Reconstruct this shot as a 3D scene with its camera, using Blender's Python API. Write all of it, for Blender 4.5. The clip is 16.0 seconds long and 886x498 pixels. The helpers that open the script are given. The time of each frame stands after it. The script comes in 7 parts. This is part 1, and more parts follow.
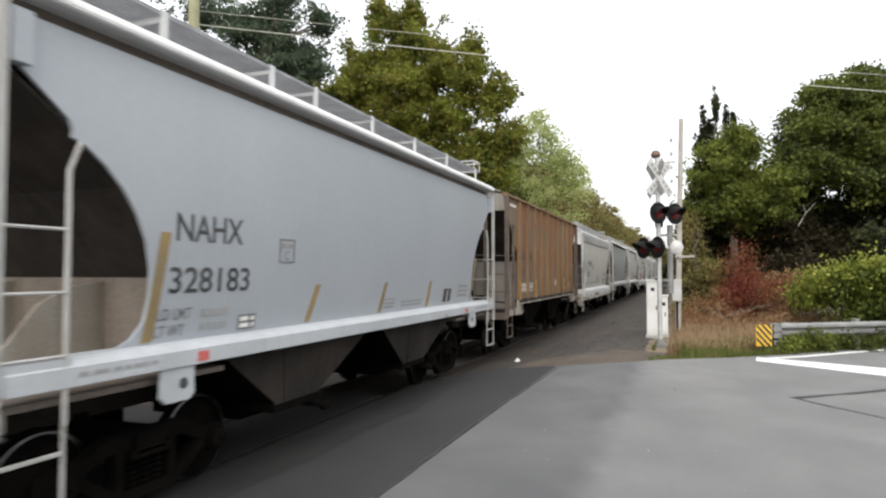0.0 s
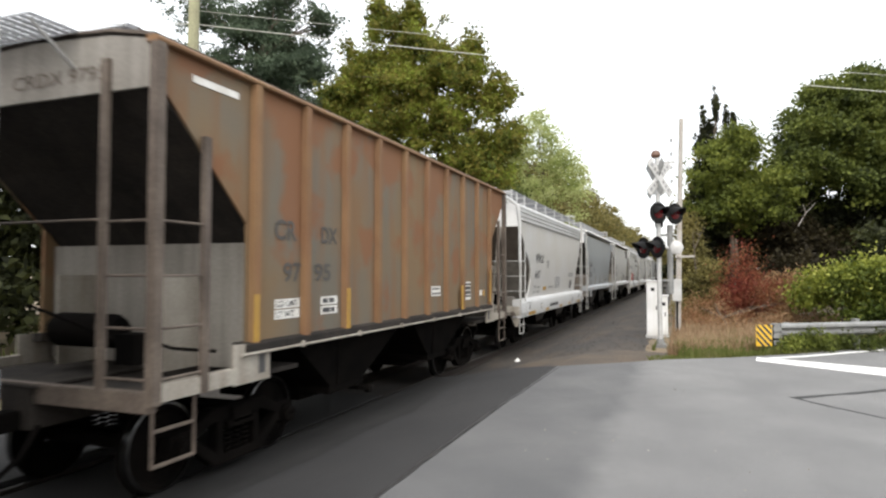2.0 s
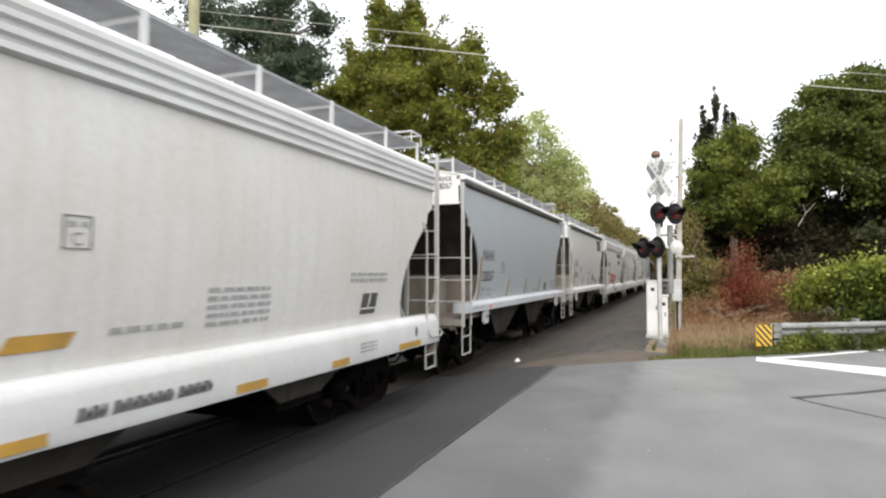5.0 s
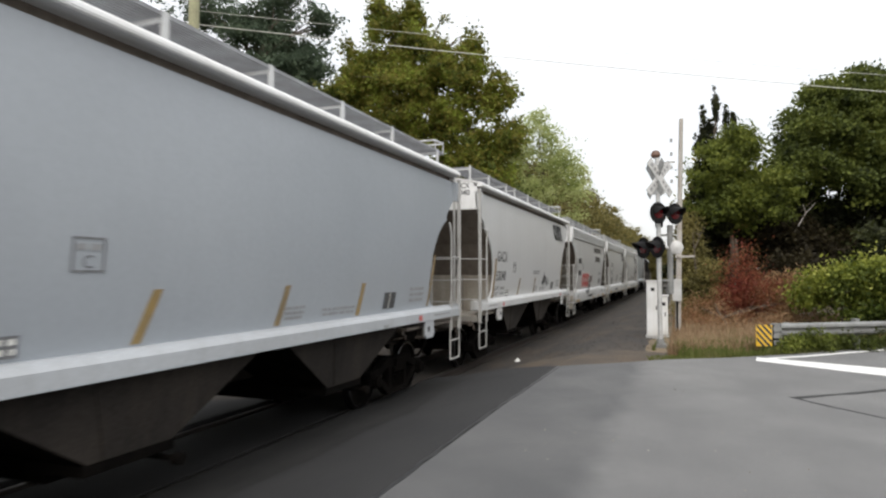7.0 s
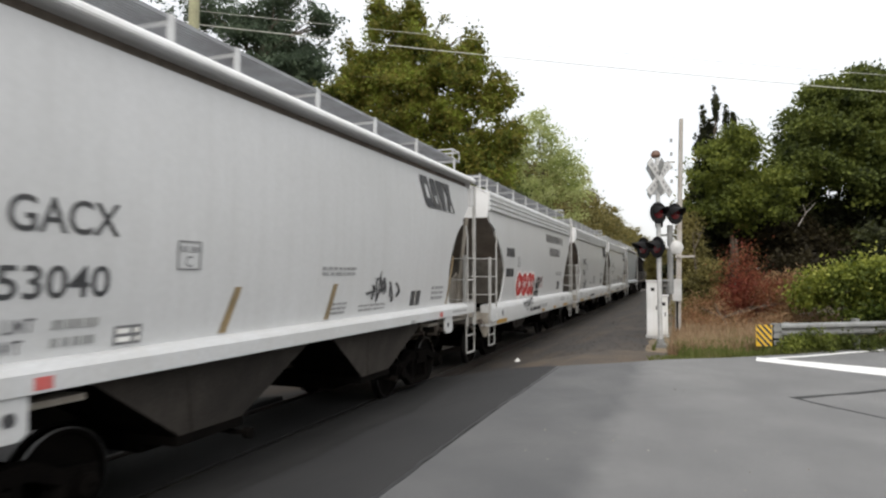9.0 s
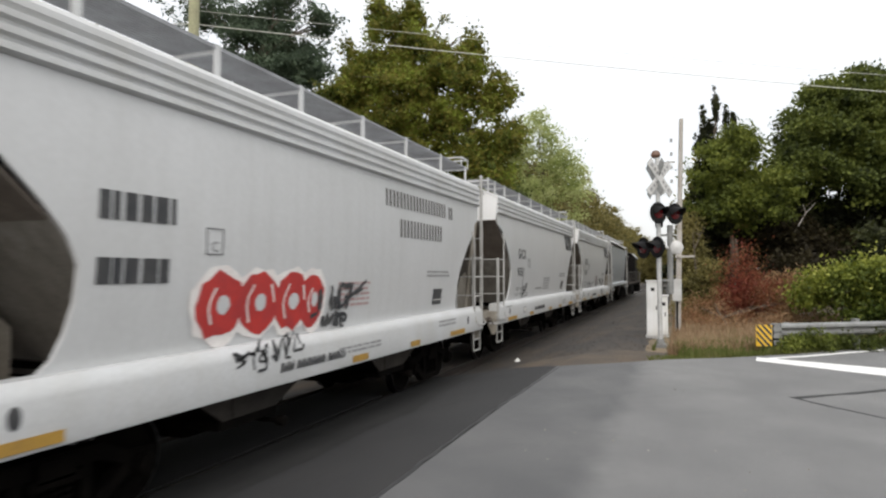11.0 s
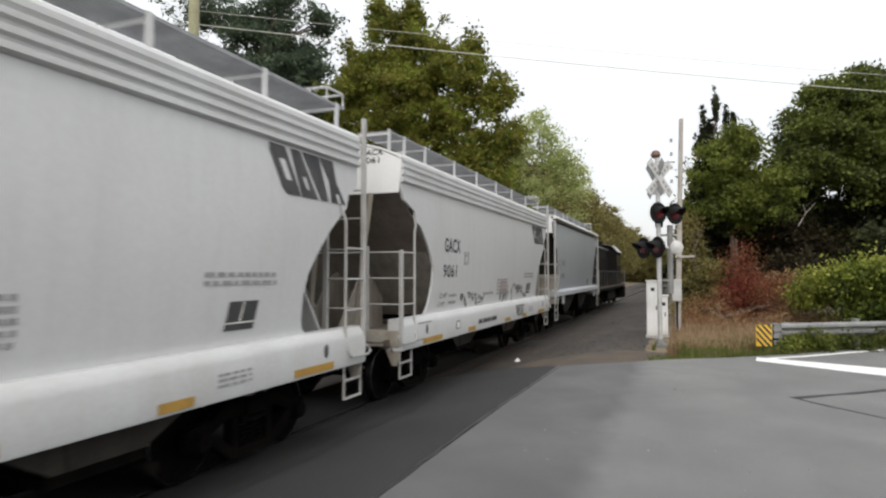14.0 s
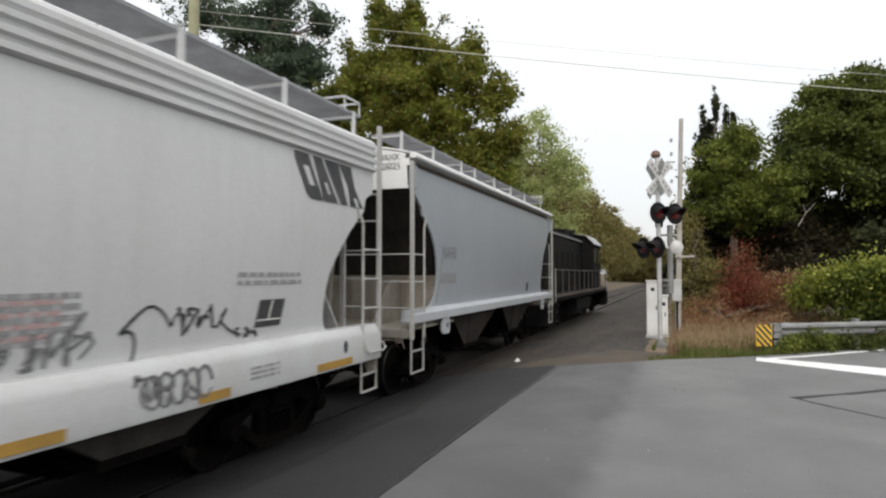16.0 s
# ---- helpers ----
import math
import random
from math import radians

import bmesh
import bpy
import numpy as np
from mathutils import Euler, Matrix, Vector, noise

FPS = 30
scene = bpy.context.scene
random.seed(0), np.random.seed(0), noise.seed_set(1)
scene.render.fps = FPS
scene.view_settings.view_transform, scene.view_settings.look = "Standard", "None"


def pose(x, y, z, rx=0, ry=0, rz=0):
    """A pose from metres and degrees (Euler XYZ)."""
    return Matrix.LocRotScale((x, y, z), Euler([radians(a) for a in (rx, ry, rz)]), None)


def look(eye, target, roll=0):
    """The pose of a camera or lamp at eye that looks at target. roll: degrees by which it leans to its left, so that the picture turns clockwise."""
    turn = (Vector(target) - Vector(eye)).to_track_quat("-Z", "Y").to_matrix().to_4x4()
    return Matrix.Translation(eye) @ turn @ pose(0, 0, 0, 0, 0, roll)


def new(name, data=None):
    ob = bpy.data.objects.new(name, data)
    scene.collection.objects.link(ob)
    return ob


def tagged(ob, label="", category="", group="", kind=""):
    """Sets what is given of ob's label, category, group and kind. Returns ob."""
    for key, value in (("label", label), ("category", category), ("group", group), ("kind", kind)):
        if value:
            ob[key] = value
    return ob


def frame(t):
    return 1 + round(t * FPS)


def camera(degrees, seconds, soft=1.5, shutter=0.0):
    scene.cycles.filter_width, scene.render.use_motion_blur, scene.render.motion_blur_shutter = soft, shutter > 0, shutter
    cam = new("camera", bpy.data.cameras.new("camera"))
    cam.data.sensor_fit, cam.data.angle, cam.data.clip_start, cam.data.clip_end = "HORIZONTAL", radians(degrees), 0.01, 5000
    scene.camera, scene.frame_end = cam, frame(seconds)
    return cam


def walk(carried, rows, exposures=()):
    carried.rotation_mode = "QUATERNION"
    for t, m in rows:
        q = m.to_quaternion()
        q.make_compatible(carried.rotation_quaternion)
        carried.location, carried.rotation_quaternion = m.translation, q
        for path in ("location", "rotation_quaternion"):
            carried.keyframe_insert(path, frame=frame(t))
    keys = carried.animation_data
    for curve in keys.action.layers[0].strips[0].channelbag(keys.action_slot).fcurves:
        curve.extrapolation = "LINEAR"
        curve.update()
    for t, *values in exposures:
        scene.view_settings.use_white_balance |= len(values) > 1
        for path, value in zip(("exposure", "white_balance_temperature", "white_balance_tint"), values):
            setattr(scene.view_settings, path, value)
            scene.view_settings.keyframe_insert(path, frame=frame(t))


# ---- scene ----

EYE = (0.0, 0.0, 2.22)
YAW, TILT = 20.74, 2.2
TRACK_X = -5.8           # centre line of the track; rail tops are at z = 0
ROAD_Z = 0.37            # road level on the camera's side
cam = camera(70, 16.0, soft=2.3, shutter=0.3)
VIEW = Matrix.Translation(EYE) @ Euler((radians(90 + TILT), 0, radians(YAW))).to_matrix().to_4x4()
walk(cam, [(0, VIEW), (16, VIEW)], exposures=[(0, -0.05), (0.5, -0.05), (2, 0.16), (3, 0.28), (4, 0.38), (5.2, 0.1), (6.5, -0.32), (8.5, -0.36), (12.5, -0.38), (16, -0.5)])

# ---- overcast daylight ----
world = bpy.data.worlds.new("overcast_sky")
scene.world = world
world.use_nodes = True
wn, wl = world.node_tree.nodes, world.node_tree.links
sky = wn.new("ShaderNodeTexSky")
sky.sky_type, sky.sun_disc = "NISHITA", False
sky.sun_elevation, sky.sun_rotation = radians(39), radians(165)
sky.air_density, sky.dust_density = 1.0, 4.0
bg_sky = wn["Background"]
wl.new(sky.outputs[0], bg_sky.inputs["Color"])
bg_sky.inputs["Strength"].default_value = 0.05
bg_cloud = wn.new("ShaderNodeBackground")
bg_cloud.inputs["Color"].default_value = (1.0, 1.0, 1.0, 1)
# an overcast sky is brighter overhead than at the horizon
up = wn.new("ShaderNodeSeparateXYZ")
wl.new(wn.new("ShaderNodeTexCoord").outputs["Generated"], up.inputs[0])
grade = wn.new("ShaderNodeMapRange")
grade.inputs["To Min"].default_value, grade.inputs["To Max"].default_value = 1.06, 2.1
wl.new(up.outputs["Z"], grade.inputs[0])
wl.new(grade.outputs[0], bg_cloud.inputs["Strength"])
both = wn.new("ShaderNodeAddShader")
wl.new(bg_sky.outputs[0], both.inputs[0])
wl.new(bg_cloud.outputs[0], both.inputs[1])
wl.new(both.outputs[0], wn["World Output"].inputs["Surface"])

lamp = bpy.data.lights.new("sun", "SUN")
lamp.energy, lamp.angle, lamp.color = 1.6, radians(40), (1.0, 0.97, 0.92)
sun = new("sun", lamp)
sun.matrix_basis = look((7, -26, 22), (0, 0, 0))


# ---- materials ----
def material(name, base, second=None, rough=0.6, metal=0.0, scale=2.0, fine=45.0, grain=0.12, bump=0.15,
             streak=None, streak_amount=0.5, streak_scale=(3, 3, 0.25), spec=0.5, contrast=(0.35, 0.65), detail=5):
    m = bpy.data.materials.new(name)
    m.use_nodes = True
    n, l = m.node_tree.nodes, m.node_tree.links
    bsdf = n["Principled BSDF"]
    where = n.new("ShaderNodeTexCoord").outputs["Object"]
    wide = n.new("ShaderNodeTexNoise")
    wide.inputs["Scale"].default_value, wide.inputs["Detail"].default_value = scale, detail
    l.new(where, wide.inputs["Vector"])
    ramp = n.new("ShaderNodeValToRGB")
    ramp.color_ramp.elements[0].position, ramp.color_ramp.elements[1].position = contrast
    ramp.color_ramp.elements[0].color = (*base, 1)
    ramp.color_ramp.elements[1].color = (*(second or [c * 0.85 for c in base]), 1)
    l.new(wide.outputs["Fac"], ramp.inputs[0])
    colour = ramp.outputs[0]
    if streak:
        mapping = n.new("ShaderNodeMapping")
        mapping.inputs["Scale"].default_value = streak_scale
        l.new(where, mapping.inputs[0])
        run = n.new("ShaderNodeTexNoise")
        run.inputs["Scale"].default_value, run.inputs["Detail"].default_value = 2.0, detail
        l.new(mapping.outputs[0], run.inputs["Vector"])
        cut = n.new("ShaderNodeMapRange")
        cut.inputs["From Min"].default_value, cut.inputs["From Max"].default_value = 0.45, 0.75
        cut.inputs["To Max"].default_value = streak_amount
        l.new(run.outputs["Fac"], cut.inputs[0])
        mix = n.new("ShaderNodeMix")
        mix.data_type = "RGBA"
        l.new(cut.outputs[0], mix.inputs["Factor"])
        l.new(colour, mix.inputs["A"])
        mix.inputs["B"].default_value = (*streak, 1)
        colour = mix.outputs["Result"]
    small = n.new("ShaderNodeTexNoise")
    small.inputs["Scale"].default_value, small.inputs["Detail"].default_value = fine, 3
    l.new(where, small.inputs["Vector"])
    if grain:
        spread = n.new("ShaderNodeMapRange")
        spread.inputs["From Min"].default_value, spread.inputs["From Max"].default_value = 0.3, 0.7
        spread.inputs["To Min"].default_value, spread.inputs["To Max"].default_value = 1 - grain, 1 + grain
        l.new(small.outputs["Fac"], spread.inputs[0])
        times = n.new("ShaderNodeMix")
        times.data_type, times.blend_type = "RGBA", "MULTIPLY"
        times.inputs["Factor"].default_value = 1
        l.new(colour, times.inputs["A"])
        l.new(spread.outputs[0], times.inputs["B"])
        colour = times.outputs["Result"]
    l.new(colour, bsdf.inputs["Base Color"])
    bsdf.inputs["Roughness"].default_value, bsdf.inputs["Metallic"].default_value = rough, metal
    bsdf.inputs["Specular IOR Level"].default_value = spec
    if bump:
        b = n.new("ShaderNodeBump")
        b.inputs["Strength"].default_value, b.inputs["Distance"].default_value = bump, 0.01
        l.new(small.outputs["Fac"], b.inputs["Height"])
        l.new(b.outputs[0], bsdf.inputs["Normal"])
    return m


def leaf_material(name, colours, thin=0.35):
    m = bpy.data.materials.new(name)
    m.use_nodes = True
    n, l = m.node_tree.nodes, m.node_tree.links
    bsdf = n["Principled BSDF"]
    island = n.new("ShaderNodeNewGeometry").outputs["Random Per Island"]
    ramp = n.new("ShaderNodeValToRGB")
    while len(ramp.color_ramp.elements) < len(colours):
        ramp.color_ramp.elements.new(0.5)
    for i, c in enumerate(colours):
        ramp.color_ramp.elements[i].position = i / (len(colours) - 1)
        ramp.color_ramp.elements[i].color = (*c, 1)
    drift = n.new("ShaderNodeTexNoise")
    drift.inputs["Scale"].default_value, drift.inputs["Detail"].default_value = 0.9, 3
    l.new(n.new("ShaderNodeTexCoord").outputs["Object"], drift.inputs["Vector"])
    wide = n.new("ShaderNodeMapRange")
    wide.inputs["From Min"].default_value, wide.inputs["From Max"].default_value = 0.36, 0.64
    l.new(drift.outputs["Fac"], wide.inputs[0])
    blend = n.new("ShaderNodeMix")
    blend.inputs["Factor"].default_value = 0.55
    l.new(island, blend.inputs["A"])
    l.new(wide.outputs[0], blend.inputs["B"])
    l.new(blend.outputs["Result"], ramp.inputs[0])
    l.new(ramp.outputs[0], bsdf.inputs["Base Color"])
    bsdf.inputs["Roughness"].default_value = 0.65
    bsdf.inputs["Specular IOR Level"].default_value = 0.25
    through_leaf = n.new("ShaderNodeBsdfTranslucent")
    l.new(ramp.outputs[0], through_leaf.inputs["Color"])
    mix = n.new("ShaderNodeMixShader")
    mix.inputs[0].default_value = thin
    l.new(bsdf.outputs[0], mix.inputs[1])
    l.new(through_leaf.outputs[0], mix.inputs[2])
    l.new(mix.outputs[0], n["Material Output"].inputs["Surface"])
    return m


PAINT_BLUE = material("pale_grey_paint", (0.345, 0.374, 0.405), (0.322, 0.350, 0.380), rough=0.30, spec=0.65, scale=0.6, fine=18, grain=0.03, bump=0.03,
                      streak=(0.295, 0.318, 0.342), streak_amount=0.18)
PAINT_WHITE = material("white_paint", (0.575, 0.582, 0.585), (0.545, 0.552, 0.552), rough=0.30, spec=0.65, scale=0.6, fine=18, grain=0.03, bump=0.03,
                       streak=(0.41, 0.41, 0.40), streak_amount=0.2)
PAINT_CREAM = material("weathered_cream_paint", (0.555, 0.555, 0.550), (0.52, 0.51, 0.485), rough=0.36, spec=0.6, scale=0.8, fine=18, grain=0.05, bump=0.05,
                       streak=(0.42, 0.39, 0.32), streak_amount=0.3)
PAINT_TRIM = material("bright_white_paint", (0.56, 0.57, 0.575), (0.51, 0.515, 0.51), rough=0.45, scale=1.5, fine=25, grain=0.05, bump=0.05,
                      streak=(0.5, 0.48, 0.44), streak_amount=0.2)
# whiter than the sides: light on roofs, eaves and end walls is painted in
PAINT_LIT_WHITE = material("lit_white_paint", (0.76, 0.765, 0.765), (0.70, 0.70, 0.69), rough=0.45, scale=1.2, fine=25, grain=0.04, bump=0.04,
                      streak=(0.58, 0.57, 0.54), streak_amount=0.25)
PAINT_SILL = material("pale_blue_white_sill_paint", (0.45, 0.475, 0.50), (0.40, 0.42, 0.44), rough=0.4, scale=1.5, fine=25, grain=0.05, bump=0.05,
                      streak=(0.33, 0.33, 0.33), streak_amount=0.25)
LADDER = material("dusty_white_ladder_paint", (0.44, 0.44, 0.43), (0.36, 0.355, 0.34), rough=0.55, scale=3.0, fine=30, grain=0.08, bump=0.05,
                  streak=(0.25, 0.235, 0.21), streak_amount=0.35)
# grimy paint, dark enough to carry the shade of the end slopes too
GRIME_SHADE = material("dark_grime_and_shade_paint", (0.022, 0.020, 0.0185), (0.040, 0.035, 0.031), rough=0.9, spec=0.15, scale=0.9, fine=30, grain=0.2,
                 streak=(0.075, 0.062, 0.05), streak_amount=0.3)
# dusty brown; doubles as the shade colour below the eaves
GRIME_SHADE_BROWN = material("dusty_and_shaded_brown_paint", (0.145, 0.122, 0.102), (0.205, 0.176, 0.148), rough=0.8, scale=0.9, fine=30, grain=0.15,
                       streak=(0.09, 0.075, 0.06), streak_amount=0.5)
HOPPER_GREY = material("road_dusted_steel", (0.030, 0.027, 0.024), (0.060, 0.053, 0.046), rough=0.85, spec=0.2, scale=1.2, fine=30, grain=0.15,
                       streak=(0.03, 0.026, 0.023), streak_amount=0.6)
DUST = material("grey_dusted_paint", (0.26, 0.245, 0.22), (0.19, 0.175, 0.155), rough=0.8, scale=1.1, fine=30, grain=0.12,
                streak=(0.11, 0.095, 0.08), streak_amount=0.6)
BEIGE = material("dusty_beige_paint", (0.36, 0.335, 0.29), (0.24, 0.215, 0.18), rough=0.7, scale=1.3, fine=30, grain=0.12,
                 streak=(0.16, 0.13, 0.10), streak_amount=0.6)
def rust_sheet():
    """Grey-green paint gone rust-red and orange in patches, most of all along the top."""
    m = material("rusted_orange_paint", (0.172, 0.117, 0.062), (0.130, 0.116, 0.090), rough=0.75, scale=0.5, fine=55, grain=0.07, bump=0.1, detail=3,
                 streak=(0.180, 0.088, 0.034), streak_amount=0.85, streak_scale=(1.6, 1.6, 0.22), contrast=(0.40, 0.60))
    n, l = m.node_tree.nodes, m.node_tree.links
    bsdf = n["Principled BSDF"]
    under = bsdf.inputs["Base Color"].links[0].from_socket
    where = n.new("ShaderNodeTexCoord").outputs["Object"]
    parts = n.new("ShaderNodeSeparateXYZ")
    l.new(where, parts.inputs[0])
    patch = n.new("ShaderNodeTexNoise")
    patch.inputs["Scale"].default_value, patch.inputs["Detail"].default_value = 1.15, 4
    l.new(where, patch.inputs["Vector"])
    high = n.new("ShaderNodeMath")
    high.operation = "MULTIPLY_ADD"
    high.inputs[1].default_value, high.inputs[2].default_value = 0.085, -0.26
    l.new(parts.outputs["Z"], high.inputs[0])
    both_ = n.new("ShaderNodeMath")
    l.new(patch.outputs["Fac"], both_.inputs[0])
    l.new(high.outputs[0], both_.inputs[1])
    cut = n.new("ShaderNodeMapRange")
    cut.inputs["From Min"].default_value, cut.inputs["From Max"].default_value = 0.50, 0.60
    cut.inputs["To Max"].default_value = 0.8
    l.new(both_.outputs[0], cut.inputs[0])
    mix = n.new("ShaderNodeMix")
    mix.data_type = "RGBA"
    l.new(cut.outputs[0], mix.inputs["Factor"])
    l.new(under, mix.inputs["A"])
    mix.inputs["B"].default_value = (0.190, 0.078, 0.030, 1)
    l.new(mix.outputs["Result"], bsdf.inputs["Base Color"])
    return m


RUST = rust_sheet()
RIB_RUST = material("orange_brown_rib_paint", (0.215, 0.125, 0.055), (0.165, 0.085, 0.038), rough=0.7, scale=1.2, fine=45, grain=0.06, bump=0.2,
                    streak=(0.22, 0.10, 0.05), streak_amount=0.55)
BROWN = material("brown_weathered_steel", (0.075, 0.058, 0.046), (0.14, 0.112, 0.090), rough=0.75, scale=2.5, fine=30, grain=0.2,
                 streak=(0.06, 0.045, 0.04), streak_amount=0.6)
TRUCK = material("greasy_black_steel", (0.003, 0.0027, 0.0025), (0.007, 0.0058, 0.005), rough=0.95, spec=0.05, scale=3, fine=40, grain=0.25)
TREAD = material("polished_wheel_steel", (0.15, 0.15, 0.15), (0.07, 0.068, 0.066), rough=0.3, metal=1.0, scale=5, fine=60, grain=0.1, bump=0.02)
BLACK = material("loco_black_paint", (0.006, 0.0058, 0.006), (0.012, 0.0105, 0.010), rough=0.75, spec=0.12, scale=1.5, fine=30, grain=0.15)
INK = material("black_lettering", (0.030, 0.032, 0.036), (0.06, 0.06, 0.06), rough=0.6, scale=3, grain=0.1, bump=0)
INK_BROWN = material("faded_dark_lettering", (0.060, 0.055, 0.050), (0.085, 0.078, 0.070), rough=0.65, scale=4, grain=0.15, bump=0)
DULLYELLOW = material("half_lit_yellow_reflector", (0.30, 0.205, 0.075), (0.22, 0.165, 0.085), rough=0.45, scale=3, grain=0.15, bump=0)
FAINT = material("faded_grey_lettering", (0.13, 0.133, 0.137), (0.19, 0.19, 0.195), rough=0.6, scale=8, grain=0.1, bump=0)
YELLOW = material("faded_yellow_reflector", (0.42, 0.245, 0.04), (0.32, 0.19, 0.045), rough=0.45, scale=3, grain=0.12, bump=0)
BROWNBAR = material("dim_amber_reflector", (0.20, 0.15, 0.08), (0.28, 0.2, 0.1), rough=0.5, scale=3, grain=0.15, bump=0)
GREYBAR = material("dirty_grey_reflector", (0.26, 0.27, 0.27), (0.33, 0.33, 0.32), rough=0.5, scale=3, grain=0.15, bump=0)
FADEDRED = material("washed_out_red_print", (0.40, 0.25, 0.24), (0.46, 0.34, 0.33), rough=0.6, scale=6, grain=0.1, bump=0)
REDMARK = material("faded_red_mark", (0.55, 0.11, 0.10), (0.45, 0.13, 0.12), rough=0.5, scale=5, grain=0.1, bump=0)
SPRAYRED = material("red_spray_paint", (0.50, 0.035, 0.028), (0.38, 0.03, 0.03), rough=0.5, scale=4, grain=0.12, bump=0)
SPRAYPALE = material("pale_spray_halo", (0.80, 0.78, 0.75), (0.75, 0.7, 0.68), rough=0.5, scale=4, grain=0.08, bump=0)
PRINT = material("worn_small_print", (0.31, 0.315, 0.32), (0.25, 0.25, 0.25), rough=0.6, scale=8, grain=0.1, bump=0)
LABELWHITE = material("white_stencil_panel", (0.78, 0.78, 0.75), (0.65, 0.63, 0.58), rough=0.55, scale=4, grain=0.1, bump=0)
GALV = material("galvanised_steel", (0.25, 0.255, 0.25), (0.18, 0.18, 0.175), rough=0.7, metal=0.2, scale=2.5, fine=35, grain=0.12)
GRATE = material("galvanised_grating", (0.30, 0.31, 0.32), (0.22, 0.22, 0.23), rough=0.5, metal=0.4, scale=3, fine=35, grain=0.12, bump=0)
MAST = material("aluminium_paint", (0.62, 0.63, 0.63), (0.5, 0.5, 0.49), rough=0.4, metal=0.4, scale=3, grain=0.1)
SIGNALBLACK = material("signal_black", (0.008, 0.008, 0.009), (0.015, 0.015, 0.015), rough=0.7, spec=0.15, scale=4, grain=0.1)
LENS = material("red_lens", (0.13, 0.008, 0.012), (0.09, 0.006, 0.009), rough=0.15, scale=6, grain=0.05, bump=0, spec=0.7)
BELLRUST = material("brown_bell", (0.14, 0.075, 0.05), (0.08, 0.05, 0.04), rough=0.5, scale=6, grain=0.2)
CASEWHITE = material("white_enamel_case", (0.84, 0.85, 0.85), (0.74, 0.74, 0.72), rough=0.4, scale=2, grain=0.04, streak=(0.5, 0.46, 0.4), streak_amount=0.2)
SIGNWHITE = material("white_reflective_sheet", (0.60, 0.60, 0.59), (0.48, 0.48, 0.47), rough=0.4, scale=3, grain=0.05, bump=0)
POLEWOOD = material("weathered_pole_wood", (0.46, 0.44, 0.41), (0.36, 0.33, 0.29), rough=0.85, scale=2.5, fine=30, grain=0.2, bump=0.4,
                    streak=(0.22, 0.19, 0.16), streak_amount=0.5, streak_scale=(9, 9, 0.3))
POLEGREEN = material("mossy_pole_wood", (0.36, 0.36, 0.22), (0.28, 0.27, 0.17), rough=0.85, scale=2.5, fine=30, grain=0.2, bump=0.4,
                     streak=(0.15, 0.13, 0.09), streak_amount=0.5, streak_scale=(9, 9, 0.3))
WIRE = material("weathered_cable", (0.62, 0.63, 0.55), (0.5, 0.5, 0.45), rough=0.6, scale=2, grain=0.1, bump=0)
MARKYELLOW = material("yellow_hazard_sheet", (0.80, 0.48, 0.025), (0.70, 0.42, 0.03), rough=0.4, scale=6, grain=0.06, bump=0)
MARKBLACK = material("black_hazard_stripe", (0.03, 0.03, 0.03), (0.05, 0.05, 0.045), rough=0.5, scale=6, grain=0.1, bump=0)
ROADWHITE = material("worn_white_road_paint", (0.80, 0.80, 0.79), (0.66, 0.66, 0.64), rough=0.7, scale=6, fine=60, grain=0.1)


def road_material():
    """Aged asphalt with a darker overlay strip beside the crossing that is worn to a ragged edge."""
    m = material("aged_road_asphalt", (0.137, 0.137, 0.136), (0.178, 0.177, 0.174), rough=0.85, scale=0.8, fine=130, grain=0.3, bump=0.5,
                 streak=(0.110, 0.110, 0.111), streak_amount=0.6, streak_scale=(0.35, 0.10, 1))
    n, l = m.node_tree.nodes, m.node_tree.links
    bsdf = n["Principled BSDF"]
    old = bsdf.inputs["Base Color"].links[0].from_socket
    where = n.new("ShaderNodeTexCoord").outputs["Object"]
    place = n.new("ShaderNodeSeparateXYZ")
    l.new(where, place.inputs[0])
    ragged_edge = n.new("ShaderNodeTexNoise")
    ragged_edge.inputs["Scale"].default_value, ragged_edge.inputs["Detail"].default_value = 1.6, 6
    l.new(where, ragged_edge.inputs["Vector"])
    shift = n.new("ShaderNodeMath")
    shift.operation = "MULTIPLY_ADD"
    shift.inputs[1].default_value = 0.45
    l.new(ragged_edge.outputs["Fac"], shift.inputs[0])
    l.new(place.outputs["X"], shift.inputs[2])
    cut = n.new("ShaderNodeMapRange")
    cut.inputs["From Min"].default_value, cut.inputs["From Max"].default_value = -0.74, -0.44
    l.new(shift.outputs[0], cut.inputs[0])
    tone = n.new("ShaderNodeTexNoise")
    tone.inputs["Scale"].default_value, tone.inputs["Detail"].default_value = 0.9, 7
    l.new(where, tone.inputs["Vector"])
    strip = n.new("ShaderNodeValToRGB")
    strip.color_ramp.elements[0].position, strip.color_ramp.elements[1].position = 0.35, 0.68
    strip.color_ramp.elements[0].color, strip.color_ramp.elements[1].color = (0.080, 0.081, 0.083, 1), (0.112, 0.112, 0.112, 1)
    l.new(tone.outputs["Fac"], strip.inputs[0])
    mix = n.new("ShaderNodeMix")
    mix.data_type = "RGBA"
    l.new(cut.outputs[0], mix.inputs["Factor"])
    l.new(strip.outputs[0], mix.inputs["A"])
    l.new(old, mix.inputs["B"])
    l.new(mix.outputs["Result"], bsdf.inputs["Base Color"])
    return m


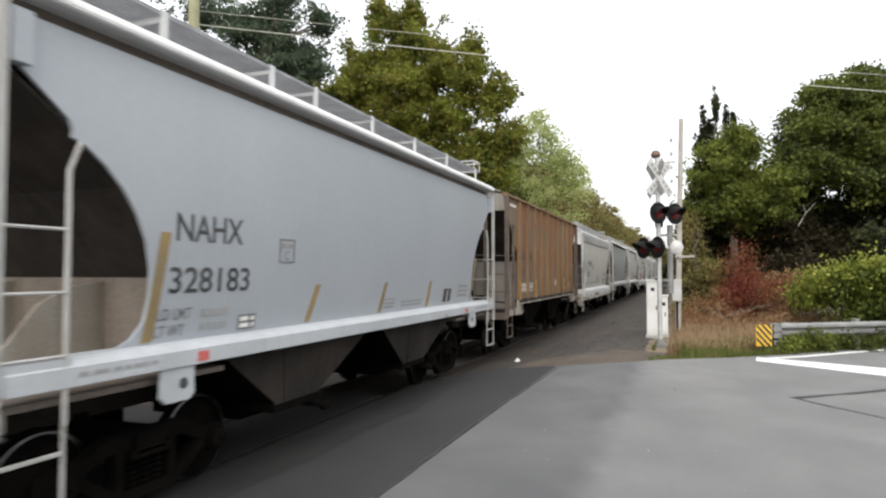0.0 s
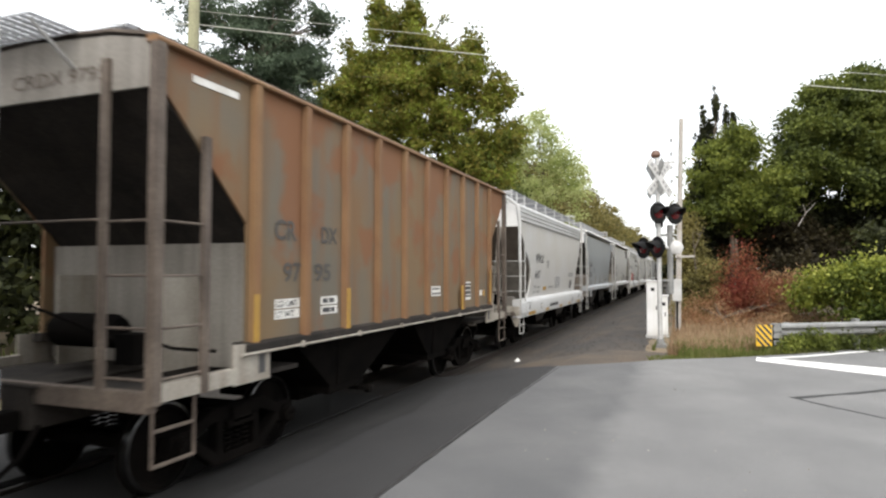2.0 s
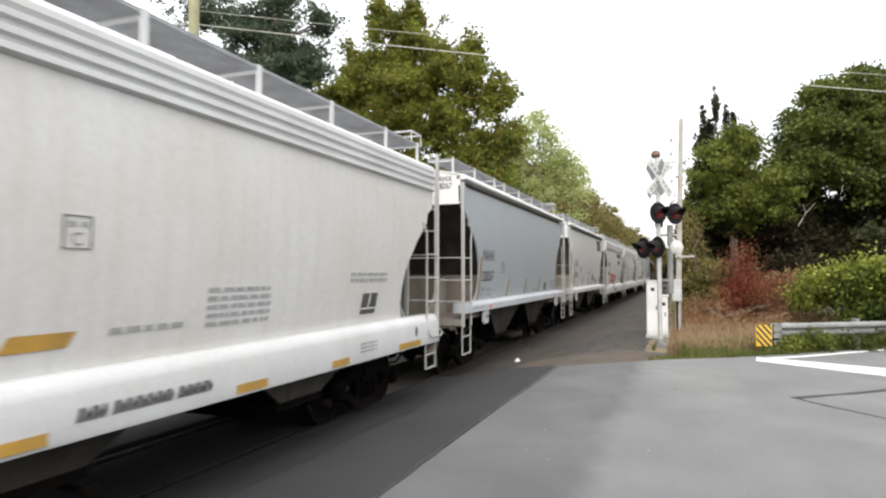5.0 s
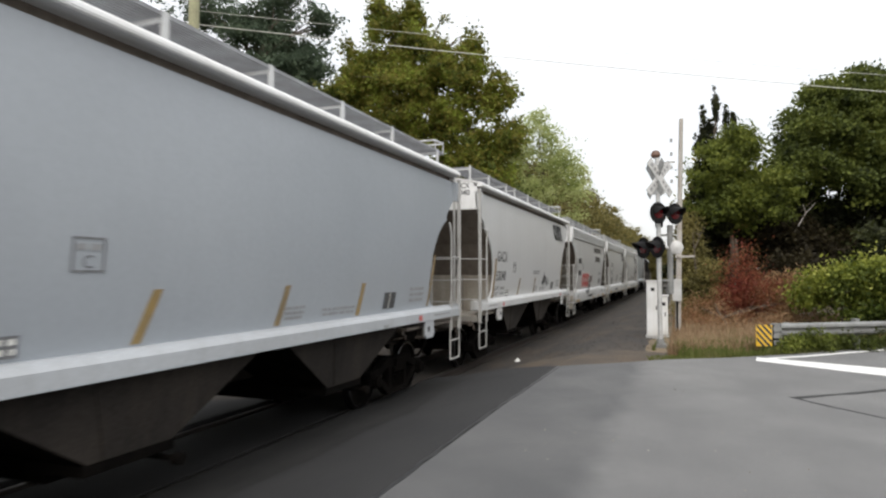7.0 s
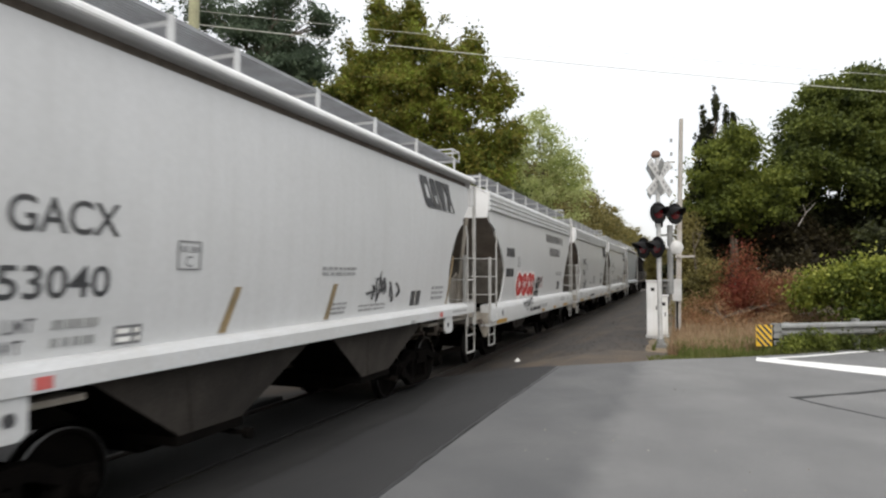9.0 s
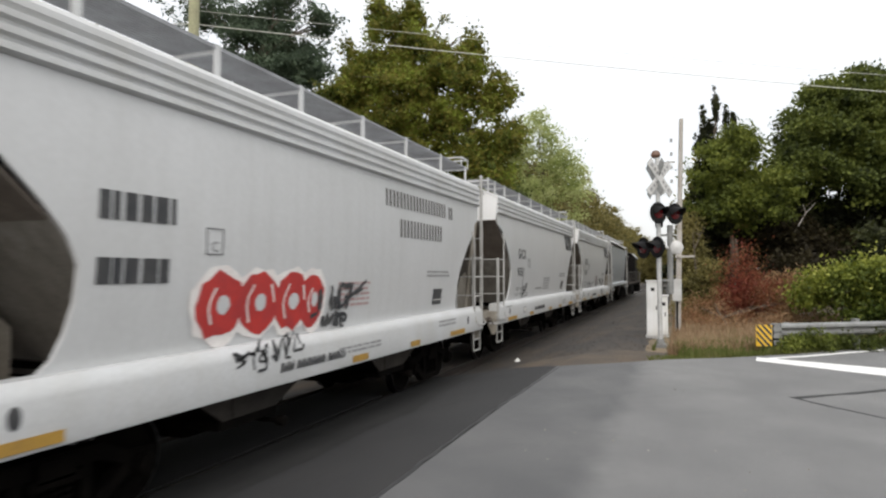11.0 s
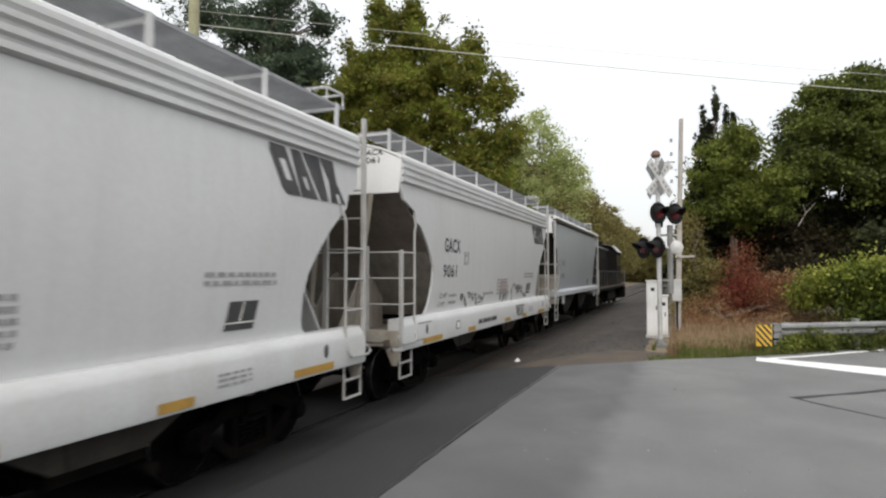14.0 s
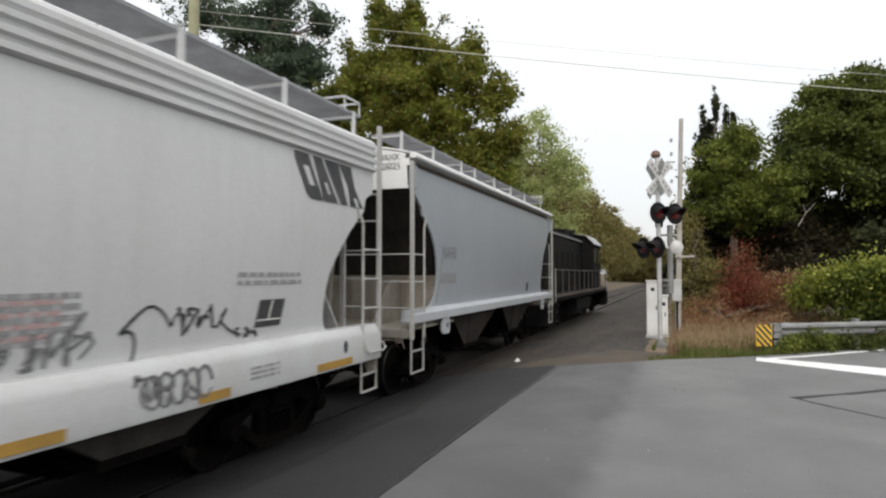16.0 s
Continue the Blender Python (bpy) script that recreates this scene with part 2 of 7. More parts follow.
ROAD = road_material()
ASPHALT_NEW = material("dark_patched_asphalt", (0.0135, 0.0135, 0.0145), (0.024, 0.0235, 0.0235), rough=0.85, scale=0.7, fine=130, grain=0.35, bump=0.5,
                       streak=(0.018, 0.018, 0.019), streak_amount=0.5, streak_scale=(1.2, 0.15, 1))
# asphalt darkened to hold the shade under and beside the train
SHADED_ASPHALT = material("train_shaded_asphalt", (0.007, 0.0068, 0.0066), (0.013, 0.0125, 0.012), rough=0.85, scale=1.0, fine=110, grain=0.3, bump=0.5)
TAR = material("black_crack_sealant", (0.012, 0.012, 0.013), (0.022, 0.022, 0.022), rough=0.5, scale=4, grain=0.2)
EARTH = material("dry_brown_earth", (0.205, 0.150, 0.100), (0.145, 0.110, 0.070), rough=0.95, scale=0.5, fine=35, grain=0.35, bump=0.6,
                 streak=(0.07, 0.09, 0.03), streak_amount=0.7, streak_scale=(0.3, 0.3, 0.3))
SOIL = material("damp_brown_soil", (0.078, 0.060, 0.044), (0.050, 0.043, 0.037), rough=0.95, scale=1.1, fine=40, grain=0.3, bump=0.5,
                streak=(0.11, 0.078, 0.050), streak_amount=0.6, streak_scale=(0.5, 0.25, 1), contrast=(0.4, 0.6))
GRAVEL = material("grey_ballast_gravel", (0.030, 0.027, 0.025), (0.044, 0.037, 0.031), rough=0.95, scale=0.8, fine=40, grain=0.22, bump=0.5,
                  streak=(0.085, 0.060, 0.038), streak_amount=0.6, streak_scale=(0.8, 0.2, 1))
RAILSTEEL = material("rail_steel", (0.06, 0.052, 0.046), (0.04, 0.032, 0.027), rough=0.5, metal=0.5, scale=4, grain=0.2)
RAILTOP = material("worn_rail_head", (0.12, 0.115, 0.11), (0.08, 0.075, 0.07), rough=0.5, metal=1.0, scale=4, grain=0.08, bump=0)
TIEWOOD = material("dark_creosoted_wood", (0.06, 0.048, 0.038), (0.10, 0.08, 0.062), rough=0.9, scale=4, grain=0.25)
LITTER = material("white_paper_scrap", (0.75, 0.75, 0.73), (0.6, 0.6, 0.57), rough=0.7, scale=9, grain=0.1)
BARK = material("grey_brown_bark", (0.10, 0.078, 0.058), (0.16, 0.13, 0.10), rough=0.95, scale=3, fine=25, grain=0.3, bump=0.7,
                streak=(0.05, 0.04, 0.03), streak_amount=0.6, streak_scale=(5, 5, 0.5))
GLASS = material("dark_cab_glass", (0.02, 0.025, 0.03), (0.03, 0.035, 0.04), rough=0.08, scale=2, grain=0, bump=0, spec=0.8)

LEAF_MAPLE = leaf_material("maple_leaves", [(0.032, 0.047, 0.009), (0.100, 0.132, 0.018), (0.174, 0.146, 0.027), (0.180, 0.227, 0.030), (0.285, 0.327, 0.058)])
# dark leaf, given to hedge and thicket for the shade they stand in
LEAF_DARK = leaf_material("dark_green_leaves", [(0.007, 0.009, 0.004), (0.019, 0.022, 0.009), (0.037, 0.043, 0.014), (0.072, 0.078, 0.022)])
LEAF_BLUE = leaf_material("blue_green_needles", [(0.037, 0.062, 0.037), (0.094, 0.125, 0.083), (0.069, 0.103, 0.057), (0.138, 0.163, 0.106)])
LEAF_PALE = leaf_material("pale_yellow_green_leaves", [(0.228, 0.276, 0.084), (0.348, 0.396, 0.144), (0.456, 0.492, 0.216), (0.576, 0.588, 0.312)], 0.5)
# the thicket's shade is mixed into this brown-green
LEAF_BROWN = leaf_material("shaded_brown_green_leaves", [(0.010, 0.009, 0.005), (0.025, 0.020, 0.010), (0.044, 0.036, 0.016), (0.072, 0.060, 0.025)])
LEAF_SPRING = leaf_material("olive_green_leaves", [(0.022, 0.031, 0.009), (0.083, 0.104, 0.018), (0.147, 0.175, 0.029), (0.256, 0.281, 0.057)])
LEAF_GREEN = leaf_material("fresh_green_leaves", [(0.022, 0.032, 0.010), (0.063, 0.082, 0.017), (0.120, 0.146, 0.028), (0.217, 0.236, 0.050)])
LEAF_LIME = leaf_material("yellow_green_leaves", [(0.043, 0.060, 0.015), (0.122, 0.155, 0.027), (0.259, 0.287, 0.045), (0.488, 0.474, 0.144)])
LEAF_RED = leaf_material("autumn_red_leaves", [(0.230, 0.040, 0.028), (0.149, 0.037, 0.025), (0.276, 0.086, 0.046), (0.184, 0.098, 0.040), (0.103, 0.069, 0.025)])
LEAF_TAN = leaf_material("dry_tan_leaves", [(0.26, 0.09, 0.058), (0.28, 0.15, 0.070), (0.36, 0.225, 0.12), (0.46, 0.31, 0.19), (0.20, 0.16, 0.055)])
LEAF_OLIVE = leaf_material("olive_leaves", [(0.060, 0.055, 0.020), (0.130, 0.115, 0.036), (0.210, 0.180, 0.060), (0.270, 0.225, 0.085)])
LEAF_FRESH = leaf_material("bright_green_leaves", [(0.018, 0.030, 0.008), (0.054, 0.081, 0.014), (0.110, 0.143, 0.021), (0.207, 0.238, 0.043)])
GRASS = leaf_material("green_grass", [(0.085, 0.105, 0.028), (0.115, 0.140, 0.034), (0.150, 0.165, 0.048), (0.20, 0.175, 0.08)], 0.35)
DRYGRASS = leaf_material("dry_grass", [(0.19, 0.120, 0.068), (0.29, 0.195, 0.115), (0.38, 0.275, 0.175), (0.16, 0.150, 0.055)], 0.3)


# ---- mesh tools ----
def bulge(z):
    """How far a rounded car side lies inside its widest line at height z."""
    return -0.046 * (3.0 - z) ** 2 if z < 3.0 else -0.030 * (z - 3.0) ** 2


class Build:
    """Collects boxes, tubes and extruded outlines for one mesh."""

    def __init__(self):
        self.v, self.f, self.mi, self.slot = [], [], [], 0

    def add(self, verts, faces):
        k = len(self.v)
        self.v += [tuple(p) for p in verts]
        self.f += [tuple(k + i for i in q) for q in faces]
        self.mi += [self.slot] * len(faces)
        return self

    def box(self, x0, x1, y0, y1, z0, z1):
        p = [(x, y, z) for z in (z0, z1) for y in (y0, y1) for x in (x0, x1)]
        return self.add(p, [(0, 2, 3, 1), (4, 5, 7, 6), (0, 1, 5, 4), (1, 3, 7, 5), (3, 2, 6, 7), (2, 0, 4, 6)])

    def extrude(self, outline, axis, a, b):
        """An outline in the two other axes, drawn out along axis from a to b."""
        n = len(outline)
        def at(p, c):
            return {"x": (c, p[0], p[1]), "y": (p[0], c, p[1]), "z": (p[0], p[1], c)}[axis]
        verts = [at(p, a) for p in outline] + [at(p, b) for p in outline]
        faces = [tuple(range(n)), tuple(range(2 * n - 1, n - 1, -1))]
        faces += [(i, (i + 1) % n, n + (i + 1) % n, n + i) for i in range(n)]
        return self.add(verts, faces)

    def sheet(self, line, axis, a, b, thick):
        """A folded sheet: an open line in two axes, thickened, drawn along axis."""
        pts = [Vector(p) for p in line]
        out = []
        for i, p in enumerate(pts):
            d = (pts[min(i + 1, len(pts) - 1)] - pts[max(i - 1, 0)]).normalized()
            out.append(p + Vector((-d.y, d.x)) * thick)
        n = len(pts)
        def at(p, c):
            return {"x": (c, p[0], p[1]), "y": (p[0], c, p[1]), "z": (p[0], p[1], c)}[axis]
        ring = pts + out[::-1]
        m = len(ring)
        verts = [at(p, a) for p in ring] + [at(p, b) for p in ring]
        faces = [(i, (i + 1) % m, m + (i + 1) % m, m + i) for i in range(m)]
        for i in range(n - 1):
            q = (i, i + 1, m - 2 - i, m - 1 - i)
            faces += [q[::-1], tuple(m + j for j in q)]
        return self.add(verts, faces)

    def tube(self, path, r, n=8, r2=None):
        path = [Vector(p) for p in path]
        verts, faces = [], []
        for i, p in enumerate(path):
            d = (path[min(i + 1, len(path) - 1)] - path[max(i - 1, 0)]).normalized()
            side = d.cross(Vector((0, 0, 1)) if abs(d.z) < 0.9 else Vector((1, 0, 0))).normalized()
            up = side.cross(d)
            rad = r if r2 is None else r + (r2 - r) * i / (len(path) - 1)
            verts += [p + (side * math.cos(a) + up * math.sin(a)) * rad for a in (2 * math.pi * j / n for j in range(n))]
        for i in range(len(path) - 1):
            faces += [(i * n + j, i * n + (j + 1) % n, (i + 1) * n + (j + 1) % n, (i + 1) * n + j) for j in range(n)]
        e = (len(path) - 1) * n
        faces += [tuple(range(n - 1, -1, -1)), tuple(range(e, e + n))]
        return self.add(verts, faces)

    def bow(self):
        """Lays flat marks onto the bowed side sheet."""
        self.v = [(x + bulge(z), y, z) if 1.53 < x < 1.575 else (x, y, z) for x, y, z in self.v]
        return self

    def lathe(self, profile, n=28, axis="x", at=(0, 0, 0)):
        """A closed profile of (along, radius) turned about an axis."""
        verts, faces, m = [], [], len(profile)
        for j in range(n):
            a = 2 * math.pi * j / n
            for s, r in profile:
                c, d = r * math.cos(a), r * math.sin(a)
                q = {"x": (s, c, d), "y": (c, s, d), "z": (c, d, s)}[axis]
                verts.append((q[0] + at[0], q[1] + at[1], q[2] + at[2]))
        for j in range(n):
            k = (j + 1) % n
            faces += [(j * m + i, j * m + (i + 1) % m, k * m + (i + 1) % m, k * m + i) for i in range(m)]
        return self.add(verts, faces)


def part(name, b, mats, parent=None, label="", bevel=0.0, smooth=False):
    """Links a Build as one mesh object, under a thing or a part."""
    me = bpy.data.meshes.new(name)
    me.from_pydata(b.v, [], b.f)
    mats = mats if isinstance(mats, (list, tuple)) else [mats]
    for m in mats:
        me.materials.append(m)
    if len(mats) > 1:
        me.polygons.foreach_set("material_index", b.mi)
    bm = bmesh.new()
    bm.from_mesh(me)
    bmesh.ops.recalc_face_normals(bm, faces=bm.faces)
    if bevel:
        sharp = [e for e in bm.edges if len(e.link_faces) == 2 and e.calc_face_angle() > 0.6]
        bmesh.ops.bevel(bm, geom=sharp, offset=bevel, segments=2, affect="EDGES", clamp_overlap=True)
    for f in bm.faces:
        f.smooth = smooth
    bm.to_mesh(me)
    bm.free()
    if smooth:
        me.set_sharp_from_angle(angle=radians(35))
    ob = new(name, me)
    if parent:
        ob.parent = parent
    if label:
        tagged(ob, label)
    return ob


def thing(name, label, category, at=(0, 0, 0), turn=0.0, group="", kind=""):
    ob = new(name)
    ob.matrix_basis = pose(*at, 0, 0, turn)
    return tagged(ob, label, category, group, kind)


def lettering(text, height, place, parent, mat=None, width=None, end=False, name="letter", bold=0.0, shear=0.0, spacing=1.0):
    """Painted words on a car's side (end=False) or on its end wall; place is the lower left corner."""
    cu = bpy.data.curves.new(name, "FONT")
    cu.body, cu.size, cu.shear, cu.space_character = text, height / 0.69, shear, spacing
    cu.offset = bold
    tmp = bpy.data.objects.new(name, cu)
    scene.collection.objects.link(tmp)
    me = bpy.data.meshes.new_from_object(tmp.evaluated_get(bpy.context.evaluated_depsgraph_get()))
    bpy.data.objects.remove(tmp)
    co = np.empty(len(me.vertices) * 3)
    me.vertices.foreach_get("co", co)
    co = co.reshape(-1, 3)
    co[:, 0] -= co[:, 0].min()
    k = width / co[:, 0].max() if width else 1.0
    x, y, z = place
    if end:
        out = np.c_[x + co[:, 0] * k, np.full(len(co), y), z + co[:, 1]]
    else:
        hug = np.array([bulge(z + v) if 1.53 < x < 1.575 else 0.0 for v in co[:, 1]])
        out = np.c_[x + hug, y + co[:, 0] * k, z + co[:, 1]]
    polys = [tuple(p.vertices) for p in me.polygons]
    bpy.data.meshes.remove(me)
    # one mesh for each letter: gather the faces that hang together
    root = list(range(len(out)))

    def find(i):
        while root[i] != i:
            root[i] = root[root[i]]
            i = root[i]
        return i
    near = {}
    for i, p in enumerate(out):
        j = near.setdefault(tuple(np.round(p, 5)), i)
        root[find(i)] = find(j)
    for p in polys:
        for q in p[1:]:
            root[find(q)] = find(p[0])
    letters = {}
    for p in polys:
        letters.setdefault(find(p[0]), []).append(p)
    for group in letters.values():
        ids = sorted({i for p in group for i in p})
        at = {i: k for k, i in enumerate(ids)}
        one = bpy.data.meshes.new(name)
        one.from_pydata([tuple(out[i]) for i in ids], [], [tuple(at[i] for i in p) for p in group])
        one.materials.append(mat or INK)
        new(name, one).parent = parent


def plate(parent, y0, y1, z0, z1, mat, x=1.54, lean=0.0, name="decal", label="", thick=0.004):
    """A thin painted mark or sticker on the car's side."""
    n = max(1, math.ceil((z1 - z0) / .14))
    f = [i / n for i in range(n + 1)]
    edge = [(y1 + lean * k, z0 + (z1 - z0) * k) for k in f] + [(y0 + lean * k, z0 + (z1 - z0) * k) for k in reversed(f)]
    verts = [(x + t, *p) for t in (0, thick) for p in edge]
    m = len(edge)
    faces = [(i, (i + 1) % m, m + (i + 1) % m, m + i) for i in range(m)]
    faces += [(o + i, o + i + 1, o + m - 2 - i, o + m - 1 - i) for o in (0, m) for i in range(n)]
    return part(name, Build().add(verts, faces).bow(), mat, parent, label)


def bars(parent, y0, y1, z0, z1, rows, mat, x=1.54, seed=1, name="small_print", gap=0.45):
    """Writing too small to read, as rows of plain bars."""
    r, b = random.Random(seed), Build()
    mat = PRINT if mat is FAINT else mat
    h = (z1 - z0) / rows
    for i in range(rows):
        y = y0
        zz = z1 - (i + 1) * h
        while y < y1 - 0.03:
            w = min(r.uniform(0.05, 0.18), y1 - y)
            b.box(x, x + 0.003, y, y + w, zz + h * gap * 0.5, zz + h * (1 - gap * 0.5))
            y += w + r.uniform(0.02, 0.05)
    return tagged(part(name, b.bow(), mat, parent), kind="stuff")


def scrawl(parent, strokes, mat, r=0.016, x=1.545, name="graffiti_stroke", label=""):
    """Sprayed lines: each stroke is a flat ribbon along (y, z) points."""
    for k, s in enumerate(strokes):
        pts = [Vector((p[0], p[1])) for p in s]
        if len(pts) > 2:
            # round the corners
            soft = [pts[0]]
            for p, q in zip(pts, pts[1:]):
                soft += [p.lerp(q, .25), p.lerp(q, .75)]
            pts = soft + [pts[-1]]
        side = []
        for i, p in enumerate(pts):
            d = pts[min(i + 1, len(pts) - 1)] - pts[max(i - 1, 0)]
            o = Vector((-d.y, d.x)).normalized() * r * (1.15 - .5 * i / len(pts)) if d.length > 1e-4 else Vector((r, 0))
            side.append((p + o, p - o))
        off = x + .0002 * k
        verts = [(off + t, *q) for a, c in side for t in (0, .003) for q in (a, c)]
        faces = [(0, 1, 3, 2), tuple(len(verts) - 4 + v for v in (2, 3, 1, 0))]
        for i in range(len(side) - 1):
            m = 4 * i
            faces += [(m + 2, m + 3, m + 7, m + 6), (m + 1, m, m + 4, m + 5), (m, m + 2, m + 6, m + 4), (m + 3, m + 1, m + 5, m + 7)]
        part(name, Build().add(verts, faces).bow(), mat, parent, label)


def loops(y0, y1, z0, z1, n, seed, wild=1.0):
    """Letter-like zigzag strokes filling a rectangle."""
    r, out = random.Random(seed), []
    w = (y1 - y0) / n
    for i in range(n):
        a = y0 + i * w
        stroke = []
        for k in range(r.randint(5, 8)):
            stroke.append((a + w * r.uniform(-0.1, 1.1), z0 + (z1 - z0) * r.uniform(-0.05, 1.05) * wild))
        smooth = []
        for p, q in zip(stroke, stroke[1:]):
            mid = ((p[0] + q[0]) / 2 + r.uniform(-.03, .03), (p[1] + q[1]) / 2 + r.uniform(-.03, .03))
            smooth += [p, mid]
        out.append(smooth + [stroke[-1]])
    return out


# ---- the train ----
MOVING, WHEELS = [], []
WHEEL_R = 0.457


def wheelset(parent, y):
    b = Build()
    for s in (1, -1):
        b.slot = 0
        b.lathe([(s * 0.70, 0.40), (s * 0.72, 0.478), (s * 0.745, 0.462), (s * 0.745, 0.40)], axis="x", n=36)
        b.lathe([(s * 0.745, 0.10), (s * 0.745, 0.43), (s * 0.832, 0.432), (s * 0.832, 0.395), (s * 0.79, 0.375), (s * 0.80, 0.20), (s * 0.85, 0.13), (s * 0.85, 0.10)], axis="x", n=36)
        b.lathe([(s * 1.12, 0.02), (s * 1.12, 0.10), (s * 1.15, 0.10), (s * 1.16, 0.08), (s * 1.16, 0.02)], axis="x", n=16)
        for k in range(3):
            a = 2 * math.pi * k / 3
            b.box(s * 1.16, s * 1.175, math.cos(a) * .055 - .012, math.cos(a) * .055 + .012, math.sin(a) * .055 - .012, math.sin(a) * .055 + .012)
        b.slot = 1
        b.lathe([(s * 0.745, 0.43), (s * 0.745, WHEEL_R), (s * 0.83, WHEEL_R - 0.004), (s * 0.834, 0.447), (s * 0.834, 0.43)], axis="x", n=36)
    b.slot = 0
    b.tube([(-1.14, 0, 0), (1.14, 0, 0)], 0.075, 12)
    ob = part("wheelset", b, [TRUCK, TREAD], parent, "black steel wheels with bright worn rims", smooth=True)
    ob.location = (0, y, WHEEL_R)
    WHEELS.append((ob, y))
    return ob


def truck(parent, y, base=0.89):
    b = Build()
    for s in (1, -1):
        x0, x1 = s * 0.93, s * 1.07
        top = [(-base - .16, .50), (-base - .16, .60), (-base + .18, .63), (-.45, .76), (.45, .76), (base - .18, .63), (base + .16, .60), (base + .16, .50),
               (base - .2, .50), (.42, .61), (-.42, .61), (-base + .2, .50)]
        b.extrude(top, "x", x0, x1)
        b.extrude([(-base + .02, .50), (-base + .2, .50), (-.30, .24), (.30, .24), (base - .2, .50), (base - .02, .50), (.38, .14), (-.38, .14)], "x", x0, x1)
        for q in (-.36, .26):
            b.box(min(x0, x1), max(x0, x1), q, q + .10, .20, .65)
        for q in (-base, base):
            b.lathe([(x0 - s * .02, 0.0), (x0 - s * .02, .13), (x1 + s * .03, .13), (x1 + s * .03, 0.0)], axis="x", n=14, at=(0, q, WHEEL_R))
            b.extrude([(q - .15, .60), (q - .17, .40), (q - .10, .36), (q - .10, .58), (q + .10, .58), (q + .10, .36), (q + .17, .40), (q + .15, .60)], "x", x0, x1)
        for q in (-.15, 0, .15):
            for k in range(5):
                b.lathe([(.26 + k * .055, .045), (.28 + k * .055, .07), (.30 + k * .055, .045)], axis="z", n=10, at=(s * 1.0, q, 0))
        b.box(s * 1.0 - .12, s * 1.0 + .12, -.24, .24, .52, .60)
    b.box(-1.12, 1.12, -.17, .17, .56, .74)
    b.lathe([(.70, .05), (.70, .22), (.84, .22), (.84, .05)], axis="z", n=16)
    for q in (-.45, .45):
        b.box(-.75, .75, q - .04, q + .04, .35, .45)
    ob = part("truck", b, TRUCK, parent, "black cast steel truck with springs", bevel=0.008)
    ob.location = (0, y, 0)
    for q in (-base, base):
        wheelset(ob, q)
    return ob


def coupler(parent, y, d):
    """d: -1 for the end towards low y, 1 for the other."""
    b = Build()
    b.box(-.10, .10, *sorted((y, y + d * .30)), .78, .96)
    b.extrude([(-.17, y + d * .28), (.17, y + d * .28), (.20, y + d * .42), (.10, y + d * .56), (.04, y + d * .44), (-.08, y + d * .44), (-.16, y + d * .55), (-.2, y + d * .4)], "z", .70, 1.0)
    part("coupler", b, TRUCK, parent, "rusty knuckle coupler", bevel=0.012)
    hose = Build().tube([(.35, y + d * .02, .85), (.38, y + d * .2, .62), (.30, y + d * .42, .42), (.15, y + d * .5, .40)], .025, 8)
    part("air_hose", hose, TRUCK, parent, smooth=True)


def rungs(parent, a, b_, heights, mat, r=0.014, name="rung"):
    for z in heights:
        part(name, Build().tube([(a[0], a[1], z), (b_[0], b_[1], z)], r, 6), mat, parent, smooth=True)


def stirrup(parent, y0, y1, x, ztop, mat, zs=(0.92, 0.56)):
    b = Build()
    for y in (y0, y1):
        b.box(x - .013, x + .013, y - .011, y + .011, zs[-1] - .01, ztop)
    for z in zs:
        b.box(x - .018, x + .018, y0, y1, z - .013, z + .013)
    part("sill_step", b, mat, parent, bevel=0.004)


def running_board(parent, L, s, mat_bracket, z=4.63, x0=0.74, x1=1.30, brackets=(), wide=.085):
    b = Build()
    n = 12
    for i in range(n):
        x = x0 + (x1 - x0) * i / (n - 1)
        b.box(s * x - .006, s * x + .006, .1, L - .1, z - .02, z + .012)
    y = .12
    while y < L - .1:
        b.box(*sorted((s * x0, s * x1)), y - .008, y + .008, z - .006, z + .01)
        y += .085
    b.box(*sorted((s * x1, s * (x1 + .012))), .1, L - .1, z - .018, z + .022)
    part("running_board", b, GRATE, parent, "see-through galvanised roof walkway grating")
    for y in brackets:
        c = Build()
        c.box(*sorted((s * (x1 - .005), s * (x1 + .016))), y - wide / 2, y + wide / 2, z - .36, z + .035)
        c.box(*sorted((s * x0, s * x1)), y - .02, y + .02, z - .05, z - .02)
        part("bracket", c, mat_bracket, parent)


def end_platform(parent, Y, z=4.44, x0=-.95, x1=.60, reach=.48):
    """See-through crossover grating at the roof's end."""
    b = Build()
    for k in range(15):
        x = x0 + (x1 - x0) * k / 14
        b.box(x - .006, x + .006, *sorted((Y(-reach), Y(-.03))), z - .025, z)
    for k in range(7):
        y = -reach + (reach - .03) * k / 6
        b.box(x0, x1, *sorted((Y(y - .007), Y(y + .007))), z - .02, z + .002)
    part("end_platform", b, GRATE, parent, "galvanised crossover grating at the roof end")
    for x in (x0 + .05, x1 - .05):
        part("platform_bracket", Build().tube([(x, Y(-reach + .03), z - .03), (x, Y(.0), z - .34)], .018, 6), LADDER, parent)


def roof_end_rail(parent, L, mat, z=4.69):
    for s in (1, -1):
        for y in (L - .55, L - .12):
            part("grab_rail", Build().tube([(s * 1.3, y, z), (s * 1.3, y, z + .20), (s * .8, y, z + .20), (s * .8, y, z)], .017, 6), mat, parent, smooth=True)
        part("grab_rail", Build().tube([(s * 1.3, L - .55, z + .2), (s * 1.3, L - .12, z + .2)], .017, 6), mat, parent, smooth=True)


